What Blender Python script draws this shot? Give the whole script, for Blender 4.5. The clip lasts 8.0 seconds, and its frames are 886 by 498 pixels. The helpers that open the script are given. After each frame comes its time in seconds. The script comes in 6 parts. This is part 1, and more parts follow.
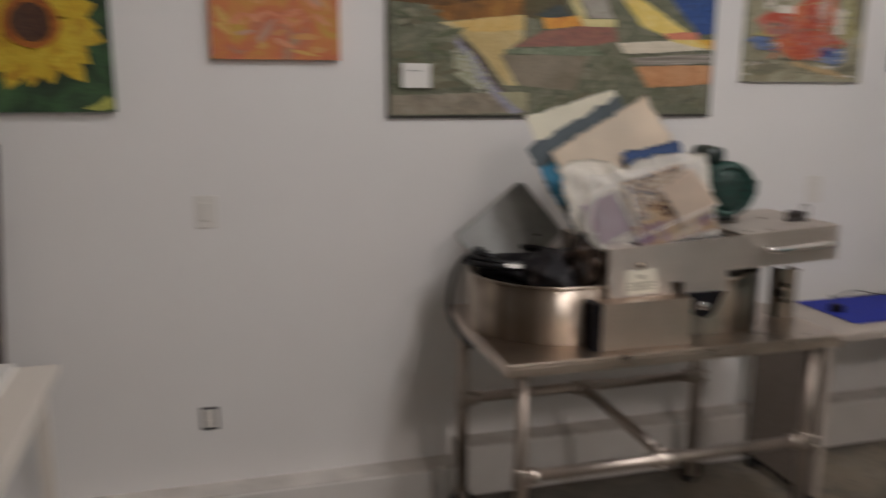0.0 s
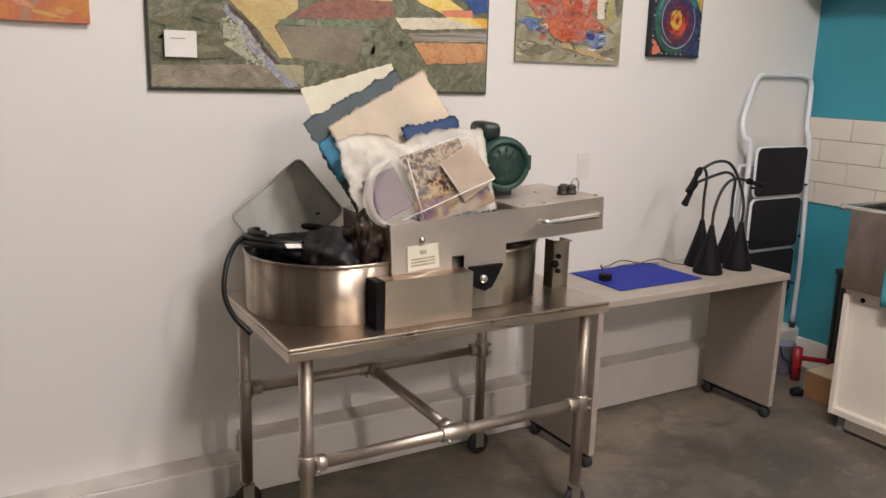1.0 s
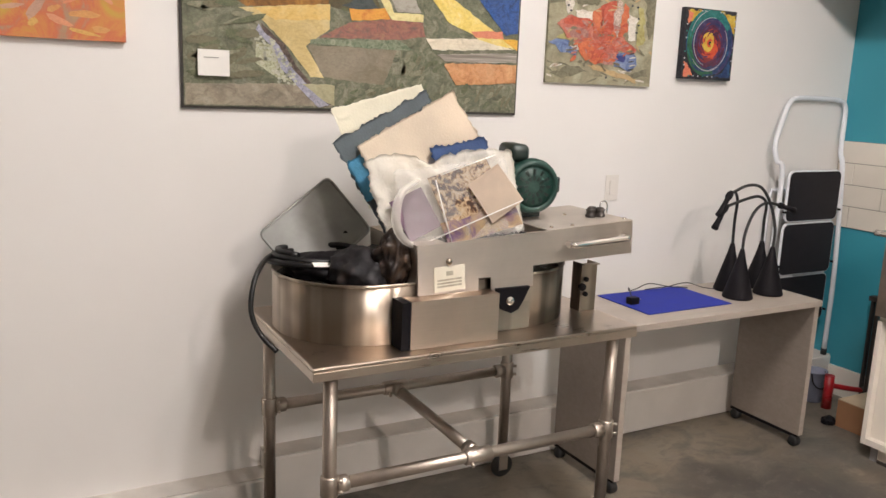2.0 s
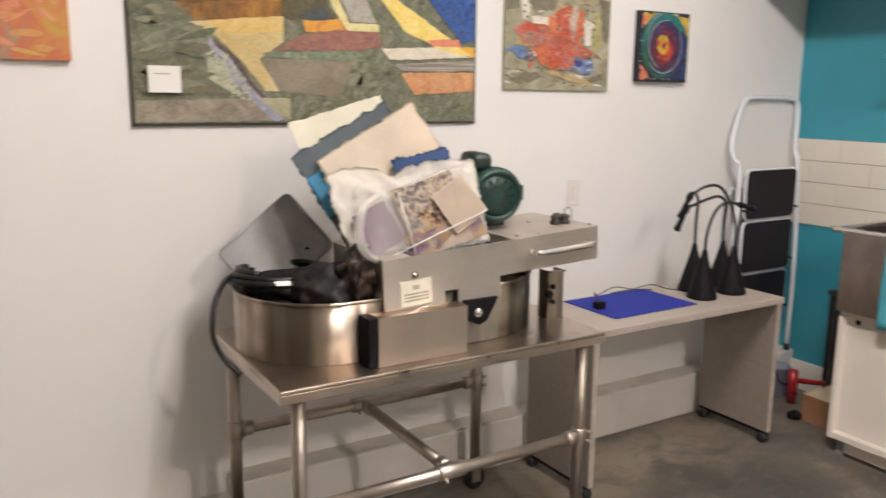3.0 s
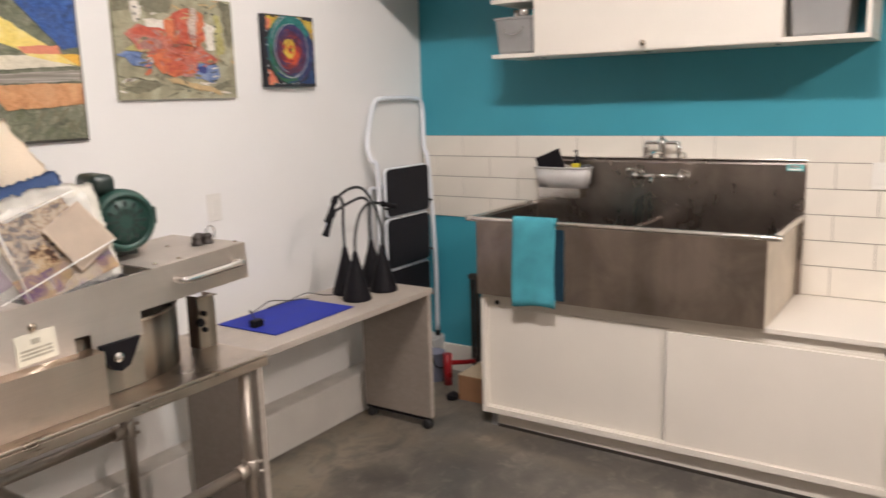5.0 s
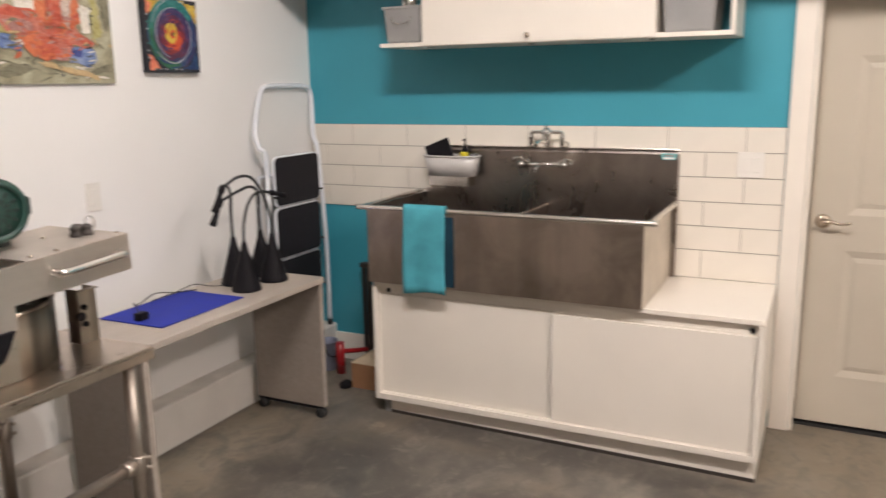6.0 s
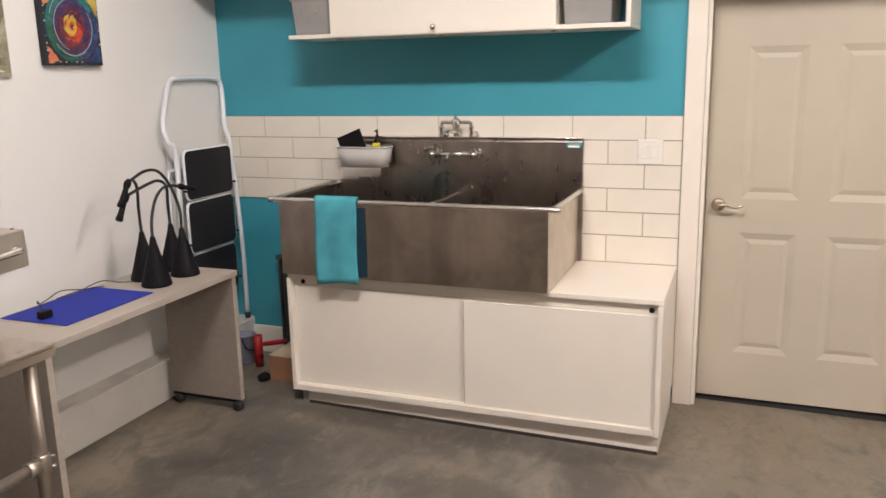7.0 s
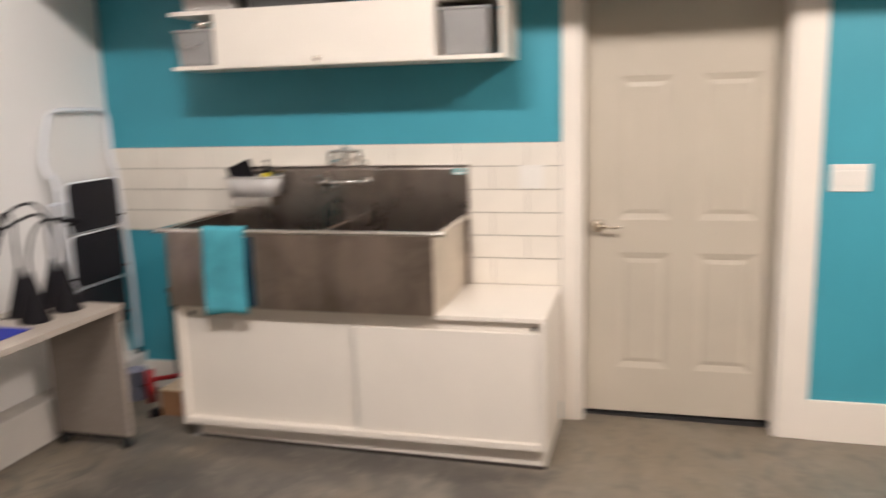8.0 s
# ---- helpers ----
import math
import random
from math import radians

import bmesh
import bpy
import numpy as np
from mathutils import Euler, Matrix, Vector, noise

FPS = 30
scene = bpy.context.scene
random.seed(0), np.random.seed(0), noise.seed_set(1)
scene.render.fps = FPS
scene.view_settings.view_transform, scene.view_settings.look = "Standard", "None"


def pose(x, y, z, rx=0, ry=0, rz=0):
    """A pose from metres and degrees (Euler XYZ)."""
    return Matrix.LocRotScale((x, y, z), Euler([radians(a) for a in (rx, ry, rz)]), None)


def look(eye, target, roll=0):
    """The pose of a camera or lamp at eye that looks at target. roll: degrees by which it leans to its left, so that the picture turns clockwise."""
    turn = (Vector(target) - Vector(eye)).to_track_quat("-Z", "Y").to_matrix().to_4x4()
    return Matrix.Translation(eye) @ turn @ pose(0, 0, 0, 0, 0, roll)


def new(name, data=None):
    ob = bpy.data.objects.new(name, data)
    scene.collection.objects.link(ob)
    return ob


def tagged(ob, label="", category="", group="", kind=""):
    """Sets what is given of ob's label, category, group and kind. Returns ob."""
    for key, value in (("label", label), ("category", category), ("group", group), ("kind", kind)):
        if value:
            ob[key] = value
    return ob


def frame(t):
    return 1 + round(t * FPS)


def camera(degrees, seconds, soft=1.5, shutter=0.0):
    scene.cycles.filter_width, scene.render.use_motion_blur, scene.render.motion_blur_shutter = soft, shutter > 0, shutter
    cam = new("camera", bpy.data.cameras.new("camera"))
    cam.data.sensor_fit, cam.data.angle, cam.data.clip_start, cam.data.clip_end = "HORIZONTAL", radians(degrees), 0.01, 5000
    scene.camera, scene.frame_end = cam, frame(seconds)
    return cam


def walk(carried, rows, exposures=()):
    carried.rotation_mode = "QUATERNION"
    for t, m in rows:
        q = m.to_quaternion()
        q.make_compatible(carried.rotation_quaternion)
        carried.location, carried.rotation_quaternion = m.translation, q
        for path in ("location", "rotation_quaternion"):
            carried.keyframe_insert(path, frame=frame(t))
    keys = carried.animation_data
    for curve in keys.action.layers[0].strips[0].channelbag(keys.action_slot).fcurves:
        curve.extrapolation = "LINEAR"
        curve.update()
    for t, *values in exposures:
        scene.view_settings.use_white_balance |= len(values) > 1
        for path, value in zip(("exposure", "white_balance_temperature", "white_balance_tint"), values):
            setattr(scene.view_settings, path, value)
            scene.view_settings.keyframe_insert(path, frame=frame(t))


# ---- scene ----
cam = camera(57.8, 8.0, shutter=0.8)
PATH = [
    (0, (0.315, 0.122, 1.647), (0.842, 2.008, 1.241), 0.3),
    (0.2, (0.325, 0.088, 1.655), (1.01, 1.919, 1.232), 0.6),
    (0.5, (0.363, 0.132, 1.624), (1.211, 1.893, 1.204), -0.4),
    (0.7, (0.375, 0.136, 1.586), (1.284, 1.87, 1.177), -0.3),
    (1, (0.391, 0.181, 1.599), (1.382, 1.864, 1.171), 1.6),
    (1.2, (0.389, 0.159, 1.59), (1.336, 1.88, 1.212), 0.6),
    (2.3, (0.393, 0.208, 1.617), (1.338, 1.926, 1.224), 2.5),
    (2.5, (0.387, 0.217, 1.61), (1.343, 1.934, 1.238), 2.2),
    (3, (0.402, 0.241, 1.624), (1.427, 1.918, 1.251), 0.6),
    (3.5, (0.444, 0.239, 1.638), (1.619, 1.809, 1.246), -1.0),
    (4, (0.48, 0.258, 1.628), (1.829, 1.688, 1.263), -2.0),
    (4.5, (0.509, 0.265, 1.632), (2.017, 1.527, 1.267), -1.3),
    (4.7, (0.514, 0.317, 1.628), (2.082, 1.505, 1.267), -1.5),
    (5.8, (0.487, 0.374, 1.653), (2.231, 1.264, 1.244), -1.0),
    (6, (0.484, 0.33, 1.636), (2.248, 1.182, 1.232), -0.9),
    (6.5, (0.483, 0.282, 1.631), (2.283, 1.04, 1.2), -0.7),
    (7, (0.467, 0.223, 1.638), (2.293, 0.917, 1.209), -1.2),
    (7.5, (0.447, 0.174, 1.633), (2.275, 0.876, 1.227), -1.5),
    (7.7, (0.456, 0.154, 1.62), (2.3, 0.825, 1.235), -1.2),
    (7.8, (0.444, 0.125, 1.604), (2.305, 0.756, 1.232), -1.2),
    (8, (0.443, 0.07, 1.628), (2.344, 0.572, 1.267), -1.6),
]
EXPOSURES = [(0.0, -1.07, 6000, 9), (0.2, -0.93, 6050, 9), (0.5, -0.57, 6150, 9), (1.0, -0.15, 6250, 9), (1.2, -0.04, 6260, 9), (2.3, 0.09, 6230, 9), (3.0, 0.07, 6230, 9), (4.5, 0.05, 6230, 10), (6.0, 0.06, 6260, 10), (8.0, 0.09, 6290, 10)]
walk(cam, [(t, look(eye, target, roll)) for t, eye, target, roll in PATH], EXPOSURES)


# ---- world and lights ----
world = bpy.data.worlds.new("room_dark")
scene.world = world
world.use_nodes = True
world.node_tree.nodes["Background"].inputs[0].default_value = (1.0, 0.93, 0.85, 1)
world.node_tree.nodes["Background"].inputs[1].default_value = 0.02

CEILING_Z = 3.5


# x, y, length, brightness and colour of each tube
LAMPS = [(1.82, 1.03, 0.95, 146.0, (1.0, 0.905, 0.845)), (1.75, -2.0, 0.5, 450.0, (1.0, 0.845, 0.745))]


# ---- materials ----
def ramp(nt, fac, stops):
    node = nt.nodes.new("ShaderNodeValToRGB")
    el = node.color_ramp.elements
    while len(el) < len(stops):
        el.new(0.5)
    for e, (p, c) in zip(el, stops):
        e.position, e.color = p, (*c, 1) if len(c) == 3 else c
    nt.links.new(fac, node.inputs[0])
    return node.outputs[0]


def noise_node(nt, vec, scale, detail=4.0, rough=0.55, dist=0.0):
    node = nt.nodes.new("ShaderNodeTexNoise")
    node.inputs["Scale"].default_value = scale
    node.inputs["Detail"].default_value = detail
    node.inputs["Roughness"].default_value = rough
    node.inputs["Distortion"].default_value = dist
    nt.links.new(vec, node.inputs["Vector"])
    return node.outputs["Fac"]


def mix(nt, fac, a, b, blend="MIX"):
    node = nt.nodes.new("ShaderNodeMix")
    node.data_type, node.blend_type = "RGBA", blend
    for sock, val in ((node.inputs[0], fac), (node.inputs[6], a), (node.inputs[7], b)):
        if isinstance(val, bpy.types.NodeSocket):
            nt.links.new(val, sock)
        elif isinstance(val, (int, float)):
            sock.default_value = val
        else:
            sock.default_value = (*val, 1)
    return node.outputs[2]


def math_node(nt, op, a, b=0.0):
    node = nt.nodes.new("ShaderNodeMath")
    node.operation = op
    for sock, val in ((node.inputs[0], a), (node.inputs[1], b)):
        if isinstance(val, bpy.types.NodeSocket):
            nt.links.new(val, sock)
        else:
            sock.default_value = val
    return node.outputs[0]


def base_mat(name):
    m = bpy.data.materials.new(name)
    m.use_nodes = True
    nt = m.node_tree
    bsdf = nt.nodes["Principled BSDF"]
    vec = nt.nodes.new("ShaderNodeTexCoord").outputs["Object"]
    return m, nt, bsdf, vec


def stretched(nt, vec, sx, sy, sz):
    node = nt.nodes.new("ShaderNodeMapping")
    node.inputs["Scale"].default_value = (sx, sy, sz)
    nt.links.new(vec, node.inputs[0])
    return node.outputs[0]


def bump(nt, bsdf, height, strength, distance=0.002):
    node = nt.nodes.new("ShaderNodeBump")
    node.inputs["Strength"].default_value = strength
    node.inputs["Distance"].default_value = distance
    nt.links.new(height, node.inputs["Height"])
    nt.links.new(node.outputs[0], bsdf.inputs["Normal"])


def mat(name, color, rough=0.5, metal=0.0, var=0.12, scale=3.0, grain=70.0, relief=0.15, spec=0.5, tone=None, rvar=0.1):
    """Paint, plastic, paper or cloth: colour that drifts at two scales, uneven gloss and a fine grain."""
    m, nt, bsdf, vec = base_mat(name)
    big = noise_node(nt, vec, scale, 5.0)
    fine = noise_node(nt, vec, grain, 3.0)
    dark = tuple(c * (1 - var) for c in color)
    light = tone or tuple(min(1, c * (1 + var)) for c in color)
    c1 = ramp(nt, big, [(0.3, dark), (0.7, light)])
    c2 = mix(nt, math_node(nt, "MULTIPLY", fine, 0.25 * min(1, var * 4)), c1, tuple(c * 0.75 for c in color))
    nt.links.new(c2, bsdf.inputs["Base Color"])
    r = math_node(nt, "ADD", math_node(nt, "MULTIPLY", big, rvar * 2), rough - rvar)
    nt.links.new(r, bsdf.inputs["Roughness"])
    bsdf.inputs["Metallic"].default_value = metal
    bsdf.inputs["Specular IOR Level"].default_value = spec
    if relief:
        bump(nt, bsdf, fine, relief)
    return m


def steel_mat(name, color, rough, stretch, stain=0.25, rvar=0.12, turned=False, streak=0.35, wave=0.0, bands=0.0, band_scale=12.0):
    """Brushed stainless steel: fine drawn lines along one axis, cloudy smears, and dark upright stripes where asked
    for.
    """
    m, nt, bsdf, vec = base_mat(name)
    lines = noise_node(nt, stretched(nt, vec, *stretch), 1.0, 3.0, 0.7)
    smear = noise_node(nt, vec, 4.5, 6.0, 0.6, 0.6)
    c = ramp(nt, smear, [(0.3, tuple(x * (1 - stain) for x in color)), (0.65, color)])
    c = mix(nt, math_node(nt, "MULTIPLY", lines, streak), c, tuple(x * 0.6 for x in color))
    # dark upright stripes mixed into the colour
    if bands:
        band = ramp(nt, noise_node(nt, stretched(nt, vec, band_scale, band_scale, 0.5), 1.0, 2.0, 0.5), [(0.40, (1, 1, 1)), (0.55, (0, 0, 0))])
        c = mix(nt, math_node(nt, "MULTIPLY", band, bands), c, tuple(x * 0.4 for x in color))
    nt.links.new(c, bsdf.inputs["Base Color"])
    bsdf.inputs["Metallic"].default_value = 1.0
    r = math_node(nt, "ADD", math_node(nt, "MULTIPLY", smear, rvar * 2), rough - rvar)
    nt.links.new(math_node(nt, "ADD", r, math_node(nt, "MULTIPLY", lines, 0.08)), bsdf.inputs["Roughness"])
    bump(nt, bsdf, lines, 0.12, 0.0006)
    if wave:
        ripple = noise_node(nt, stretched(nt, vec, 8.0, 8.0, 0.4), 1.0, 2.0, 0.5)
        rip = nt.nodes.new("ShaderNodeBump")
        rip.inputs["Strength"].default_value = wave
        rip.inputs["Distance"].default_value = 0.03
        nt.links.new(ripple, rip.inputs["Height"])
        nt.links.new(rip.outputs[0], bsdf.inputs["Normal"])
    if turned:
        tan = nt.nodes.new("ShaderNodeTangent")
        tan.direction_type, tan.axis = "RADIAL", "Z"
        nt.links.new(tan.outputs[0], bsdf.inputs["Tangent"])
        bsdf.inputs["Anisotropic"].default_value = 0.95
        bsdf.inputs["Anisotropic Rotation"].default_value = 0.25
    return m


def patch_mask(nt, vec, wobble, cx, cy, rx, ry, soft=0.45):
    """A stain with a torn outline: 1 inside an oval, fading out past its edge."""
    node = nt.nodes.new("ShaderNodeMapping")
    node.vector_type = "TEXTURE"
    node.inputs["Location"].default_value = (cx, cy, 0)
    node.inputs["Scale"].default_value = (rx, ry, 1)
    nt.links.new(vec, node.inputs[0])
    size = nt.nodes.new("ShaderNodeVectorMath")
    size.operation = "LENGTH"
    nt.links.new(node.outputs[0], size.inputs[0])
    d = math_node(nt, "ADD", size.outputs["Value"], math_node(nt, "MULTIPLY", wobble, 3.0))
    return ramp(nt, math_node(nt, "MULTIPLY", d, 0.25), [(0.55, (1, 1, 1)), (0.55 + soft * 0.3, (0, 0, 0))])


def concrete_mat():
    """Polished slab: cloudy greys, tan drifts, dark spills and one long dark strip with torn edges, fine aggregate."""
    m, nt, bsdf, vec = base_mat("polished_concrete")
    drift = stretched(nt, vec, 1.0, 1.35, 1.0)
    big = noise_node(nt, drift, 1.15, 8.0, 0.58, 1.1)
    mid = noise_node(nt, drift, 3.4, 9.0, 0.62, 0.7)
    fine = noise_node(nt, vec, 70.0, 6.0, 0.7)
    c = ramp(nt, big, [(0.33, (0.066, 0.064, 0.062)), (0.44, (0.105, 0.100, 0.094)), (0.54, (0.142, 0.133, 0.120)), (0.68, (0.198, 0.182, 0.158))])
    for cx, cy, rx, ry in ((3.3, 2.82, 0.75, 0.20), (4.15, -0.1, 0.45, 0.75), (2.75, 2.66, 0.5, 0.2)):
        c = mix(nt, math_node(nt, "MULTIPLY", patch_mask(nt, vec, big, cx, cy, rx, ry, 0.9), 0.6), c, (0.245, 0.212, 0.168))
    smoke = ramp(nt, mid, [(0.37, (1, 1, 1)), (0.50, (0, 0, 0))])
    c = mix(nt, math_node(nt, "MULTIPLY", smoke, 0.62), c, (0.055, 0.053, 0.052))
    milk = ramp(nt, noise_node(nt, drift, 2.5, 10.0, 0.64, 1.3), [(0.52, (0, 0, 0)), (0.64, (1, 1, 1))])
    c = mix(nt, math_node(nt, "MULTIPLY", milk, 0.55), c, (0.215, 0.203, 0.183))
    tan = ramp(nt, noise_node(nt, vec, 1.3, 8.0, 0.6, 0.6), [(0.48, (0, 0, 0)), (0.63, (1, 1, 1))])
    c = mix(nt, math_node(nt, "MULTIPLY", tan, 0.45), c, (0.165, 0.135, 0.098))
    # dark patches; the long narrow one is a dark strip along the cabinet's foot
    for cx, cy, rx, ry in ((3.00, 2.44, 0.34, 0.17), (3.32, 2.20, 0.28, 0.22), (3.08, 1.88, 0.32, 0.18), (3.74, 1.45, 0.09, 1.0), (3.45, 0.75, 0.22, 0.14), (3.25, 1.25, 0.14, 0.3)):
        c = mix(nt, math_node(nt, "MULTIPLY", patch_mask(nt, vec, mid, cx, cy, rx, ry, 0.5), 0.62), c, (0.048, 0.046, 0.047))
    c = mix(nt, math_node(nt, "MULTIPLY", patch_mask(nt, vec, mid, 3.66, 2.23, 0.05, 0.05, 0.3), 0.5), c, (0.27, 0.245, 0.20))
    smudge = noise_node(nt, drift, 9.0, 10.0, 0.68, 0.8)
    c = mix(nt, math_node(nt, "MULTIPLY", ramp(nt, smudge, [(0.36, (1, 1, 1)), (0.49, (0, 0, 0))]), 0.42), c, (0.060, 0.056, 0.052))
    chalk = ramp(nt, noise_node(nt, drift, 7.0, 9.0, 0.7, 1.0), [(0.55, (0, 0, 0)), (0.68, (1, 1, 1))])
    c = mix(nt, math_node(nt, "MULTIPLY", chalk, 0.38), c, (0.25, 0.235, 0.21))
    specks = ramp(nt, noise_node(nt, vec, 26.0, 4.0, 0.7), [(0.60, (0, 0, 0)), (0.68, (1, 1, 1))])
    c = mix(nt, math_node(nt, "MULTIPLY", specks, 0.22), c, (0.24, 0.225, 0.20))
    c = mix(nt, math_node(nt, "MULTIPLY", fine, 0.28), c, (0.078, 0.07, 0.06))
    c = mix(nt, 1.0, c, (1.03, 0.985, 0.90), "MULTIPLY")
    nt.links.new(c, bsdf.inputs["Base Color"])
    r = math_node(nt, "ADD", math_node(nt, "MULTIPLY", mid, 0.35), 0.26)
    nt.links.new(r, bsdf.inputs["Roughness"])
    bump(nt, bsdf, fine, 0.12, 0.001)
    return m


def board_mat(name, dark, pale):
    """Pale grey wood-grain laminate."""
    m, nt, bsdf, vec = base_mat(name)
    g = noise_node(nt, stretched(nt, vec, 5, 30, 45), 1.0, 4.0, 0.65, 0.5)
    c = ramp(nt, g, [(0.3, dark), (0.7, pale)])
    nt.links.new(c, bsdf.inputs["Base Color"])
    bsdf.inputs["Roughness"].default_value = 0.45
    bump(nt, bsdf, g, 0.05, 0.001)
    return m


def blotch_mat(name, stops, scale=9.0, rough=0.8, weave=260.0, dist=1.0, relief=0.3, stretch=None):
    """Hand-dyed cloth or loose paint: patches of several colours."""
    m, nt, bsdf, vec = base_mat(name)
    v = stretched(nt, vec, *stretch) if stretch else vec
    n = noise_node(nt, v, scale, 6.0, 0.6, dist)
    c = ramp(nt, n, stops)
    w = noise_node(nt, vec, weave, 2.0)
    c = mix(nt, math_node(nt, "MULTIPLY", w, 0.25), c, stops[0][1])
    nt.links.new(c, bsdf.inputs["Base Color"])
    bsdf.inputs["Roughness"].default_value = rough
    bsdf.inputs["Specular IOR Level"].default_value = 0.25
    bump(nt, bsdf, n, relief, 0.004)
    return m


def cloth_mat(name, stops, scale=18.0, mottle=0.5):
    """Dyed and stitched cloth: cloudy colour, small flecks and a rumpled nap."""
    m, nt, bsdf, vec = base_mat(name)
    n = noise_node(nt, vec, scale, 6.0, 0.65, 1.2)
    c = ramp(nt, n, stops)
    mid = tuple(sum(s[1][k] for s in stops) / len(stops) for k in range(3))
    fleck = noise_node(nt, stretched(nt, vec, 1.0, 1.0, 1.9), 75.0, 4.0, 0.75, 0.4)
    dark = ramp(nt, fleck, [(0.36, (1, 1, 1)), (0.50, (0, 0, 0))])
    lite = ramp(nt, fleck, [(0.54, (0, 0, 0)), (0.70, (1, 1, 1))])
    c = mix(nt, math_node(nt, "MULTIPLY", dark, mottle), c, tuple(v * 0.55 for v in mid))
    c = mix(nt, math_node(nt, "MULTIPLY", lite, mottle * 0.8), c, tuple(min(0.85, v * 1.5 + 0.03) for v in mid))
    fade = ramp(nt, noise_node(nt, vec, 7.0, 5.0, 0.6, 0.8), [(0.48, (0, 0, 0)), (0.68, (1, 1, 1))])
    c = mix(nt, math_node(nt, "MULTIPLY", fade, mottle * 0.7), c, tuple(v * 0.6 + 0.06 for v in mid))
    nt.links.new(c, bsdf.inputs["Base Color"])
    bsdf.inputs["Roughness"].default_value = 0.85
    bsdf.inputs["Specular IOR Level"].default_value = 0.2
    bump(nt, bsdf, fleck, 0.35, 0.004)
    return m


def clear_mat(name, color, rough, alpha):
    """Thin clear or frosted plastic film."""
    m, nt, bsdf, vec = base_mat(name)
    bsdf.inputs["Base Color"].default_value = (*color, 1)
    n = noise_node(nt, vec, 9.0, 4.0, 0.6, 1.5)
    nt.links.new(math_node(nt, "ADD", math_node(nt, "MULTIPLY", n, 0.2), rough - 0.1), bsdf.inputs["Roughness"])
    bsdf.inputs["Alpha"].default_value = alpha
    bump(nt, bsdf, n, 0.6, 0.01)
    return m


GREYWALL = mat("grey_wall_paint", (0.27, 0.25, 0.235), 0.6, var=0.06, scale=1.2, grain=220, relief=0.10)
WALL = mat("white_wall_paint", (0.80, 0.782, 0.76), 0.6, var=0.025, scale=1.2, grain=220, relief=0.10)
TEAL = mat("teal_wall_paint", (0.045, 0.29, 0.375), 0.5, var=0.06, scale=1.5, grain=220, relief=0.10)
STEM = mat("painted_concrete_curb", (0.72, 0.69, 0.65), 0.6, var=0.06, scale=5, grain=60, relief=0.25)
CURB_TOP = mat("dusty_curb_top", (0.62, 0.585, 0.54), 0.8, var=0.15, scale=6, grain=60, relief=0.3)
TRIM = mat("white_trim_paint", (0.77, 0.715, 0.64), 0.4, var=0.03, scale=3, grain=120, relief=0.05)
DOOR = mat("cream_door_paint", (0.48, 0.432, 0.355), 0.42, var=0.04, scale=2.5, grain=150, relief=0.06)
CEIL = mat("ceiling_paint", (0.75, 0.73, 0.70), 0.8, var=0.04, grain=120, relief=0.1)
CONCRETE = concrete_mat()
GROUT = mat("taupe_grout", (0.23, 0.205, 0.175), 0.85, var=0.2, scale=20, grain=200, relief=0.3)
TILE = mat("white_glazed_tile", (0.74, 0.69, 0.61), 0.18, var=0.03, scale=4, grain=40, relief=0.03)
LAM = mat("white_laminate", (0.76, 0.705, 0.63), 0.35, var=0.025, scale=3, grain=100, relief=0.03)
STEEL = steel_mat("brushed_steel", (0.66, 0.57, 0.485), 0.27, (6, 240, 240), 0.3, 0.12, False, 0.25)
STEEL_GUARD = steel_mat("guard_steel", (0.66, 0.54, 0.44), 0.38, (6, 240, 240), 0.15, 0.08, True)
# the tub's vertical reflections are painted in as dark stripes
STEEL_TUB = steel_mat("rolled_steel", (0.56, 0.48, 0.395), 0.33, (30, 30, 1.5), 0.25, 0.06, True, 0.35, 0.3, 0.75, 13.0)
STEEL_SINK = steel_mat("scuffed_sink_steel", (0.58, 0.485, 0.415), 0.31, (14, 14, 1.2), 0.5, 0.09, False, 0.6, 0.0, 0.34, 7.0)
# smoother, darker copy of the sink steel: the inside's dark reflections put into colour
STEEL_BASIN = steel_mat("darkened_smooth_basin_steel", (0.50, 0.435, 0.39), 0.25, (14, 14, 1.2), 0.35, 0.06, False, 0.5, 0.0, 0.2, 6.0)
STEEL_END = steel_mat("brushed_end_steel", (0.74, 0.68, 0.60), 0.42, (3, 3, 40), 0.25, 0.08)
RIM = steel_mat("bright_rim_steel", (0.82, 0.78, 0.73), 0.17, (30, 30, 30), 0.1, 0.05)
STEEL_BOX = steel_mat("cover_steel", (0.80, 0.725, 0.655), 0.52, (4, 90, 90), 0.16, 0.08, True, 0.16)
STEEL_TOP = steel_mat("dull_top_steel", (0.66, 0.61, 0.555), 0.6, (4, 90, 90), 0.2, 0.08, False, 0.16)
PIPE = steel_mat("galvanised_pipe", (0.60, 0.53, 0.465), 0.38, (30, 30, 30), 0.25)
CHROME = mat("chrome", (0.75, 0.73, 0.70), 0.12, 1.0, var=0.05, relief=0)
NICKEL = mat("satin_nickel", (0.50, 0.43, 0.35), 0.25, 1.0, var=0.06, relief=0)
BLACK = mat("black_plastic", (0.0075, 0.0065, 0.0085), 0.6, var=0.25, scale=12, relief=0.1, spec=0.14)
CABLE = mat("glossy_black_cable", (0.006, 0.006, 0.007), 0.4, var=0.2, scale=20, relief=0.1, spec=0.4)
RUBBER = mat("black_rubber", (0.018, 0.018, 0.018), 0.6, var=0.3, scale=20, relief=0.2)
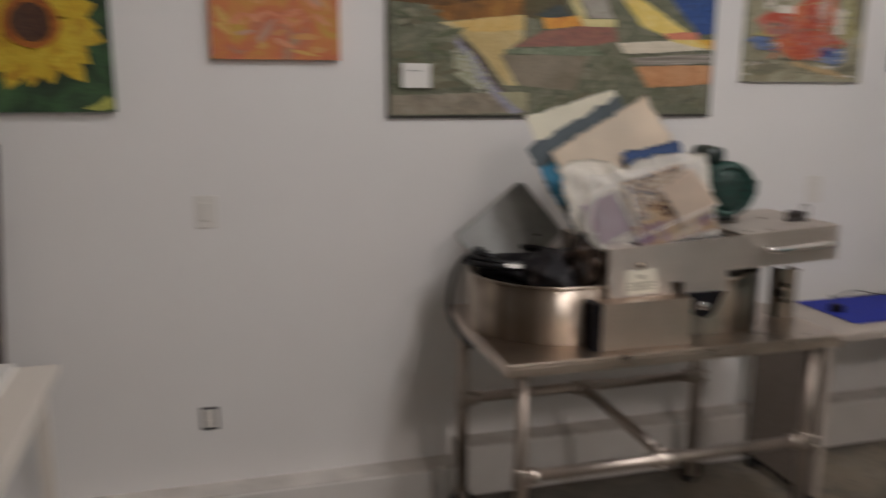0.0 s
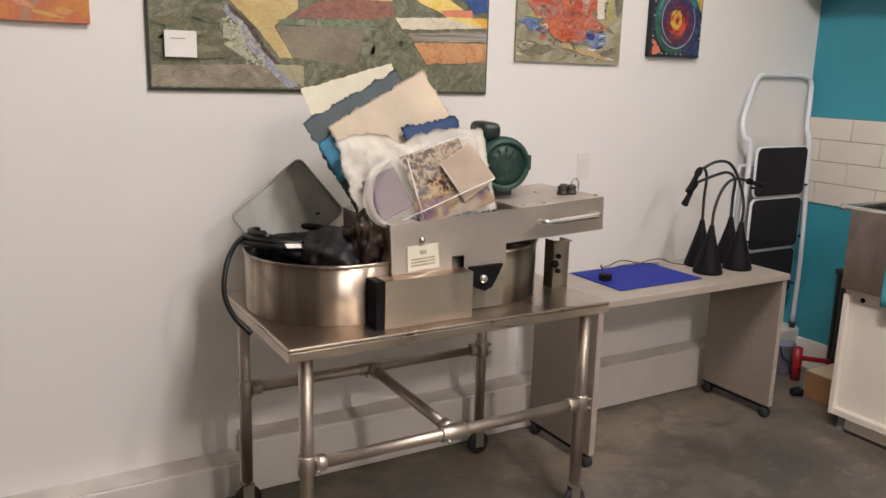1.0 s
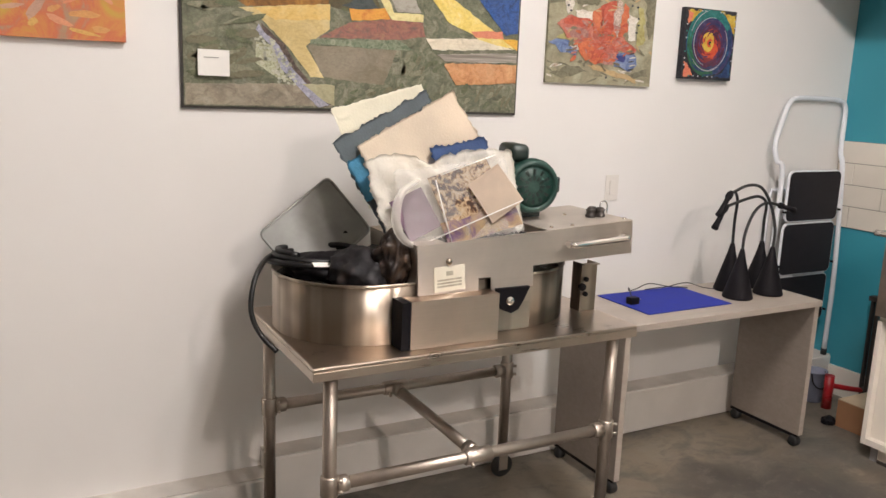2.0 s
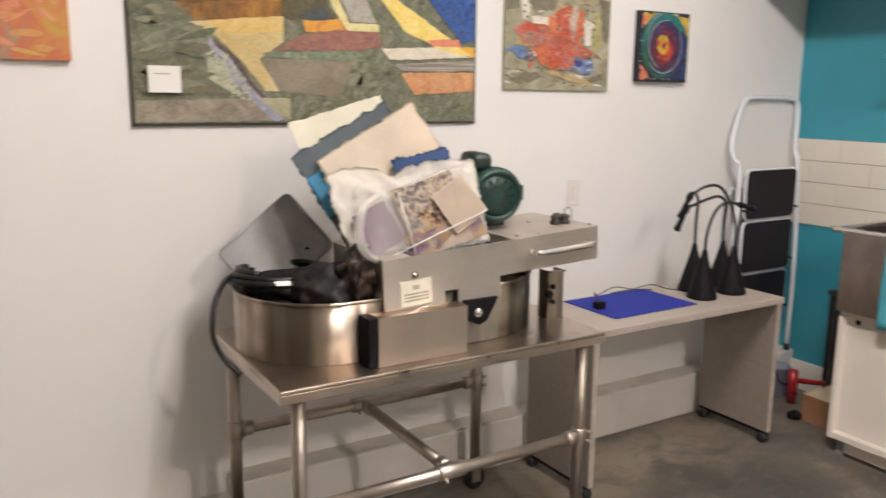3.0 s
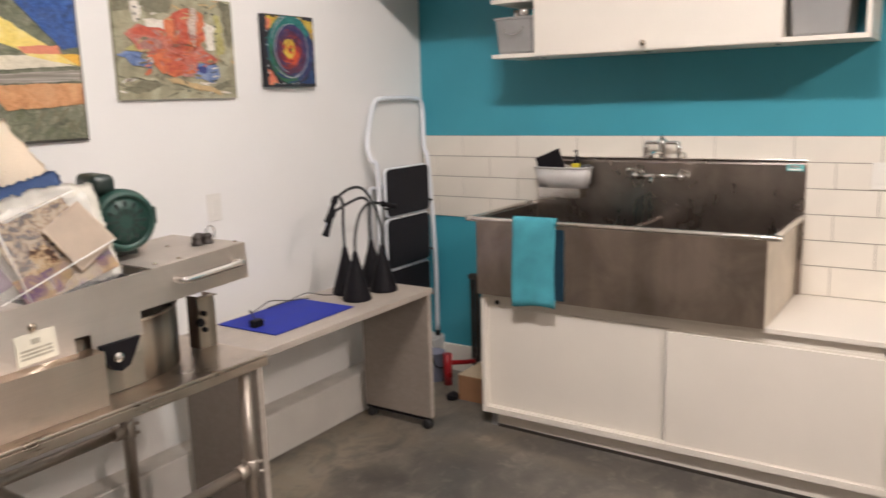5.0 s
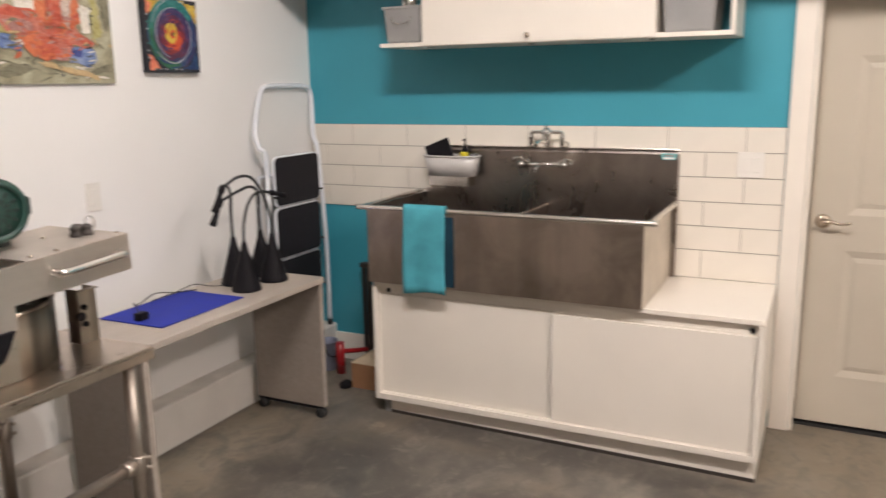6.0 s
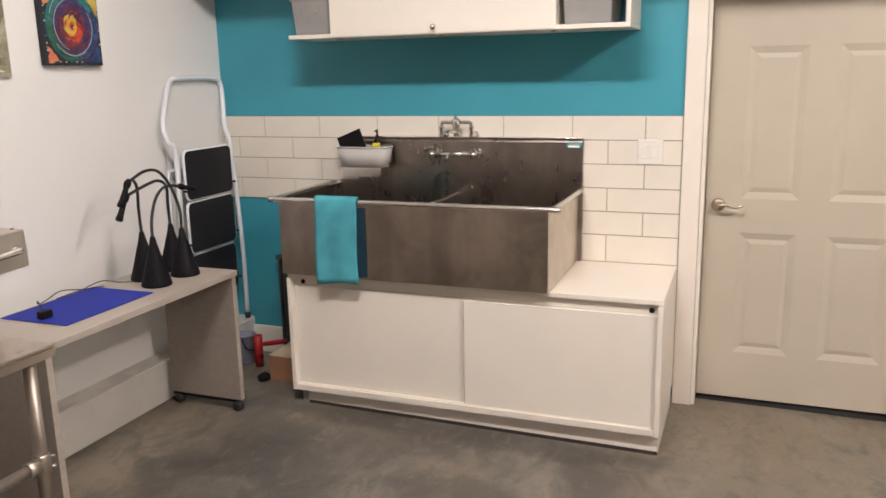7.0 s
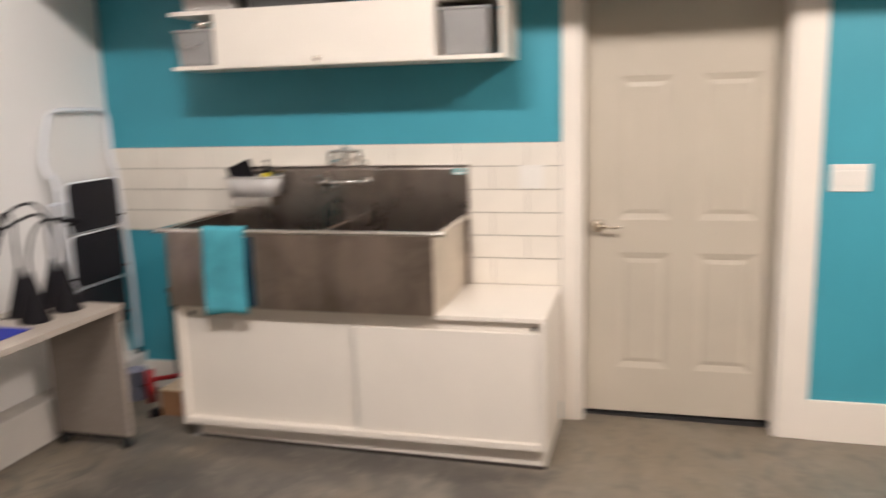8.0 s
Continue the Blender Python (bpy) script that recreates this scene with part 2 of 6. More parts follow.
TREAD = mat("ribbed_black_tread", (0.012, 0.011, 0.014), 0.7, var=0.3, scale=30, grain=300, relief=0.4, spec=0.25)
LADDER = mat("white_enamel_tube", (0.74, 0.76, 0.80), 0.25, var=0.04, scale=8, relief=0.02)
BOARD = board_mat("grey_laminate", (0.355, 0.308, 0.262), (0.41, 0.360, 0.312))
# darkened copy of the desk laminate: shade on the side panels put into colour
BOARD_SIDE = board_mat("shaded_laminate", (0.235, 0.198, 0.168), (0.28, 0.238, 0.204))
BLUE_MAT = mat("cobalt_felt", (0.006, 0.018, 0.26), 0.8, var=0.12, scale=12, grain=300, relief=0.3)
GREEN = mat("dark_green_enamel", (0.008, 0.040, 0.030), 0.52, var=0.2, scale=9, relief=0.05)
GREEN_DARK = mat("green_black_enamel", (0.008, 0.018, 0.015), 0.4, var=0.2, scale=9, relief=0.05)
TOWEL_DARK = mat("navy_terry", (0.008, 0.03, 0.05), 0.95, var=0.12, scale=14, grain=420, relief=0.8, spec=0.2)
TOWEL = mat("turquoise_terry", (0.07, 0.31, 0.375), 0.95, var=0.12, scale=14, grain=420, relief=0.8, spec=0.2)
GREY_BIN = mat("grey_plastic_bin", (0.27, 0.265, 0.26), 0.4, var=0.08, scale=7, relief=0.05)
PALE_BIN = mat("pale_grey_plastic", (0.50, 0.48, 0.46), 0.35, var=0.06, scale=7, relief=0.05)
DARK_BIN = mat("charcoal_plastic", (0.09, 0.09, 0.09), 0.4, var=0.1, scale=7, relief=0.05)
YELLOW = mat("yellow_sponge", (0.62, 0.52, 0.03), 0.9, var=0.15, scale=40, relief=0.6)
CARD = mat("brown_cardboard", (0.31, 0.155, 0.075), 0.85, var=0.12, scale=6, grain=120, relief=0.3)
CARD_TOP = mat("pale_cardboard", (0.60, 0.47, 0.32), 0.85, var=0.1, scale=6, grain=120, relief=0.3)
RED = mat("red_enamel", (0.36, 0.012, 0.016), 0.3, var=0.1, scale=8, relief=0.02)
BLUEGREY = mat("blue_grey_plastic", (0.22, 0.235, 0.31), 0.5, var=0.12, scale=8, relief=0.05)
BROWNPOLE = mat("dark_brown_metal", (0.035, 0.028, 0.024), 0.5, var=0.2, scale=15, relief=0.1)
IVORY = mat("ivory_plate", (0.74, 0.71, 0.66), 0.3, var=0.02, relief=0.0)
PAPER = mat("white_paper", (0.80, 0.78, 0.74), 0.85, var=0.03, scale=10, relief=0.1)
INK = mat("grey_ink", (0.30, 0.29, 0.27), 0.8, var=0.1, relief=0)
CREAM_P = mat("cream_handmade_paper", (0.93, 0.90, 0.76), 0.9, var=0.06, scale=8, grain=140, relief=0.6)
PEACH_P = mat("peach_handmade_paper", (0.94, 0.825, 0.675), 0.9, var=0.05, scale=8, grain=140, relief=0.6)
SLATE_P = mat("slate_handmade_paper", (0.17, 0.205, 0.23), 0.9, var=0.12, scale=12, grain=140, relief=0.6)
BLUE_P = mat("blue_handmade_paper", (0.085, 0.145, 0.32), 0.9, var=0.15, scale=12, grain=140, relief=0.6)
AQUA_P = mat("aqua_handmade_paper", (0.13, 0.43, 0.68), 0.9, var=0.25, scale=14, grain=140, relief=0.6)
WHITE_P = mat("white_handmade_paper", (0.93, 0.895, 0.815), 0.9, var=0.05, scale=7, grain=120, relief=0.8)
MAUVE_P = mat("mauve_paper", (0.30, 0.20, 0.27), 0.85, var=0.12, scale=18, grain=200, relief=0.2)
BEIGE_P = mat("beige_paper", (0.68, 0.57, 0.46), 0.85, var=0.06, scale=18, grain=200, relief=0.2)
SPOTTED = blotch_mat("speckled_print", [(0.41, (0.06, 0.028, 0.018)), (0.47, (0.26, 0.13, 0.07)), (0.51, (0.66, 0.48, 0.28)), (0.66, (0.80, 0.68, 0.50))], 46, 0.6, 300, 0.6, 0.0)
STREAKED = blotch_mat("ochre_mauve_print", [(0.36, (0.24, 0.15, 0.26)), (0.48, (0.52, 0.38, 0.26)), (0.62, (0.62, 0.46, 0.24))], 16, 0.7, 300, 1.0, 0.0)
MILKY = clear_mat("milky_polythene", (0.90, 0.87, 0.80), 0.3, 0.38)
PLATE = mat("cream_rating_plate", (0.76, 0.72, 0.60), 0.45, var=0.06, scale=20, relief=0.0)
PLATE_INK = mat("faded_plate_ink", (0.42, 0.39, 0.31), 0.5, var=0.2, scale=60, relief=0.0)
FILM = clear_mat("clear_polythene", (0.9, 0.88, 0.84), 0.22, 0.17)
FROST = mat("frosted_grey_plastic", (0.33, 0.335, 0.32), 0.55, var=0.3, scale=5, relief=0.05, spec=0.25)
MURK = blotch_mat("crumpled_dark_wrap", [(0.4, (0.006, 0.006, 0.008)), (0.56, (0.014, 0.012, 0.014)), (0.68, (0.030, 0.020, 0.016)), (0.78, (0.032, 0.028, 0.038))], 14, 0.55, 200, 1.5, 0.6)
BAGGY = blotch_mat("brown_clear_bag", [(0.40, (0.010, 0.007, 0.007)), (0.55, (0.03, 0.02, 0.015)), (0.68, (0.075, 0.045, 0.028)), (0.8, (0.16, 0.12, 0.09))], 11, 0.3, 200, 1.2, 0.5)
WATER = mat("dark_wet_pulp", (0.03, 0.028, 0.026), 0.25, var=0.3, scale=10, relief=0.2)


def glow_mat(strength, tint):
    m, _, bsdf, _ = base_mat("lamp_diffuser")
    bsdf.inputs["Base Color"].default_value = (0.8, 0.8, 0.8, 1)
    bsdf.inputs["Emission Color"].default_value = (*tint, 1)
    bsdf.inputs["Emission Strength"].default_value = strength
    return m


# ---- building helpers ----
def box(bm, x0, x1, y0, y1, z0, z1, bevel=0.0, m=None, seg=2):
    ret = bmesh.ops.create_cube(bm, size=1.0)
    vs = ret["verts"]
    for v in vs:
        v.co = Vector(((x0 + x1) / 2 + v.co.x * abs(x1 - x0), (y0 + y1) / 2 + v.co.y * abs(y1 - y0), (z0 + z1) / 2 + v.co.z * abs(z1 - z0)))
    if bevel:
        es = list({e for v in vs for e in v.link_edges})
        out = bmesh.ops.bevel(bm, geom=es, offset=bevel, segments=seg, affect="EDGES", profile=0.5)
        vs = list({v for f in out["faces"] for v in f.verts} | {v for v in vs if v.is_valid})
    if m is not None:
        bmesh.ops.transform(bm, matrix=m, verts=vs)
    return vs


def sweep(bm, pts, r, seg=10, caps=True):
    """A round bar along a line of points; r is one radius or one for each point."""
    pts = [Vector(p) for p in pts]
    rs = r if isinstance(r, (list, tuple)) else [r] * len(pts)
    ring_list, side = [], None
    for i, p in enumerate(pts):
        d = (pts[min(i + 1, len(pts) - 1)] - pts[max(i - 1, 0)]).normalized()
        if side is None:
            side = d.orthogonal().normalized()
        side = (side - d * side.dot(d)).normalized()
        up = d.cross(side)
        ring_list.append([bm.verts.new(p + (side * math.cos(a) + up * math.sin(a)) * rs[i]) for a in (2 * math.pi * k / seg for k in range(seg))])
    for a, b in zip(ring_list, ring_list[1:]):
        for k in range(seg):
            f = bm.faces.new((a[k], a[(k + 1) % seg], b[(k + 1) % seg], b[k]))
            f.smooth = True
    if caps:
        bm.faces.new(list(reversed(ring_list[0])))
        bm.faces.new(ring_list[-1])


def arc_pts(pts, n=10):
    """A smooth line through the given points."""
    p = [Vector(q) for q in pts]
    p = [p[0] * 2 - p[1]] + p + [p[-1] * 2 - p[-2]]
    out = []
    for i in range(1, len(p) - 2):
        for k in range(n):
            t = k / n
            a, b, c, d = p[i - 1], p[i], p[i + 1], p[i + 2]
            out.append(0.5 * ((2 * b) + (c - a) * t + (2 * a - 5 * b + 4 * c - d) * t * t + (3 * b - a - 3 * c + d) * t ** 3))
    out.append(p[-2])
    return out


def lathe(bm, profile, centre, axis="z", seg=24):
    """A turned form: profile of (radius, height) about an axis through centre."""
    c = Vector(centre)
    rings = []
    for r, h in profile:
        ring = []
        for k in range(seg):
            a = 2 * math.pi * k / seg
            u, v = r * math.cos(a), r * math.sin(a)
            off = {"z": (u, v, h), "y": (u, h, -v), "x": (h, u, v)}[axis]
            ring.append(bm.verts.new(c + Vector(off)))
        rings.append(ring)
    for a, b in zip(rings, rings[1:]):
        for k in range(seg):
            f = bm.faces.new((a[k], a[(k + 1) % seg], b[(k + 1) % seg], b[k]))
            f.smooth = True
    if profile[0][0] > 1e-6:
        bm.faces.new(list(reversed(rings[0])))
    if profile[-1][0] > 1e-6:
        bm.faces.new(rings[-1])


def plate(bm, poly, thick, m):
    """A flat plate of the outline poly (u, v), thick along its normal, laid by m (u to x, v to y, normal to z)."""
    lo = [bm.verts.new(m @ Vector((u, v, 0))) for u, v in poly]
    hi = [bm.verts.new(m @ Vector((u, v, thick))) for u, v in poly]
    n = len(poly)
    fs = [bm.faces.new(hi), bm.faces.new(list(reversed(lo)))]
    for k in range(n):
        fs.append(bm.faces.new((lo[k], lo[(k + 1) % n], hi[(k + 1) % n], hi[k])))
    bmesh.ops.recalc_face_normals(bm, faces=fs)
    if n > 4:
        bmesh.ops.triangulate(bm, faces=fs[:2], ngon_method="EAR_CLIP")


def upright(x, y, z, tilt=0.0, spin=0.0, roll=0.0):
    """A frame whose u runs along x, v up and normal towards -y; tilt leans its top back (towards +y), roll turns it in its own plane."""
    return pose(x, y, z) @ pose(0, 0, 0, 0, 0, spin) @ pose(0, 0, 0, 90 - tilt) @ pose(0, 0, 0, 0, 0, roll)


def origin_of(ob):
    at = Vector((0, 0, 0))
    while ob is not None:
        at += ob.location
        ob = ob.parent
    return at


def thing(name, at, label, category, group=""):
    ob = new(name)
    ob.empty_display_size = 0.05
    ob.location = at
    return tagged(ob, label, category, group)


def part(name, bm, material, parent, label=""):
    """One mesh, made in the place's own metres, under a thing or a part."""
    at = origin_of(parent)
    bmesh.ops.translate(bm, vec=-at, verts=bm.verts)
    me = bpy.data.meshes.new(name)
    bmesh.ops.recalc_face_normals(bm, faces=bm.faces)
    bm.to_mesh(me)
    bm.free()
    me.materials.append(material)
    ob = new(name, me)
    ob.parent = parent
    return tagged(ob, label) if label else ob


def solid(name, bm, material, at, label, category, kind="", group=""):
    """One mesh as a whole thing or piece of the setting."""
    bmesh.ops.translate(bm, vec=-Vector(at), verts=bm.verts)
    bmesh.ops.recalc_face_normals(bm, faces=bm.faces)
    me = bpy.data.meshes.new(name)
    bm.to_mesh(me)
    bm.free()
    me.materials.append(material)
    ob = new(name, me)
    ob.location = at
    return tagged(ob, label, category, group, kind)


def B(*args, **kw):
    bm = bmesh.new()
    box(bm, *args, **kw)
    return bm


def S(pts, r, seg=10):
    bm = bmesh.new()
    sweep(bm, pts, r, seg)
    return bm


# ---- the room ----
XW, XE, YS, YN = -3.2, 4.445, -4.6, 3.085   # inner faces of the walls
D0, D1, DOOR_TOP = 0.418, -0.535, 2.10      # the doorway along the east wall
CURB_Y, CURB_Z = 2.97, 0.212



def floor_z(y):
    """The concrete falls slightly from the work table towards the door."""
    return -0.0130 * min(max(2.2 - y, 0.0), 3.2)


def to_floor(bm, below=0.02):
    """Lets the lower edge of a part follow the fall of the floor."""
    for v in bm.verts:
        if v.co.z < below:
            v.co.z += floor_z(v.co.y)
    return bm


bm = bmesh.new()
rows = [[bm.verts.new((x, y, z)) for x, z in ((XW - 0.2, -0.2), (XW - 0.2, floor_z(y)), (XE + 0.6, floor_z(y)), (XE + 0.6, -0.2))] for y in (YS - 0.2, -1.0, 2.2, YN + 0.2)]
for p, q in zip(rows, rows[1:]):
    for k in range(4):
        bm.faces.new((p[k], p[(k + 1) % 4], q[(k + 1) % 4], q[k]))
bm.faces.new(rows[0])
bm.faces.new(rows[-1])
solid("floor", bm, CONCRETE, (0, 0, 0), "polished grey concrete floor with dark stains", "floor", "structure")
solid("ceiling", B(XW - 0.2, XE + 0.2, YS - 0.2, YN + 0.2, CEILING_Z, CEILING_Z + 0.15), CEIL, (0, 0, CEILING_Z), "plain white painted ceiling", "ceiling", "structure")
solid("wall_north", B(XW - 0.2, XE + 0.2, YN, YN + 0.2, 0, CEILING_Z), WALL, (0, YN, 0), "white painted wall hung with pictures", "wall", "structure")
solid("wall_west", B(XW - 0.2, XW, YS, YN, -0.06, CEILING_Z), GREYWALL, (XW, 0, 0), "plain grey painted wall", "wall", "structure")
solid("wall_south", B(XW, XE, YS - 0.2, YS, -0.06, CEILING_Z), WALL, (0, YS, 0), "plain white painted wall", "wall", "structure")
bm = bmesh.new()
box(bm, XE, XE + 0.2, D0, YN, -0.06, CEILING_Z)
box(bm, XE, XE + 0.2, YS, D1, -0.06, CEILING_Z)
box(bm, XE, XE + 0.2, D1, D0, DOOR_TOP, CEILING_Z)
wall_east = solid("wall_east", bm, TEAL, (XE, 0, 0), "teal painted wall with a band of white tiles", "wall", "structure")
# unseen block, added to cast the shadow edge across the tops of the walls
solid("soffit", B(3.75, XE - 0.001, YS, YN, 2.332, CEILING_Z), CEIL, (XE, 0, 2.43), "unseen white soffit added to shadow the wall tops", "soffit", "structure")

# the concrete curb along the foot of the north wall
for xa, xb, z, word in ((XW, 1.19, 0.134, "lower"), (1.19, XE, CURB_Z, "taller")):
    solid("curb_wall", B(xa, xb, CURB_Y, YN, 0, z, bevel=0.006), STEM, (xa, CURB_Y, 0), word + " stretch of white painted concrete curb along the wall foot", "curb", "structure")
    solid("curb_top", B(xa, xb, CURB_Y + 0.008, YN, z + 0.001, z + 0.005), CURB_TOP, (xa, CURB_Y, z), "dusty grey top of the concrete curb", "curb", "structure")

# trim of the east wall
bm = bmesh.new()
box(bm, XE - 0.018, XE, D0 + 0.0, D0 + 0.088, floor_z(D0 + 0.088), DOOR_TOP + 0.10, bevel=0.004)
solid("trim_1", bm, TRIM, (XE, D0, 0), "white painted door casing", "door casing", "structure")
bm = bmesh.new()
box(bm, XE - 0.018, XE, D1 - 0.14, D1, floor_z(D1), DOOR_TOP + 0.10, bevel=0.004)
solid("trim_2", bm, TRIM, (XE, D1, 0), "white painted door casing", "door casing", "structure")
solid("trim_3", B(XE - 0.018, XE, D1, D0, DOOR_TOP, DOOR_TOP + 0.10, bevel=0.004), TRIM, (XE, 0, DOOR_TOP), "white painted head casing over the door", "door casing", "structure")
solid("door_jamb", B(XE + 0.0, XE + 0.2, D0 - 0.018, D0 - 0.001, floor_z(D0), DOOR_TOP), TRIM, (XE, D0, 0), "white painted door jamb", "door jamb", "structure")
solid("door_jamb", B(XE + 0.0, XE + 0.2, D1 + 0.001, D1 + 0.018, floor_z(D1), DOOR_TOP), TRIM, (XE, D1, 0), "white painted door jamb", "door jamb", "structure")
solid("baseboard_1", B(XE - 0.016, XE, YS, D1 - 0.14, floor_z(-1.0), 0.165, bevel=0.004), TRIM, (XE, D1, 0), "tall white painted baseboard", "baseboard", "structure")
solid("baseboard_2", B(XE - 0.016, XE, 2.34, CURB_Y, 0, 0.165, bevel=0.004), TRIM, (XE, 2.34, 0), "tall white painted baseboard", "baseboard", "structure")


def door():
    """A four-panel door set back in its opening."""
    x0 = XE + 0.098
    ya, yb = D0 - 0.022, D1 + 0.022
    d = thing("door_1", (x0, (ya + yb) / 2, 0), "cream painted four-panel interior door, closed", "door")
    d["kind"] = "structure"
    bm = bmesh.new()
    box(bm, x0 + 0.012, x0 + 0.04, yb, ya, 0.003, DOOR_TOP - 0.006)
    ys = [ya, 0.235, -0.02, -0.15, -0.42, yb]
    zs = [0.003, 0.243, 0.852, 1.018, 1.728, DOOR_TOP - 0.006]
    for a, b in ((0, 1), (2, 3), (4, 5)):      # stiles
        box(bm, x0, x0 + 0.013, ys[b], ys[a], zs[0], zs[-1])
    for a, b in ((1, 2), (3, 4)):              # rails
        for c, e in ((0, 1), (2, 3), (4, 5)):
            box(bm, x0, x0 + 0.013, ys[b], ys[a], zs[c], zs[e])
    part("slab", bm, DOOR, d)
    for y1, y0 in ((ys[1], ys[2]), (ys[3], ys[4])):
        for z0, z1 in ((zs[1], zs[2]), (zs[3], zs[4])):
            bm = bmesh.new()
            w = 0.032
            out = [(y0, z0), (y1, z0), (y1, z1), (y0, z1)]
            ins = [(y0 + w, z0 + w), (y1 - w, z0 + w), (y1 - w, z1 - w), (y0 + w, z1 - w)]
            fld = [(y0 + w + 0.022, z0 + w + 0.022), (y1 - w - 0.022, z0 + w + 0.022), (y1 - w - 0.022, z1 - w - 0.022), (y0 + w + 0.022, z1 - w - 0.022)]
            ro = [bm.verts.new((x0 + 0.0005, y, z)) for y, z in out]
            ri = [bm.verts.new((x0 + 0.0085, y, z)) for y, z in ins]
            rf = [bm.verts.new((x0 + 0.003, y, z)) for y, z in fld]
            for p, q in ((ro, ri), (ri, rf)):
                for k in range(4):
                    bm.faces.new((p[k], p[(k + 1) % 4], q[(k + 1) % 4], q[k]))
            bm.faces.new(rf)
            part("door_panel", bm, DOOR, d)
    # lever handle
    hy, hz = 0.335, 0.985
    bm = bmesh.new()
    lathe(bm, [(0.0, -0.016), (0.022, -0.015), (0.031, -0.009), (0.033, 0.0)], (x0, hy, hz), "x", 24)
    h = part("door_handle", bm, NICKEL, d, "satin nickel lever handle")
    part("lever", S(arc_pts([(x0 - 0.012, hy, hz), (x0 - 0.05, hy, hz), (x0 - 0.056, hy - 0.03, hz + 0.007), (x0 - 0.054, hy - 0.075, hz - 0.004), (x0 - 0.052, hy - 0.115, hz + 0.006)], 6), [0.010] * 8 + [0.0078] * 8 + [0.0058] * 9, 10), NICKEL, h)
    part("strike_plate", B(x0 - 0.002, x0 + 0.002, ya - 0.004, ya - 0.001, hz - 0.03, hz + 0.03), NICKEL, d)
    return d


door()
solid("door_threshold", B(XE + 0.092, XE + 0.2, D1 + 0.018, D0 - 0.018, floor_z(D1), -0.012), RUBBER, (XE + 0.1, 0, 0), "black rubber threshold strip under the door", "threshold", "structure")
solid("wall_hall", B(XE + 0.45, XE + 0.6, -2.0, 2.0, -0.06, 2.6), WALL, (XE + 0.5, 0, 0), "plain wall closing the space behind the door", "wall", "structure")


def wall_plate(at, w, h, face, gangs, outlet, label, category):
    """A switch or outlet plate; face 'y' on the north wall, 'x' on the east wall."""
    x, y, z = at
    t = thing("switch_plate" if not outlet else "outlet_plate", at, label, category)

    def bx(u0, u1, v0, v1, d0, d1, bevel=0.0):
        if face == "y":
            return B(x + u0, x + u1, y - d1, y - d0, z + v0, z + v1, bevel=bevel)
        return B(x - d1, x - d0, y - u1, y - u0, z + v0, z + v1, bevel=bevel)
    part("cover", bx(-w / 2, w / 2, -h / 2, h / 2, 0, 0.006, 0.0025), IVORY, t)
    for g in range(gangs):
        u = (g - (gangs - 1) / 2) * 0.046
        if outlet:
            for s in (-0.02, 0.02):
                o = part("socket", bx(u - 0.016, u + 0.016, s - 0.014, s + 0.014, 0.005, 0.0085, 0.001), IVORY, t)
                for e in (-0.006, 0.006):
                    part("slot", bx(u + e - 0.0012, u + e + 0.0012, s - 0.005, s + 0.004, 0.0084, 0.0089), PALE_BIN, o)
        else:
            part("rocker", bx(u - 0.016, u + 0.016, -0.033, 0.033, 0.005, 0.010, 0.002), IVORY, t)
    return t


wall_plate((2.843, YN, 1.195), 0.075, 0.118, "y", 1, False, "white wall switch plate above the desk", "switch")
wall_plate((0.262, YN, 1.19), 0.075, 0.118, "y", 1, False, "white blank switch plate on the white wall", "switch")
ow = wall_plate((0.234, YN, 0.404), 0.044, 0.072, "y", 1, True, "small low white outlet with a dark grey surround", "outlet")
part("surround", B(0.202, 0.266, YN - 0.003, YN - 0.0005, 0.359, 0.449), DARK_BIN, ow)
wall_plate((XE - 0.009, 0.655, 1.246), 0.118, 0.118, "x", 2, False, "white double switch plate on the tiles", "switch")
wall_plate((XE, -0.80, 1.235), 0.165, 0.125, "x", 3, False, "white triple switch plate beside the door", "switch")


def ceiling_light(x, y, length, strength, tint):
    c = thing("ceiling_light", (x, y, CEILING_Z), "white twin tube light fixed under the ceiling", "ceiling light", "tube lights")
    z = CEILING_Z - 0.095
    bm = bmesh.new()
    box(bm, x - 0.10, x + 0.10, y - length / 2 - 0.03, y + length / 2 + 0.03, CEILING_Z - 0.035, CEILING_Z, bevel=0.006)
    part("housing", bm, TRIM, c)
    glow = glow_mat(strength, tint)
    for tx in (x - 0.055, x + 0.055):
        part("tube", S([(tx, y - length / 2, z), (tx, y + length / 2, z)], 0.042, 20), glow, c)
        for s in (-1, 1):
            part("end_socket", B(tx - 0.03, tx + 0.03, y + s * (length / 2 + 0.002), y + s * (length / 2 + 0.028), z - 0.05, CEILING_Z - 0.0355), TRIM, c)


for lamp_row in LAMPS:
    ceiling_light(*lamp_row)


# ---- pictures on the north wall ----
def on_wall(poly, depth, gap=0.0):
    """A plate of (x, z) outline lying against the north wall, gap off it."""
    bm = bmesh.new()
    plate(bm, poly, depth, Matrix(((1, 0, 0, 0), (0, 0, -1, YN - gap), (0, 1, 0, 0), (0, 0, 0, 1))))
    return bm


def rect(x0, x1, z0, z1):
    return [(x0, z0), (x1, z0), (x1, z1), (x0, z1)]


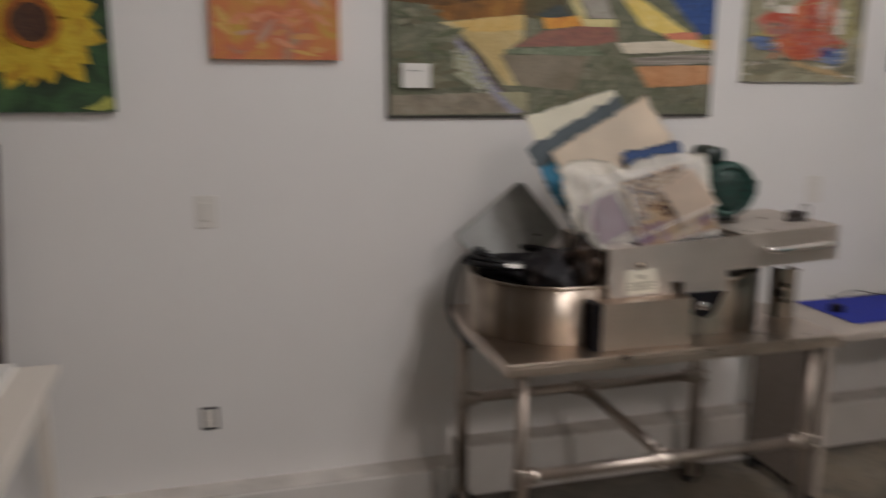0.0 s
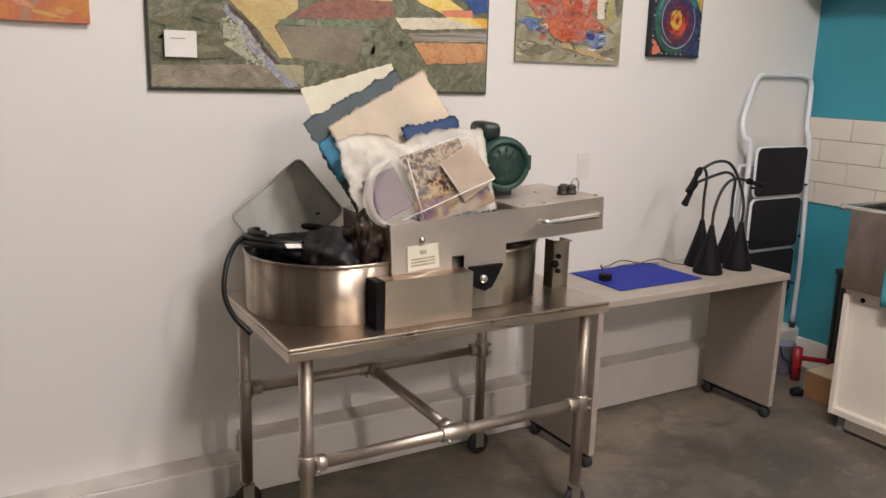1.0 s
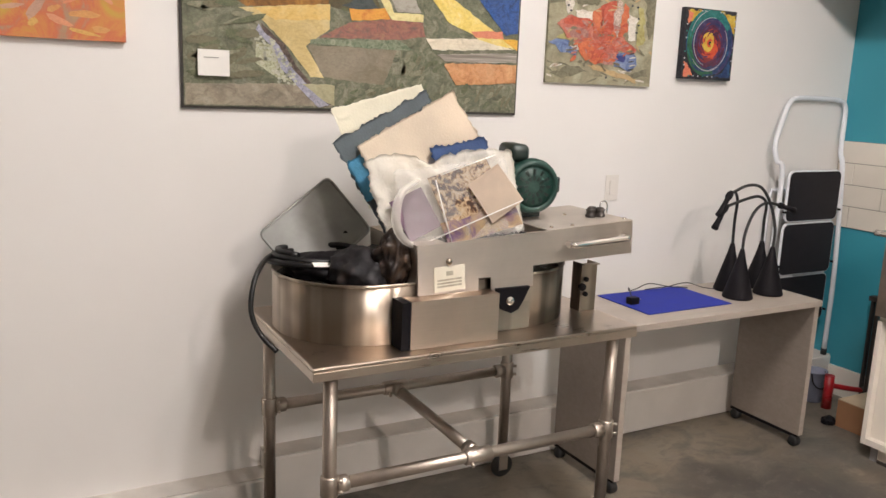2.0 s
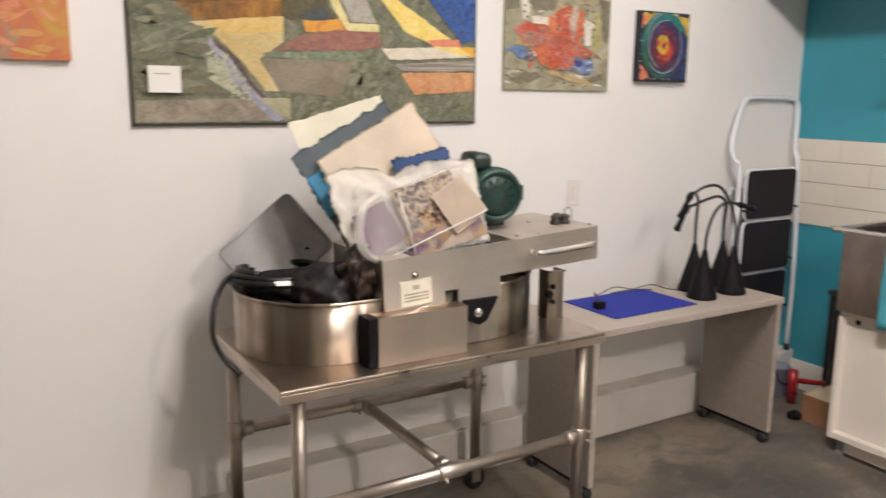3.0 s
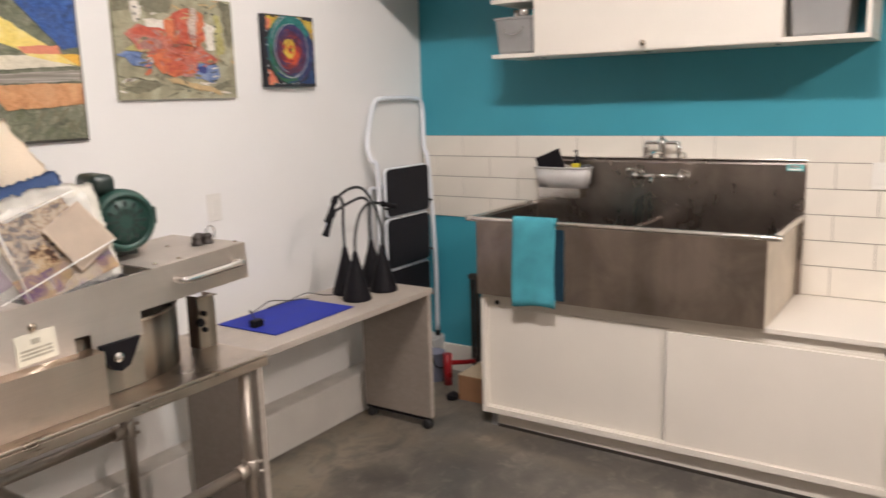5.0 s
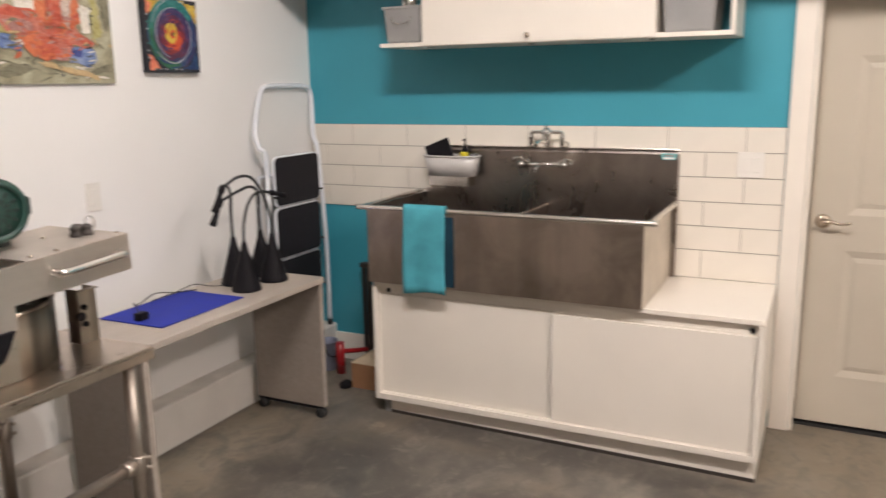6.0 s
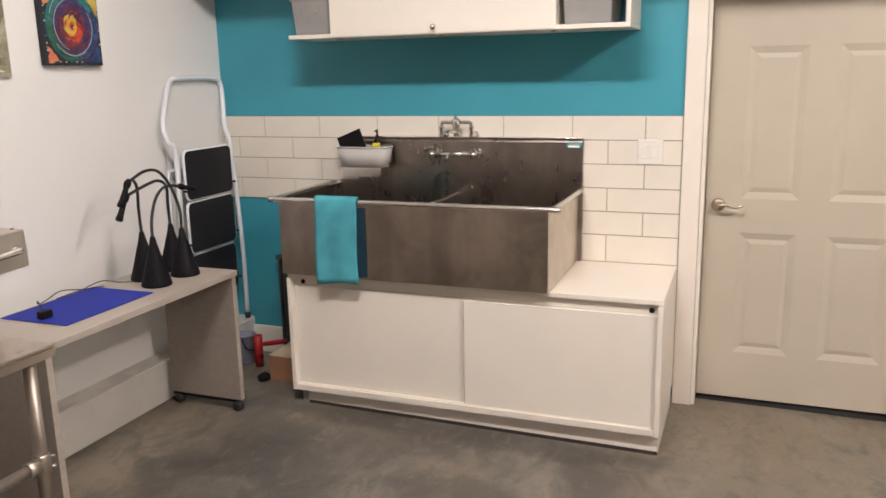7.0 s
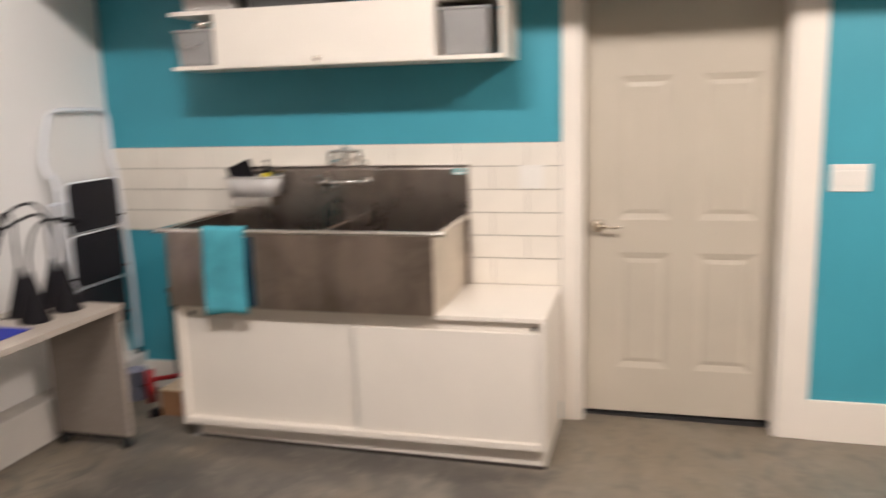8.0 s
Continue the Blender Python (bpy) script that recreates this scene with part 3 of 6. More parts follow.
def blob(cx, cz, rx, rz, n=18, wobble=0.12, seed=0, turn=0.0):
    rnd = random.Random(seed)
    ph = [rnd.uniform(0, 6.28) for _ in range(3)]
    out = []
    for k in range(n):
        a = 2 * math.pi * k / n
        r = 1 + wobble * (math.sin(2 * a + ph[0]) + math.sin(3 * a + ph[1]) * 0.7 + math.sin(5 * a + ph[2]) * 0.5)
        u, v = rx * r * math.cos(a), rz * r * math.sin(a)
        out.append((cx + u * math.cos(turn) - v * math.sin(turn), cz + u * math.sin(turn) + v * math.cos(turn)))
    return out


def ragged(poly, amount=0.004, step=0.014, grow=0.003, seed=0.0):
    """The same outline with hand-cut, slightly wavering edges."""
    cx = sum(p[0] for p in poly) / len(poly)
    cz = sum(p[1] for p in poly) / len(poly)
    out = []
    for k, a in enumerate(poly):
        b = poly[(k + 1) % len(poly)]
        n = max(1, int(math.hypot(b[0] - a[0], b[1] - a[1]) / step))
        for j in range(n):
            x, z = a[0] + (b[0] - a[0]) * j / n, a[1] + (b[1] - a[1]) * j / n
            d = max(math.hypot(x - cx, z - cz), 0.01)
            x += (x - cx) / d * grow + amount * noise.noise(Vector((x * 45, z * 45, seed)))
            z += (z - cz) / d * grow + amount * noise.noise(Vector((x * 45, z * 45, seed + 7)))
            out.append((min(max(x, 0.934), 2.270), min(max(z, 1.528), 2.45)))
    return out


def dye(name, a, b, c=None, scale=18.0, mottle=0.32):
    def lift(col):
        return tuple(min(0.9, v * 1.24 + 0.016) for v in col)
    return cloth_mat(name, [(0.32, lift(a)), (0.5, lift(b)), (0.68, lift(c or b))], scale, mottle)


def quilt():
    x0, x1, z0, z1 = 0.922, 2.282, 1.516, 2.46
    q = thing("landscape_quilt", (x0, YN, z0), "large patchwork wall quilt of fields and a river", "wall quilt")
    ground = dye("mossy_cloth", (0.05, 0.058, 0.034), (0.12, 0.125, 0.080), (0.23, 0.22, 0.165), 20, 0.45)
    part("backing", on_wall(rect(x0, x1, z0, z1), 0.008, 0.004), dye("charcoal_binding", (0.02, 0.02, 0.02), (0.04, 0.035, 0.03)), q, "dark binding along the edges")
    part("ground_cloth", on_wall(rect(x0 + 0.008, x1 - 0.008, z0 + 0.010, z1 - 0.008), 0.004, 0.0125), ground, q)
    pieces = [
        ("strip", [(0.936, 1.60), (1.46, 1.612), (1.47, 1.535), (0.936, 1.53)], dye("taupe_cloth", (0.14, 0.12, 0.09), (0.22, 0.19, 0.14), (0.29, 0.26, 0.20))),
        ("brown_top", [(1.10, 2.10), (1.45, 2.10), (1.45, 1.90), (1.15, 1.872), (1.09, 1.90)], dye("umber_cloth", (0.06, 0.03, 0.010), (0.20, 0.09, 0.02), (0.34, 0.17, 0.035), 12)),
        ("dusk_block", [(1.45, 2.10), (1.60, 2.10), (1.585, 2.03), (1.655, 1.895), (1.51, 1.885), (1.45, 1.897)], dye("dusky_olive_cloth", (0.03, 0.022, 0.012), (0.075, 0.06, 0.03), (0.10, 0.11, 0.05), 16)),
        ("brown_band", [(0.936, 1.985), (1.14, 1.965), (1.26, 1.975), (1.26, 1.945), (1.14, 1.925), (0.936, 1.935)], dye("dark_umber_cloth", (0.03, 0.018, 0.010), (0.10, 0.05, 0.015), (0.22, 0.10, 0.02), 22)),
        ("brown_band", [(0.936, 2.10), (1.45, 2.10), (1.45, 2.045), (1.2, 2.03), (0.936, 2.05)], dye("deep_umber_cloth", (0.03, 0.022, 0.012), (0.07, 0.045, 0.02), (0.14, 0.08, 0.03), 22)),
        ("pale_band", [(1.66, 2.035), (1.96, 2.005), (1.965, 1.992), (1.67, 2.018)], dye("bone_cloth", (0.36, 0.33, 0.26), (0.52, 0.48, 0.40))),
        ("straw", [(1.12, 1.862), (1.45, 1.897), (1.45, 1.81), (1.36, 1.75), (1.43, 1.64), (1.38, 1.64), (1.30, 1.74), (1.20, 1.83)], dye("straw_cloth", (0.36, 0.26, 0.10), (0.48, 0.38, 0.18), (0.54, 0.46, 0.26), 7)),
        ("pebble", [(1.18, 1.75), (1.24, 1.74), (1.28, 1.64), (1.31, 1.62), (1.26, 1.63), (1.18, 1.68)], dye("pebble_cloth", (0.14, 0.15, 0.08), (0.34, 0.34, 0.23), (0.48, 0.48, 0.38), 70)),
        ("sunlit_field", [(1.17, 1.868), (1.45, 1.897), (1.45, 1.845), (1.33, 1.838), (1.25, 1.832)], dye("sunlit_cloth", (0.42, 0.25, 0.06), (0.52, 0.36, 0.12), (0.56, 0.44, 0.20), 10)),
        ("bank", [(1.20, 1.818), (1.235, 1.782), (1.285, 1.745), (1.322, 1.680), (1.385, 1.612), (1.465, 1.545), (1.43, 1.532), (1.30, 1.66), (1.25, 1.74), (1.205, 1.79)], dye("peat_cloth", (0.02, 0.014, 0.012), (0.07, 0.05, 0.04), (0.14, 0.10, 0.08), 60)),
        ("river", [(1.19, 1.81), (1.22, 1.775), (1.262, 1.742), (1.305, 1.672), (1.365, 1.61), (1.45, 1.54), (1.41, 1.53), (1.335, 1.60), (1.272, 1.665), (1.24, 1.735), (1.205, 1.765), (1.18, 1.79)], dye("lavender_cloth", (0.13, 0.13, 0.15), (0.26, 0.26, 0.33), (0.36, 0.36, 0.44), 60)),
        ("sandbank", [(1.35, 1.612), (1.47, 1.61), (1.47, 1.54), (1.445, 1.548)], dye("sandbank_cloth", (0.22, 0.21, 0.12), (0.30, 0.28, 0.17), (0.36, 0.34, 0.22))),
        ("fallow", [(1.37, 1.75), (1.72, 1.75), (1.67, 1.62), (1.43, 1.642)], dye("fallow_cloth", (0.15, 0.125, 0.085), (0.19, 0.165, 0.12), (0.22, 0.19, 0.14), 8)),
        ("hedge", [(1.38, 1.772), (1.73, 1.79), (1.79, 1.755), (1.72, 1.753), (1.38, 1.757)], dye("hedge_cloth", (0.06, 0.09, 0.05), (0.14, 0.17, 0.11), (0.24, 0.26, 0.19), 40)),
        ("russet", [(1.41, 1.78), (1.53, 1.84), (1.69, 1.862), (1.83, 1.86), (1.84, 1.81), (1.74, 1.793)], dye("russet_cloth", (0.10, 0.085, 0.07), (0.24, 0.10, 0.08), (0.26, 0.15, 0.09), 24)),
        ("orange", [(1.53, 1.89), (1.67, 1.90), (1.69, 1.865), (1.54, 1.85)], dye("orange_cloth", (0.42, 0.13, 0.03), (0.55, 0.27, 0.05))),
        ("dark", [(1.50, 1.90), (1.60, 1.94), (1.64, 1.90), (1.55, 1.893)], dye("dusk_cloth", (0.02, 0.03, 0.03), (0.05, 0.06, 0.06))),
        ("lemon", [(1.58, 2.05), (1.63, 2.05), (1.71, 1.893), (1.83, 1.893), (1.83, 1.864), (1.70, 1.865)], dye("lemon_cloth", (0.45, 0.38, 0.14), (0.56, 0.50, 0.25))),
        ("slate", [(1.64, 2.05), (1.74, 2.05), (1.82, 1.897), (1.72, 1.896)], dye("slate_cloth", (0.22, 0.20, 0.17), (0.32, 0.30, 0.26))),
        ("yellow", [(1.78, 2.05), (1.87, 2.05), (1.92, 1.98), (2.15, 1.852), (2.258, 1.785), (2.11, 1.80), (2.04, 1.84), (1.95, 1.87)], dye("yellow_cloth", (0.55, 0.40, 0.08), (0.64, 0.50, 0.14), (0.66, 0.56, 0.26))),
        ("blue", [(1.96, 2.08), (2.268, 2.08), (2.268, 1.85), (2.21, 1.84), (2.10, 1.95)], dye("blue_cloth", (0.008, 0.014, 0.03), (0.02, 0.06, 0.21), (0.04, 0.10, 0.30), 22, 0.7)),
        ("cream", [(1.85, 1.803), (2.07, 1.813), (2.25, 1.782), (1.88, 1.762)], dye("cream_cloth", (0.45, 0.40, 0.30), (0.58, 0.53, 0.42))),
        ("stripe", [(1.90, 1.745), (2.268, 1.768), (2.268, 1.73), (1.94, 1.72)], blotch_mat("striped_cloth", [(0.35, (0.20, 0.18, 0.15)), (0.5, (0.36, 0.33, 0.29)), (0.65, (0.55, 0.51, 0.45))], 1.0, stretch=(3, 3, 90))),
        ("rust", [(1.93, 1.712), (2.268, 1.722), (2.268, 1.648), (1.99, 1.632)], dye("rust_cloth", (0.30, 0.13, 0.05), (0.44, 0.22, 0.10), (0.50, 0.29, 0.15))),
        ("rose", [(2.05, 1.842), (2.19, 1.85), (2.20, 1.822), (2.07, 1.822)], dye("rose_cloth", (0.42, 0.10, 0.07), (0.55, 0.20, 0.12))),
        ("ochre", [(2.20, 1.82), (2.268, 1.82), (2.268, 1.782)], dye("ochre_cloth", (0.50, 0.27, 0.03), (0.60, 0.34, 0.05))),
    ]
    for n, (_, poly, m) in enumerate(pieces):
        part("patch", on_wall(ragged(poly, seed=n), 0.001, 0.0158 + 0.00016 * n), m, q)
    rnd = random.Random(8)
    greens = [dye("fern_cloth", (0.045, 0.06, 0.03), (0.09, 0.10, 0.055), (0.13, 0.14, 0.08), 60), dye("lichen_cloth", (0.12, 0.125, 0.08), (0.18, 0.175, 0.12), (0.22, 0.21, 0.15), 60), dye("olive_cloth", (0.08, 0.075, 0.04), (0.13, 0.12, 0.075), None, 60)]
    spots = [(0.96, 1.17, 1.63, 1.90, 0.052, 0.012, 0.1, 34), (1.74, 2.24, 1.545, 1.625, 0.022, 0.010, 0.9, 26), (1.75, 1.93, 1.63, 1.74, 0.020, 0.010, 0.9, 14), (1.48, 1.75, 1.545, 1.61, 0.025, 0.010, 0.3, 10)]
    for xa, xb, za, zb, rx, rz, turn, count in spots:
        for k in range(count):
            cx, cz = rnd.uniform(xa, xb), rnd.uniform(za, zb)
            poly = blob(cx, cz, rx * rnd.uniform(0.6, 1.2), rz * rnd.uniform(0.6, 1.3), 12, 0.16, rnd.randint(0, 999), turn + rnd.uniform(-0.4, 0.4))
            part("leaf_patch", on_wall([(min(max(x, 0.934), 2.27), min(max(z, 1.53), 2.45)) for x, z in poly], 0.0004, 0.0203 + 0.0001 * (k % 6)), greens[k % 3], q)
    bm = bmesh.new()
    for k in range(70):
        t = rnd.random()
        cx, cz = 1.19 + 0.09 * t + rnd.uniform(-0.035, 0.035) + 0.02, 1.755 - 0.13 * t + rnd.uniform(-0.02, 0.02)
        plate(bm, blob(cx, cz, 0.006, 0.005, 7, 0.1, k), 0.001, Matrix(((1, 0, 0, 0), (0, 0, -1, YN - 0.0200), (0, 1, 0, 0), (0, 0, 0, 1))))
    tagged(part("pebble_stitching", bm, dye("pale_pebble_cloth", (0.28, 0.28, 0.2), (0.42, 0.42, 0.34), None, 90), q), kind="stuff")
    card = thing("caption_card", (1.028, YN - 0.03, 1.672), "small white caption card pinned on the quilt", "label card")
    part("card", on_wall(rect(0.975, 1.082, 1.628, 1.716), 0.002, 0.031), PAPER, card)
    for k, (a, b) in enumerate(((0.995, 1.045),)):
        part("text_bar", on_wall(rect(a, b, 1.688, 1.691), 0.0006, 0.0331), INK, card)


def sunflower():
    x0, x1, z0, z1 = -0.56, -0.012, 1.545, 2.10
    s = thing("sunflower_canvas", (x0, YN, z0), "painted canvas of a yellow sunflower on dark green", "painting")
    part("canvas", on_wall(rect(x0, x1, z0, z1), 0.03, 0.002), dye("leaf_paint", (0.006, 0.010, 0.006), (0.014, 0.034, 0.014), (0.04, 0.11, 0.03), 7), s)
    petal = dye("petal_paint", (0.30, 0.15, 0.008), (0.46, 0.31, 0.015), (0.50, 0.40, 0.04), 20)
    rnd = random.Random(4)
    cx, cz = -0.245, 1.83
    for ring, (n, r) in enumerate(((19, 0.225), (17, 0.185))):
        for k in range(n):
            a = 2 * math.pi * (k + 0.5 * ring) / n + rnd.uniform(-0.1, 0.1)
            ln = r * rnd.uniform(0.88, 1.1)
            w = 0.046
            pts = [(0.06, -w * 0.5), (ln * 0.55, -w), (ln * 0.85, -w * 0.5), (ln, 0.0), (ln * 0.85, w * 0.55), (ln * 0.5, w), (0.06, w * 0.5)]
            poly = []
            for u, v in pts:
                px, pz = cx + u * math.cos(a) - v * math.sin(a), cz + u * math.sin(a) + v * math.cos(a)
                poly.append((min(max(px, x0), x1), min(max(pz, z0), z1)))
            if max(p[0] for p in poly) - min(p[0] for p in poly) > 0.02:
                part("petal", on_wall(poly, 0.0006, 0.0322 + 0.0004 * (ring * 6 + k % 5)), petal, s)
    part("flower_centre", on_wall(blob(cx, cz, 0.085, 0.085, 24, 0.03, 3), 0.0008, 0.0415), dye("seed_ring_paint", (0.16, 0.04, 0.01), (0.30, 0.10, 0.01)), s)
    part("flower_centre", on_wall(blob(cx, cz, 0.062, 0.06, 24, 0.04, 5), 0.0008, 0.0425), dye("seed_paint", (0.015, 0.008, 0.005), (0.05, 0.02, 0.012), (0.09, 0.04, 0.015), 60), s)
    part("petal", on_wall([(-0.11, 1.556), (-0.06, 1.575), (-0.03, 1.60), (-0.016, 1.585), (-0.016, 1.556), (-0.06, 1.548)], 0.0006, 0.0322), dye("pale_leaf_paint", (0.25, 0.26, 0.05), (0.38, 0.38, 0.08)), s)


def orange_canvas():
    x0, x1, z0, z1 = 0.307, 0.75, 1.723, 2.2
    s = thing("abstract_canvas", (x0, YN, z0), "loose abstract canvas in orange, pink and yellow", "painting")
    part("canvas", on_wall(rect(x0, x1, z0, z1), 0.022, 0.002), blotch_mat("orange_wash", [(0.33, (0.50, 0.32, 0.07)), (0.45, (0.55, 0.22, 0.08)), (0.55, (0.52, 0.13, 0.08)), (0.66, (0.34, 0.24, 0.18)), (0.78, (0.55, 0.30, 0.12))], 5.5, 0.6, 160, 1.6), s)
    wash = dye("yellow_wash", (0.44, 0.24, 0.07), (0.48, 0.30, 0.09), None, 9)
    pink = dye("coral_wash", (0.46, 0.13, 0.07), (0.50, 0.20, 0.11), None, 11)
    greyw = dye("grey_wash", (0.32, 0.20, 0.15), (0.40, 0.25, 0.18), None, 11)
    tones = [wash, pink, greyw, dye("apricot_wash", (0.44, 0.20, 0.07), (0.47, 0.25, 0.09), None, 9), dye("salmon_wash", (0.46, 0.16, 0.08), (0.50, 0.24, 0.14), None, 9)]
    rnd = random.Random(3)
    for k in range(70):
        x, z = rnd.uniform(x0 + 0.02, x1 - 0.02), rnd.uniform(z0 + 0.015, z1 - 0.06)
        edge = min(x - x0, x1 - x, z - z0) < 0.06
        m = rnd.choice((tones[0], tones[3], tones[4])) if edge else rnd.choice((tones[1], tones[4], tones[4], tones[2], tones[3]))
        poly = blob(x, z, rnd.uniform(0.015, 0.05), rnd.uniform(0.006, 0.016), 12, 0.15, k, rnd.uniform(-0.9, 0.9))
        part("brush_stroke", on_wall([(min(max(p, x0 + 0.001), x1 - 0.001), max(w, z0 + 0.001)) for p, w in poly], 0.0004, 0.0238 + 0.0001 * (k % 9)), m, s)


def dress_quilt():
    x0, x1, z0, z1 = 2.423, 3.008, 1.658, 2.062
    q = thing("fabric_picture", (x0, YN, z0), "unframed textile picture of a folded orange-red dress", "textile picture")
    part("ground_cloth", on_wall(rect(x0, x1, z0, z1), 0.012, 0.003), dye("sage_cloth", (0.13, 0.12, 0.075), (0.25, 0.235, 0.155), (0.36, 0.34, 0.24), 9), q)
    red = dye("vermilion_cloth", (0.24, 0.035, 0.02), (0.38, 0.075, 0.042), (0.45, 0.13, 0.08), 22, 0.35)
    orange = dye("orange_red_cloth", (0.30, 0.055, 0.022), (0.43, 0.11, 0.045), (0.50, 0.18, 0.085), 20, 0.35)
    coral = dye("coral_cloth", (0.26, 0.07, 0.05), (0.38, 0.12, 0.085), (0.44, 0.19, 0.14), 22, 0.4)
    rose = dye("dusty_rose_cloth", (0.20, 0.09, 0.08), (0.30, 0.15, 0.13), (0.38, 0.24, 0.21), 30, 0.5)
    rust = dye("rust_scrap", (0.14, 0.025, 0.015), (0.24, 0.045, 0.025), None, 40)
    denim = dye("denim_cloth", (0.03, 0.05, 0.12), (0.10, 0.15, 0.30), (0.24, 0.29, 0.42), 20)
    navy = dye("navy_scrap", (0.01, 0.015, 0.06), (0.03, 0.04, 0.16), None, 40)
    lace = dye("lace_scrap", (0.40, 0.36, 0.30), (0.58, 0.54, 0.47), (0.64, 0.61, 0.56), 45)
    floral = dye("floral_scrap", (0.16, 0.12, 0.10), (0.42, 0.32, 0.27), (0.58, 0.52, 0.46), 60, 0.6)
    moss = dye("moss_scrap", (0.08, 0.075, 0.045), (0.14, 0.13, 0.085), (0.20, 0.18, 0.12), 30)
    olive = dye("olive_strip", (0.24, 0.21, 0.07), (0.33, 0.30, 0.12), (0.38, 0.35, 0.17), 20)
    tan = dye("tan_scrap", (0.30, 0.21, 0.11), (0.40, 0.29, 0.15), None, 24)
    dark = dye("ink_scrap", (0.01, 0.012, 0.02), (0.04, 0.045, 0.05), None, 40)

    def at(u, v):
        return (min(max(x0 + u * (x1 - x0), x0 + 0.003), x1 - 0.003), min(max(z0 + v * (z1 - z0), z0 + 0.003), z1 - 0.003))
    pieces = [
        (moss, [(0.22, 0.95), (0.46, 0.97), (0.44, 0.84), (0.24, 0.82)]), (moss, [(0.0, 1.0), (0.16, 1.0), (0.12, 0.83), (0.0, 0.80)]), (moss, [(0.88, 0.98), (1.0, 0.98), (1.0, 0.60), (0.94, 0.52)]), (moss, [(0.03, 0.10), (0.24, 0.20), (0.38, 0.13), (0.15, 0.05)]), (moss, [(0.70, 0.09), (0.95, 0.20), (0.97, 0.13), (0.80, 0.06)]),
        (lace, [(0.13, 0.90), (0.20, 0.91), (0.21, 0.76), (0.17, 0.72)]), (olive, [(0.82, 0.84), (0.90, 0.84), (0.90, 0.46), (0.84, 0.44)]), (lace, [(0.22, 0.77), (0.40, 0.76), (0.40, 0.66), (0.26, 0.66)]), (lace, [(0.73, 0.77), (0.82, 0.75), (0.82, 0.48), (0.74, 0.50)]),
        (olive, [(0.08, 0.46), (0.16, 0.54), (0.18, 0.45)]), (denim, [(0.0, 0.43), (0.09, 0.47), (0.20, 0.45), (0.28, 0.37), (0.26, 0.29), (0.13, 0.32)]), (lace, [(0.19, 0.43), (0.28, 0.40), (0.28, 0.36), (0.20, 0.38)]),
        (tan, [(0.42, 0.21), (0.85, 0.09), (0.84, 0.03), (0.50, 0.14), (0.40, 0.17)]), (denim, [(0.62, 0.37), (0.80, 0.37), (0.85, 0.25), (0.80, 0.16), (0.62, 0.21)]), (navy, [(0.66, 0.32), (0.73, 0.32), (0.72, 0.25), (0.66, 0.26)]),
        (coral, [(0.11, 0.67), (0.20, 0.71), (0.31, 0.67), (0.42, 0.60), (0.45, 0.53), (0.40, 0.46), (0.28, 0.44), (0.17, 0.48), (0.09, 0.59)]), (rose, [(0.14, 0.58), (0.34, 0.58), (0.36, 0.49), (0.20, 0.48)]), (red, [(0.12, 0.66), (0.22, 0.69), (0.33, 0.63), (0.30, 0.60), (0.16, 0.60)]),
        (orange, [(0.40, 0.76), (0.47, 0.83), (0.48, 0.55), (0.40, 0.55)]), (red, [(0.47, 0.83), (0.60, 0.89), (0.60, 0.55), (0.48, 0.55)]), (rust, [(0.475, 0.80), (0.487, 0.80), (0.487, 0.56), (0.475, 0.56)]),
        (orange, [(0.68, 0.88), (0.73, 0.84), (0.73, 0.64), (0.69, 0.52), (0.63, 0.54), (0.66, 0.76)]), (floral, [(0.60, 0.90), (0.68, 0.89), (0.665, 0.76), (0.64, 0.54), (0.595, 0.55)]), (red, [(0.575, 0.84), (0.60, 0.86), (0.595, 0.58), (0.575, 0.58)]),
        (orange, [(0.27, 0.42), (0.45, 0.50), (0.58, 0.54), (0.62, 0.34), (0.57, 0.25), (0.44, 0.21), (0.35, 0.25), (0.28, 0.34)]), (red, [(0.40, 0.47), (0.58, 0.53), (0.54, 0.42), (0.46, 0.28), (0.38, 0.27), (0.42, 0.37)]), (rust, [(0.57, 0.51), (0.59, 0.51), (0.52, 0.33), (0.45, 0.235), (0.44, 0.25), (0.50, 0.34)]),
        (coral, [(0.57, 0.51), (0.68, 0.51), (0.84, 0.40), (0.80, 0.34), (0.69, 0.36), (0.60, 0.39)]), (red, [(0.62, 0.47), (0.70, 0.48), (0.82, 0.40), (0.74, 0.40)]), (rose, [(0.56, 0.37), (0.64, 0.36), (0.60, 0.22), (0.50, 0.21)]), (coral, [(0.54, 0.40), (0.60, 0.38), (0.55, 0.26), (0.50, 0.28)]),
    ]
    for n, (m, poly) in enumerate(pieces):
        part("cloth_piece", on_wall([at(u, v) for u, v in wavering(poly, 0.030, 0.022, n)], 0.001, 0.0152 + 0.00022 * n), m, q)
    rnd = random.Random(31)
    for k in range(130):                               # folds and stitched scraps over the dress
        u, v = rnd.gauss(0.48, 0.15), rnd.gauss(0.46, 0.13)
        m = rnd.choice((red, orange, red, coral, coral, rose)) if abs(u - 0.48) < 0.26 and 0.24 < v < 0.72 else rnd.choice((moss, tan))
        part("cloth_piece", on_wall([at(*p) for p in blob(u, v, 0.045 * rnd.uniform(0.4, 1.2), rnd.uniform(0.006, 0.016), 8, 0.2, k, rnd.uniform(-1.2, 1.2))], 0.0006, 0.0222 + 0.00008 * (k % 7)), m, q)
    for k in range(44):                                # crinkles of the ground
        u, v = rnd.random(), rnd.choice((rnd.uniform(0.0, 0.22), rnd.uniform(0.8, 1.0)))
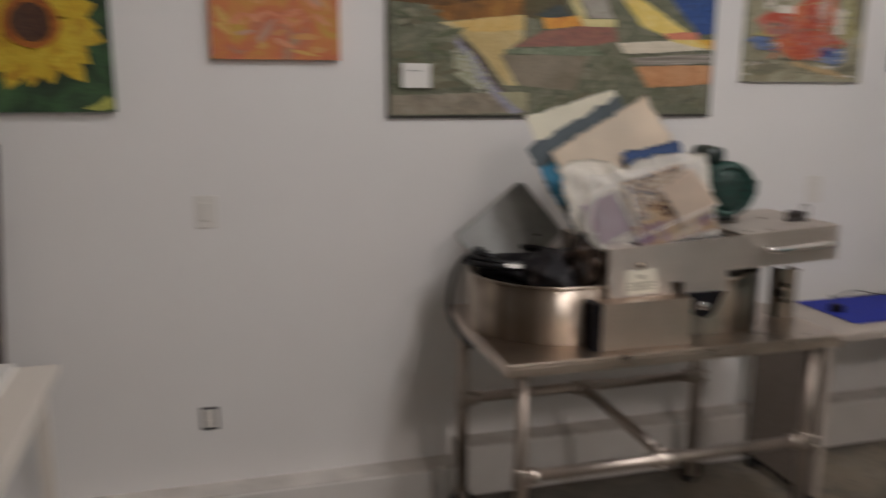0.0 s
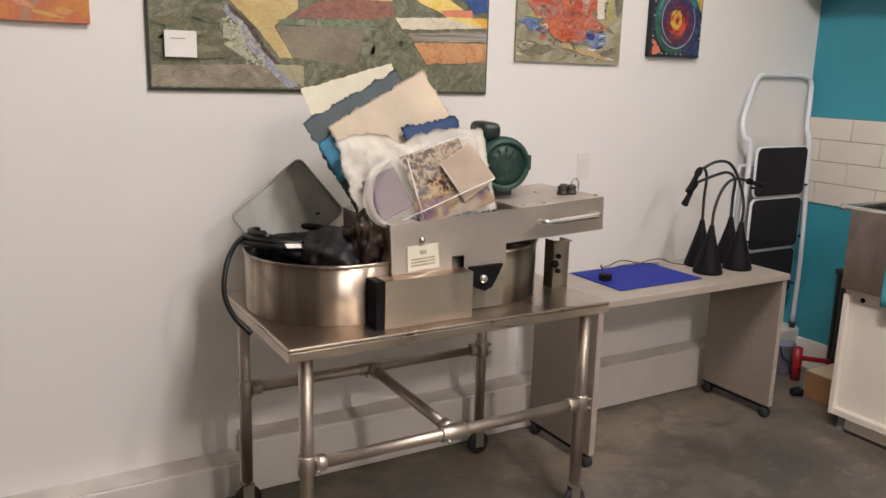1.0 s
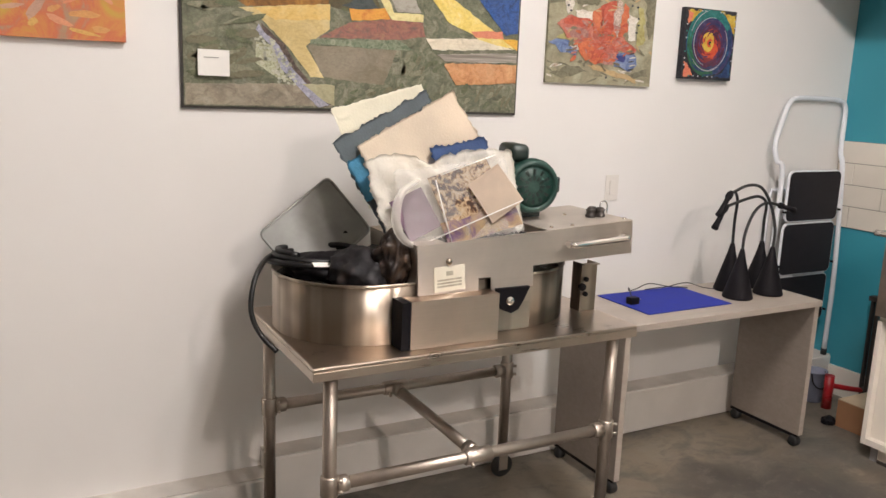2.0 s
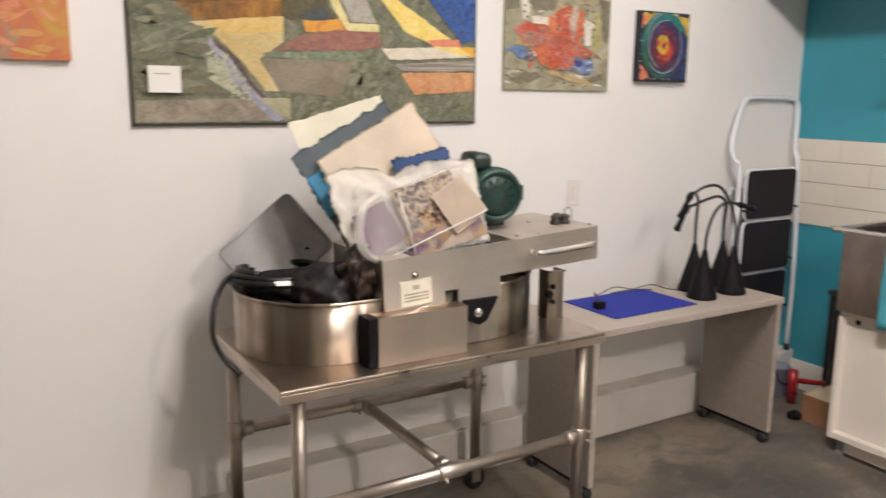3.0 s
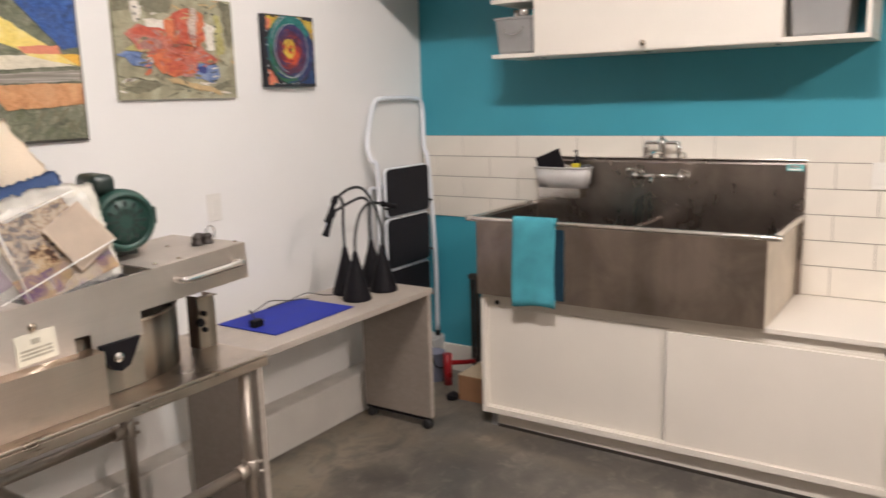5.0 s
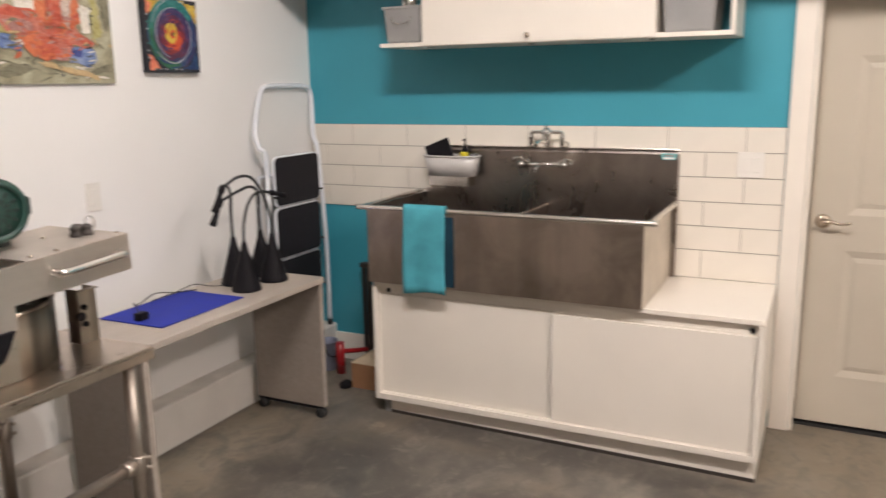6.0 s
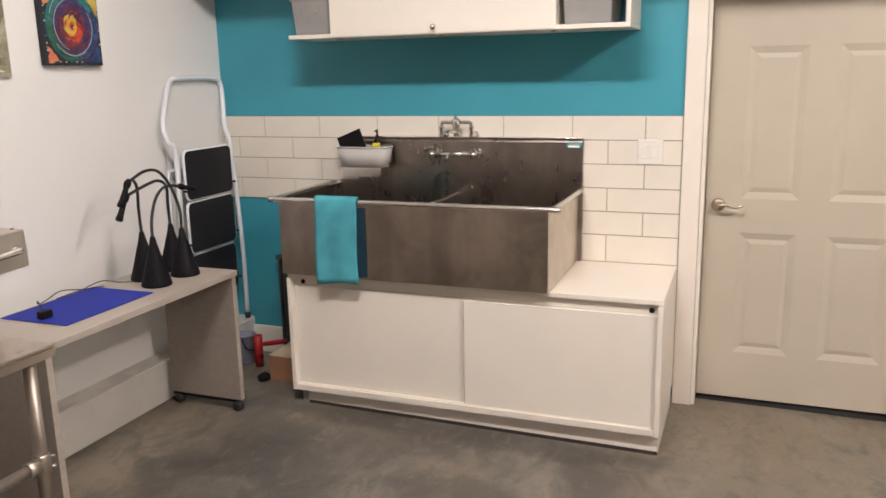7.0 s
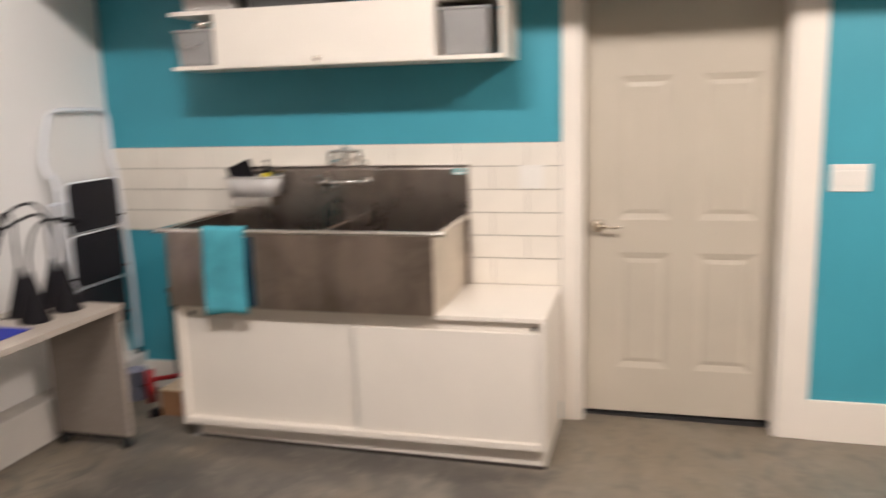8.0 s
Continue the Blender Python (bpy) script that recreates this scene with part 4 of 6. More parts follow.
        part("cloth_piece", on_wall([at(*p) for p in blob(u, v, 0.05 * rnd.uniform(0.5, 1.3), 0.010, 8, 0.16, k + 90, rnd.uniform(-0.6, 0.8))], 0.0004, 0.0153), rnd.choice((moss, moss, tan, lace)), q)
    for u, v in ((0.165, 0.86), (0.16, 0.80), (0.185, 0.75), (0.755, 0.86), (0.81, 0.85), (0.825, 0.73), (0.83, 0.66), (0.815, 0.58), (0.55, 0.08)):
        part("cloth_piece", on_wall([at(*p) for p in blob(u, v, 0.011, 0.013, 8, 0.12, int(u * 99))], 0.0006, 0.0226), dark, q)
    for k in range(5):
        part("cloth_piece", on_wall([at(*p) for p in blob(0.785 + 0.012 * (k % 2), 0.35 - 0.042 * k, 0.03, 0.008, 8, 0.08, k, 0.25)], 0.0006, 0.0226), lace if k % 2 else dark, q)


def wavering(poly, amount, step, seed):
    """The same outline with hand-cut edges, in the outline's own units."""
    out = []
    for k, a in enumerate(poly):
        b = poly[(k + 1) % len(poly)]
        n = max(1, int(math.hypot(b[0] - a[0], b[1] - a[1]) / step))
        for j in range(n):
            u, v = a[0] + (b[0] - a[0]) * j / n, a[1] + (b[1] - a[1]) * j / n
            out.append((u + amount * noise.noise(Vector((u * 14, v * 14, seed))), v + amount * noise.noise(Vector((u * 14, v * 14, seed + 7)))))
    return out


def spiral_canvas():
    x0, x1, z0, z1 = 3.178, 3.506, 1.704, 2.027
    s = thing("spiral_canvas", (x0, YN, z0), "small dark canvas with a rainbow spiral", "painting")
    black = dye("night_paint", (0.004, 0.004, 0.006), (0.010, 0.010, 0.014), (0.02, 0.022, 0.03), 40)
    part("canvas", on_wall(rect(x0, x1, z0, z1), 0.028, 0.002), black, s)
    teal = dye("teal_paint", (0.005, 0.09, 0.085), (0.010, 0.12, 0.11), (0.03, 0.19, 0.175), 30)
    green = dye("green_paint", (0.008, 0.06, 0.03), (0.014, 0.085, 0.04), (0.03, 0.13, 0.07), 30)
    blue = dye("blue_paint", (0.006, 0.02, 0.08), (0.010, 0.03, 0.095), (0.015, 0.075, 0.17), 26)
    violet = dye("violet_paint", (0.03, 0.015, 0.07), (0.035, 0.022, 0.075), (0.09, 0.06, 0.15), 26)
    plum = dye("plum_paint", (0.025, 0.006, 0.02), (0.07, 0.012, 0.04), (0.12, 0.02, 0.05), 22)
    crimson = dye("crimson_paint", (0.14, 0.012, 0.018), (0.17, 0.016, 0.018), (0.26, 0.03, 0.022), 22)
    scarlet = dye("scarlet_paint", (0.32, 0.025, 0.012), (0.44, 0.05, 0.018), (0.48, 0.10, 0.025), 24)
    gold = dye("gold_paint", (0.34, 0.17, 0.015), (0.45, 0.30, 0.03), (0.50, 0.38, 0.07), 24)
    coral = dye("coral_paint", (0.45, 0.08, 0.05), (0.55, 0.17, 0.09), None, 30)
    pale = dye("dot_paint", (0.22, 0.23, 0.26), (0.36, 0.36, 0.38))
    cu, cv = 0.515, 0.52

    def at(u, v):
        return (min(max(x0 + u * (x1 - x0), x0 + 0.004), x1 - 0.004), min(max(z0 + v * (z1 - z0), z0 + 0.004), z1 - 0.004))

    def arc(r0, r1, a0, a1, turn=0.0):
        """A stroke round the centre from angle a0 to a1, tapering and drawing in by turn."""
        n = max(6, int(abs(a1 - a0) / 9))
        out, back = [], []
        for k in range(n + 1):
            t = k / n
            a = radians(a0 + (a1 - a0) * t)
            d = -turn * t
            w = (r1 - r0) / 2 * (0.25 + 0.75 * math.sin(math.pi * min(max(t, 0.04), 0.96)) ** 0.5)
            mid = (r0 + r1) / 2 + d
            out.append((cu + (mid + w) * math.cos(a), cv + (mid + w) * 1.06 * math.sin(a)))
            back.append((cu + (mid - w) * math.cos(a), cv + (mid - w) * 1.06 * math.sin(a)))
        return out + back[::-1]
    level = 0

    def lay(name, poly, m):
        nonlocal level
        part(name, on_wall([at(u, v) for u, v in poly], 0.0006, 0.0303 + 0.00003 * level), m, s)
        level += 1
    for poly, m in (([(0.68, 0.97), (0.98, 0.97), (0.98, 0.66), (0.90, 0.74), (0.80, 0.90)], gold), ([(0.07, 0.96), (0.34, 0.97), (0.20, 0.85), (0.10, 0.80)], gold), ([(0.06, 0.94), (0.16, 0.94), (0.12, 0.80), (0.06, 0.78)], coral), ([(0.05, 0.04), (0.24, 0.04), (0.14, 0.16), (0.06, 0.24)], coral), ([(0.62, 0.04), (0.97, 0.04), (0.97, 0.30), (0.80, 0.12)], blue)):
        lay("paint_corner", wavering(poly, 0.05, 0.035, level), m)
    lay("paint_ring", blob(cu, cv, 0.45, 0.455, 36, 0.02, 1), blue)
    lay("paint_ring", arc(0.33, 0.47, 20, 200), teal)
    lay("paint_ring", arc(0.34, 0.46, 170, 285), green)
    lay("paint_ring", arc(0.35, 0.46, 285, 390), blue)
    lay("paint_ring", blob(cu, cv, 0.345, 0.36, 32, 0.02, 2), violet)
    lay("paint_ring", arc(0.22, 0.34, 200, 350), plum)
    lay("paint_ring", blob(cu, cv - 0.01, 0.25, 0.27, 30, 0.02, 3), plum)
    lay("paint_ring", arc(0.12, 0.25, 150, 400, 0.03), crimson)
    lay("paint_ring", blob(cu + 0.01, cv - 0.05, 0.19, 0.18, 26, 0.04, 4), crimson)
    lay("paint_ring", blob(cu + 0.04, cv - 0.10, 0.14, 0.115, 24, 0.05, 5), scarlet)
    lay("paint_ring", blob(cu - 0.04, cv + 0.02, 0.125, 0.135, 24, 0.06, 6), gold)
    lay("paint_ring", arc(0.03, 0.065, 40, 320, 0.01), scarlet)
    lay("paint_ring", arc(0.0, 0.03, 0, 300), black)
    rnd = random.Random(12)
    tones = [(0.41, (teal, green, blue, violet)), (0.32, (violet, blue, violet, plum)), (0.24, (plum, violet, crimson)), (0.16, (crimson, scarlet, plum))]
    for k in range(120):                               # short strokes that follow the spiral
        r, palette = tones[k % 4]
        a = rnd.uniform(0, 360)
        r += rnd.uniform(-0.04, 0.04)
        if k % 4 == 0:
            palette = (teal, teal, green) if 20 < a < 190 else ((green, blue) if a < 270 and a > 190 else (blue, violet))
        lay("paint_dab", arc(r - 0.010, r + 0.010, a, a + rnd.uniform(16, 40), 0.02), rnd.choice(palette))
    for r, a0, a1 in ((0.345, 80, 250), (0.355, 275, 395), (0.27, 60, 150), (0.44, 100, 160), (0.39, 215, 300), (0.25, 300, 380)):
        lay("paint_line", arc(r - 0.0055, r + 0.0055, a0, a1, 0.03), pale if r > 0.3 else violet)
    for k in range(9):
        for u, v in ((0.14 + k * 0.093, 0.045), (0.035, 0.10 + k * 0.095), (0.965, 0.10 + k * 0.095), (0.24 + k * 0.06, 0.965)):
            if (k * 7 + int(u * 10)) % 4:
                lay("paint_dot", blob(u, v, 0.014, 0.012, 7, 0.12, k), pale if k % 3 else teal)


quilt()
sunflower()
orange_canvas()
dress_quilt()
spiral_canvas()


# ---- steel work table ----
TX0, TX1, TY0, TY1, TZ = 1.103, 2.281, 2.225, 2.91, 0.833
FLOOR_LEG = 0.125


def caster(parent, x, y, material=RUBBER):
    bm = bmesh.new()
    sweep(bm, [(x, y, FLOOR_LEG + 0.02), (x, y, FLOOR_LEG - 0.015)], 0.016, 12)
    box(bm, x - 0.02, x + 0.02, y - 0.017, y - 0.012, 0.035, FLOOR_LEG - 0.01)
    box(bm, x - 0.02, x + 0.02, y + 0.012, y + 0.017, 0.035, FLOOR_LEG - 0.01)
    box(bm, x - 0.022, x + 0.022, y - 0.017, y + 0.017, FLOOR_LEG - 0.018, FLOOR_LEG - 0.012)
    c = part("caster", bm, PIPE, parent)
    bm = bmesh.new()
    lathe(bm, [(0.02, -0.011), (0.046, -0.011), (0.05, -0.006), (0.05, 0.006), (0.046, 0.011), (0.02, 0.011)], (x, y, 0.05), "y", 20)
    part("wheel", bm, material, c, "black rubber wheel")


def work_table():
    t = thing("work_table", ((TX0 + TX1) / 2, (TY0 + TY1) / 2, 0), "stainless steel work table on pipe legs with casters", "work table")
    bm = bmesh.new()
    box(bm, TX0, TX1, TY0, TY1, TZ - 0.012, TZ, bevel=0.004)
    top = part("tabletop", bm, STEEL, t, "brushed steel top with turned-down edges")
    for a in ((TX0, TX1, TY0, TY0 + 0.012), (TX0, TX1, TY1 - 0.012, TY1), (TX0, TX0 + 0.012, TY0 + 0.0125, TY1 - 0.0125), (TX1 - 0.012, TX1, TY0 + 0.0125, TY1 - 0.0125)):
        part("turned_edge", B(*a, TZ - 0.041, TZ - 0.0125, bevel=0.002), STEEL, top)
    legs = {0: (TY0 + 0.06, 1.176, 2.226, 0.437), 1: (TY1 - 0.06, 1.158, 2.163, 0.478)}   # y, x of both legs, height of the rail
    for y, xa, xb, zr in legs.values():
        for x, s in ((xa, 1), (xb, -1)):
            part("leg", S([(x, y, FLOOR_LEG), (x, y, TZ - 0.015)], 0.0215, 16), PIPE, t)
            caster(t, x, y)
            bm = bmesh.new()
            sweep(bm, [(x, y, zr - 0.034), (x, y, zr - 0.03), (x, y, zr + 0.03), (x, y, zr + 0.034)], [0.024, 0.0275, 0.0275, 0.024], 16)
            c = part("pipe_collar", bm, PIPE, t)
            part("set_screw", S([(x + 0.02, y - 0.015, zr - 0.017), (x + 0.034, y - 0.022, zr - 0.017)], 0.006, 8), PIPE, c)
            part("set_screw", S([(x + 0.02, y - 0.015, zr + 0.018), (x + 0.034, y - 0.022, zr + 0.018)], 0.006, 8), PIPE, c)
            sleeve = bmesh.new()
            sweep(sleeve, [(x + 0.02 * s, y, zr), (x + 0.056 * s, y, zr), (x + 0.06 * s, y, zr)], [0.0265, 0.0265, 0.023], 16)
            part("pipe_tee", sleeve, PIPE, t)
            part("flange", S([(x, y, TZ - 0.022), (x, y, TZ - 0.0125)], 0.036, 16), PIPE, t)
        part("crossbar", S([(xa, y, zr), (xb, y, zr)], 0.0195, 14), PIPE, t)
    tees = [(1.690, *legs[0][0::3]), (1.652, *legs[1][0::3])]
    part("crossbar", S(tees, 0.0195, 14), PIPE, t)
    for k, (x, y, z) in enumerate(tees):
        bm = bmesh.new()
        sweep(bm, [(x - 0.05, y, z), (x - 0.046, y, z), (x + 0.046, y, z), (x + 0.05, y, z)], [0.023, 0.0265, 0.0265, 0.023], 16)
        c = part("pipe_tee", bm, PIPE, t)
        d = (Vector(tees[1 - k]) - Vector((x, y, z))).normalized()
        part("tee_branch", S([Vector((x, y, z)) + d * 0.02, Vector((x, y, z)) + d * 0.06], 0.0255, 16), PIPE, c)
        part("set_screw", S([(x - 0.03, y - 0.02, z - 0.012), (x - 0.034, y - 0.036, z - 0.02)], 0.006, 8), PIPE, c)


work_table()


# ---- pulp beater on the table ----
def stadium(x0, x1, y0, y1, n=18):
    r = (y1 - y0) / 2
    cy = (y0 + y1) / 2
    pts = [(x1 - r + r * math.sin(math.pi * k / n), cy - r * math.cos(math.pi * k / n)) for k in range(n + 1)]
    pts += [(x0 + r - r * math.sin(math.pi * k / n), cy + r * math.cos(math.pi * k / n)) for k in range(n + 1)]
    return pts


def tub_wall(bm, outline, z0, z1, thick):
    inner = []
    n = len(outline)
    for k in range(n):
        a, b = Vector(outline[k - 1]), Vector(outline[(k + 1) % n])
        t = (b - a).normalized()
        inner.append((outline[k][0] - t.y * thick, outline[k][1] + t.x * thick))
    vo0 = [bm.verts.new((x, y, z0)) for x, y in outline]
    vo1 = [bm.verts.new((x, y, z1)) for x, y in outline]
    vi1 = [bm.verts.new((x, y, z1)) for x, y in inner]
    vi0 = [bm.verts.new((x, y, z0 + 0.01)) for x, y in inner]
    for k in range(n):
        j = (k + 1) % n
        for p, q in ((vo0, vo1), (vo1, vi1), (vi1, vi0)):
            f = bm.faces.new((p[k], p[j], q[j], q[k]))
            f.smooth = p is not vo1
    bm.faces.new(vi0)
    bm.faces.new(list(reversed(vo0)))


COVER_TURN = pose(1.47, 2.33, 1.06) @ pose(0, 0, 0, 0, -3.0, 0)


def beater():
    b = thing("pulp_beater", (1.6, 2.6, TZ), "stainless steel paper pulp beater with green motor", "pulp beater")
    ux0, ux1, uy0, uy1, uz = 1.115, 2.178, 2.345, 2.905, 1.02
    bm = bmesh.new()
    tub_wall(bm, stadium(ux0, ux1, uy0, uy1), TZ + 0.001, uz, 0.004)
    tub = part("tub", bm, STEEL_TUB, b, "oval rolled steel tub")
    part("rim", S([(x, y, uz) for x, y in stadium(ux0, ux1, uy0, uy1)] + [(*stadium(ux0, ux1, uy0, uy1)[0], uz)], 0.005, 6), STEEL_TUB, tub)
    bm = bmesh.new()
    plate(bm, stadium(ux0 + 0.01, ux1 - 0.01, uy0 + 0.01, uy1 - 0.01), 0.01, pose(0, 0, uz - 0.035))
    part("pulp", bm, WATER, tub, "dark wet pulp inside")

    def cov(name, poly, thick, y, material, parent=b, label=""):
        bmx = bmesh.new()
        plate(bmx, poly, thick, COVER_TURN @ pose(0, y, 0) @ pose(0, 0, 0, 90))
        return part(name, bmx, material, parent, label)
    # stepped front panel of the hinged cover, with its notch
    cover = cov("cover", [(0.0, -0.075), (0.215, -0.095), (0.215, -0.045), (0.262, -0.048), (0.262, -0.098), (0.425, -0.098), (0.425, -0.030), (0.845, -0.035), (0.845, 0.082), (0.0, 0.082)], 0.004, 0.0, STEEL_BOX, b, "stepped steel cover panel")
    part("cover_top", B(0.485, 0.845, 0.0, 0.36, 0.078, 0.083, m=COVER_TURN), STEEL_TOP, cover)
    part("cover_top", B(0.0, 0.10, 0.0, 0.36, 0.078, 0.083, m=COVER_TURN), STEEL_TOP, cover)
    part("cover_side", B(0.841, 0.845, 0.004, 0.36, -0.035, 0.078, m=COVER_TURN), STEEL_BOX, cover)
    part("cover_side", B(0.0, 0.004, 0.004, 0.36, -0.075, 0.078, m=COVER_TURN), STEEL_BOX, cover)
    part("cover_back", B(0.0, 0.845, 0.356, 0.36, -0.075, 0.078, m=COVER_TURN), STEEL_BOX, cover)
    part("roll_housing", B(0.1, 0.484, 0.006, 0.35, -0.03, 0.052, m=COVER_TURN), BLACK, cover, "dark slot of the roll")
    # bar handle
    hp = [COVER_TURN @ Vector(p) for p in arc_pts([(0.565, -0.004, 0.028), (0.568, -0.03, 0.028), (0.60, -0.036, 0.028), (0.70, -0.036, 0.028), (0.77, -0.036, 0.028), (0.80, -0.03, 0.028), (0.802, -0.004, 0.028)], 5)]
    part("bar_handle", S(hp, 0.0115, 12), CHROME, cover, "bright steel bar handle")
    # maker's plate, drawn as bars, and a screw
    pl = part("rating_plate", B(0.055, 0.165, -0.0065, -0.0045, -0.072, 0.008, m=COVER_TURN), PLATE, cover, "cream printed plate")
    for k, z in enumerate((-0.035, -0.045, -0.055)):
        part("text_bar", B(0.066, 0.152, -0.0072, -0.0065, z - 0.003, z + 0.003, m=COVER_TURN), PLATE_INK, pl)
    part("text_bar", B(0.098, 0.122, -0.0072, -0.0065, -0.022, -0.008, m=COVER_TURN), PLATE_INK, pl)
    bm = bmesh.new()
    p = COVER_TURN @ Vector((0.108, -0.004, 0.022))
    lathe(bm, [(0.0, -0.010), (0.008, -0.009), (0.011, -0.004), (0.011, 0.0)], p, "y", 14)
    part("bolt", bm, NICKEL, cover)
    # guard box at the front of the tub
    g = part("guard_box", B(1.425, 1.735, 2.270, 2.274, TZ + 0.001, 0.985), STEEL_GUARD, b, "plain steel guard box")
    part("guard_top", B(1.425, 1.735, 2.2745, 2.335, 0.981, 0.985), STEEL_GUARD, g)
    part("guard_end", B(1.731, 1.735, 2.2745, 2.335, TZ + 0.001, 0.9805), STEEL_GUARD, g)
    part("guard_side", B(1.396, 1.4245, 2.273, 2.42, TZ + 0.001, 0.983), BLACK, b, "black side of the guard")
    # bearing block under the cover
    bm = bmesh.new()
    plate(bm, [(-0.06, 0.03), (-0.05, -0.01), (-0.028, -0.045), (0.0, -0.056), (0.028, -0.045), (0.05, -0.01), (0.07, 0.03)], 0.03, upright(1.81, 2.342, 0.957))
    brg = part("bearing_block", bm, BLACK, b, "black cast bearing block")
    bm = bmesh.new()
    lathe(bm, [(0.0, -0.016), (0.012, -0.015), (0.016, -0.008), (0.016, 0.0)], (1.80, 2.315, 0.945), "y", 16)
    part("shaft_end", bm, CHROME, brg)
    part("apron", B(1.737, 1.90, 2.338, 2.342, TZ + 0.003, 0.93), STEEL_TUB, b)
    # folded leg bracket at the end
    bm = bmesh.new()
    box(bm, 2.195, 2.265, 2.445, 2.449, TZ + 0.001, 1.012)
    box(bm, 2.261, 2.265, 2.449, 2.50, TZ + 0.001, 1.012)
    box(bm, 2.195, 2.199, 2.449, 2.50, TZ + 0.001, 1.012)
    box(bm, 2.195, 2.265, 2.43, 2.445, 1.008, 1.012)
    br = part("end_bracket", bm, STEEL_TUB, b)
    for z in (0.90, 0.955):
        bm = bmesh.new()
        lathe(bm, [(0.0, -0.012), (0.009, -0.011), (0.009, 0.0)], (2.212, 2.443, z), "y", 12)
        part("bolt", bm, BLACK, br)
    bm = bmesh.new()
    lathe(bm, [(0.0, -0.024), (0.013, -0.022), (0.015, -0.012), (0.008, -0.006), (0.008, 0.0)], (2.19, 2.444, 0.93), "y", 16)
    part("lock_knob", bm, BLACK, br)
    # adjusting knobs on the cover's top
    for k, (x, y) in enumerate(((0.752, 0.115), (0.774, 0.135), (0.785, 0.105))):
        p = COVER_TURN @ Vector((x, y, 0.083))
        bm = bmesh.new()
        lathe(bm, [(0.018, 0.0), (0.02, 0.008), (0.016, 0.012), (0.016, 0.022), (0.019, 0.026), (0.012, 0.034), (0.0, 0.035)], p, "z", 16)
        part("adjusting_knob", bm, BROWNPOLE, cover)
    p0 = COVER_TURN @ Vector((0.83, 0.16, 0.083))
    part("wire_clip", S(arc_pts([p0, p0 + Vector((0.0, 0, 0.035)), p0 + Vector((0.018, 0, 0.045)), p0 + Vector((0.032, 0, 0.03)), p0 + Vector((0.032, 0.0, 0.0))], 5), 0.003, 6), CHROME, cover)
    for x, y in ((0.70, 0.20), (0.835, 0.03), (0.60, 0.02), (0.52, 0.03)):
        p = COVER_TURN @ Vector((x, y, 0.083))
        bm = bmesh.new()
        lathe(bm, [(0.007, 0.0), (0.006, 0.004), (0.0, 0.006)], p, "z", 10)
        part("bolt", bm, NICKEL, cover)
    # motor
    mx, mz, my0 = 1.988, 1.292, 2.475
    bm = bmesh.new()
    lathe(bm, [(0.072, 0.011), (0.075, 0.004), (0.080, 0.002), (0.087, 0.005), (0.093, 0.014), (0.097, 0.03), (0.097, 0.05), (0.093, 0.055), (0.093, 0.235), (0.085, 0.255), (0.05, 0.27)], (mx, my0, mz), "y", 36)
    mot = part("motor", bm, GREEN, b, "dark green electric motor")
    bm = bmesh.new()
    lathe(bm, [(0.0, 0.008), (0.030, 0.0085), (0.0725, 0.010), (0.0725, 0.014)], (mx, my0, mz), "y", 28)
    end = part("motor_end_cap", bm, GREEN, mot)
    for k in range(12):
        a = 2 * math.pi * k / 12
        for r0, r1 in ((0.022, 0.038), (0.044, 0.062)):
            bm = bmesh.new()
            plate(bm, [(r0, -0.004), (r1, -0.005), (r1, 0.005), (r0, 0.004)], 0.0015, upright(mx, my0 + 0.0078, mz, 0, 0, math.degrees(a)))
            part("vent_slot", bm, GREEN_DARK, end)
    bm = bmesh.new()
    box(bm, 1.902, 1.976, 2.50, 2.65, 1.374, 1.436, bevel=0.022, seg=4)
    for f in bm.faces:
        f.smooth = True
    part("capacitor_cover", bm, GREEN_DARK, mot)
    part("motor_foot", B(1.95, 2.05, 2.57, 2.70, 1.16, 1.215, bevel=0.004), GREEN_DARK, mot)
    part("terminal_box", B(2.070, 2.092, 2.50, 2.58, 1.270, 1.325, bevel=0.006), GREEN_DARK, mot)
    pivot = Vector((mx, my0, 0)) - b.location
    swing = Matrix.Translation(pivot) @ pose(0, 0, 0, 0, 0, -14) @ Matrix.Translation(-pivot)
    for o in (mot, *mot.children_recursive):
        o.data.transform(swing)


beater()


# ---- things lying on the beater ----
def lid():
    """A frosted lid leaning on the wall behind the tub."""
    bm = bmesh.new()
    w, h, r = 0.324, 0.24, 0.02
    pts = []
    for cx, cy, a0 in ((w - r, h - r, 0), (r, h - r, 90), (r, r, 180), (w - r, r, 270)):
        pts += [(cx + r * math.cos(radians(a0 + a)), cy + r * math.sin(radians(a0 + a))) for a in (0, 30, 60, 90)]
    m = upright(1.252, 2.739, 0.932, 20, 0, 35.6)
    plate(bm, pts, 0.004, m)
    t = thing("plastic_tray", (1.25, 2.78, 1.03), "frosted grey plastic tray leaning behind the tub", "tray")
    part("sheet", bm, FROST, t)
    bm = bmesh.new()
    loop = [m @ Vector((u, v, 0.004)) for u, v in pts]
    sweep(bm, loop + [loop[0]], 0.005, 6)
    part("lip", bm, FROST, t)
    bm = bmesh.new()
    lathe(bm, [(0.008, 0), (0.009, 0.01), (0.0, 0.012)], m @ Vector((0.24, 0.05, 0.004)), "y", 12)
    part("plug", bm, BLACK, t)


lid()


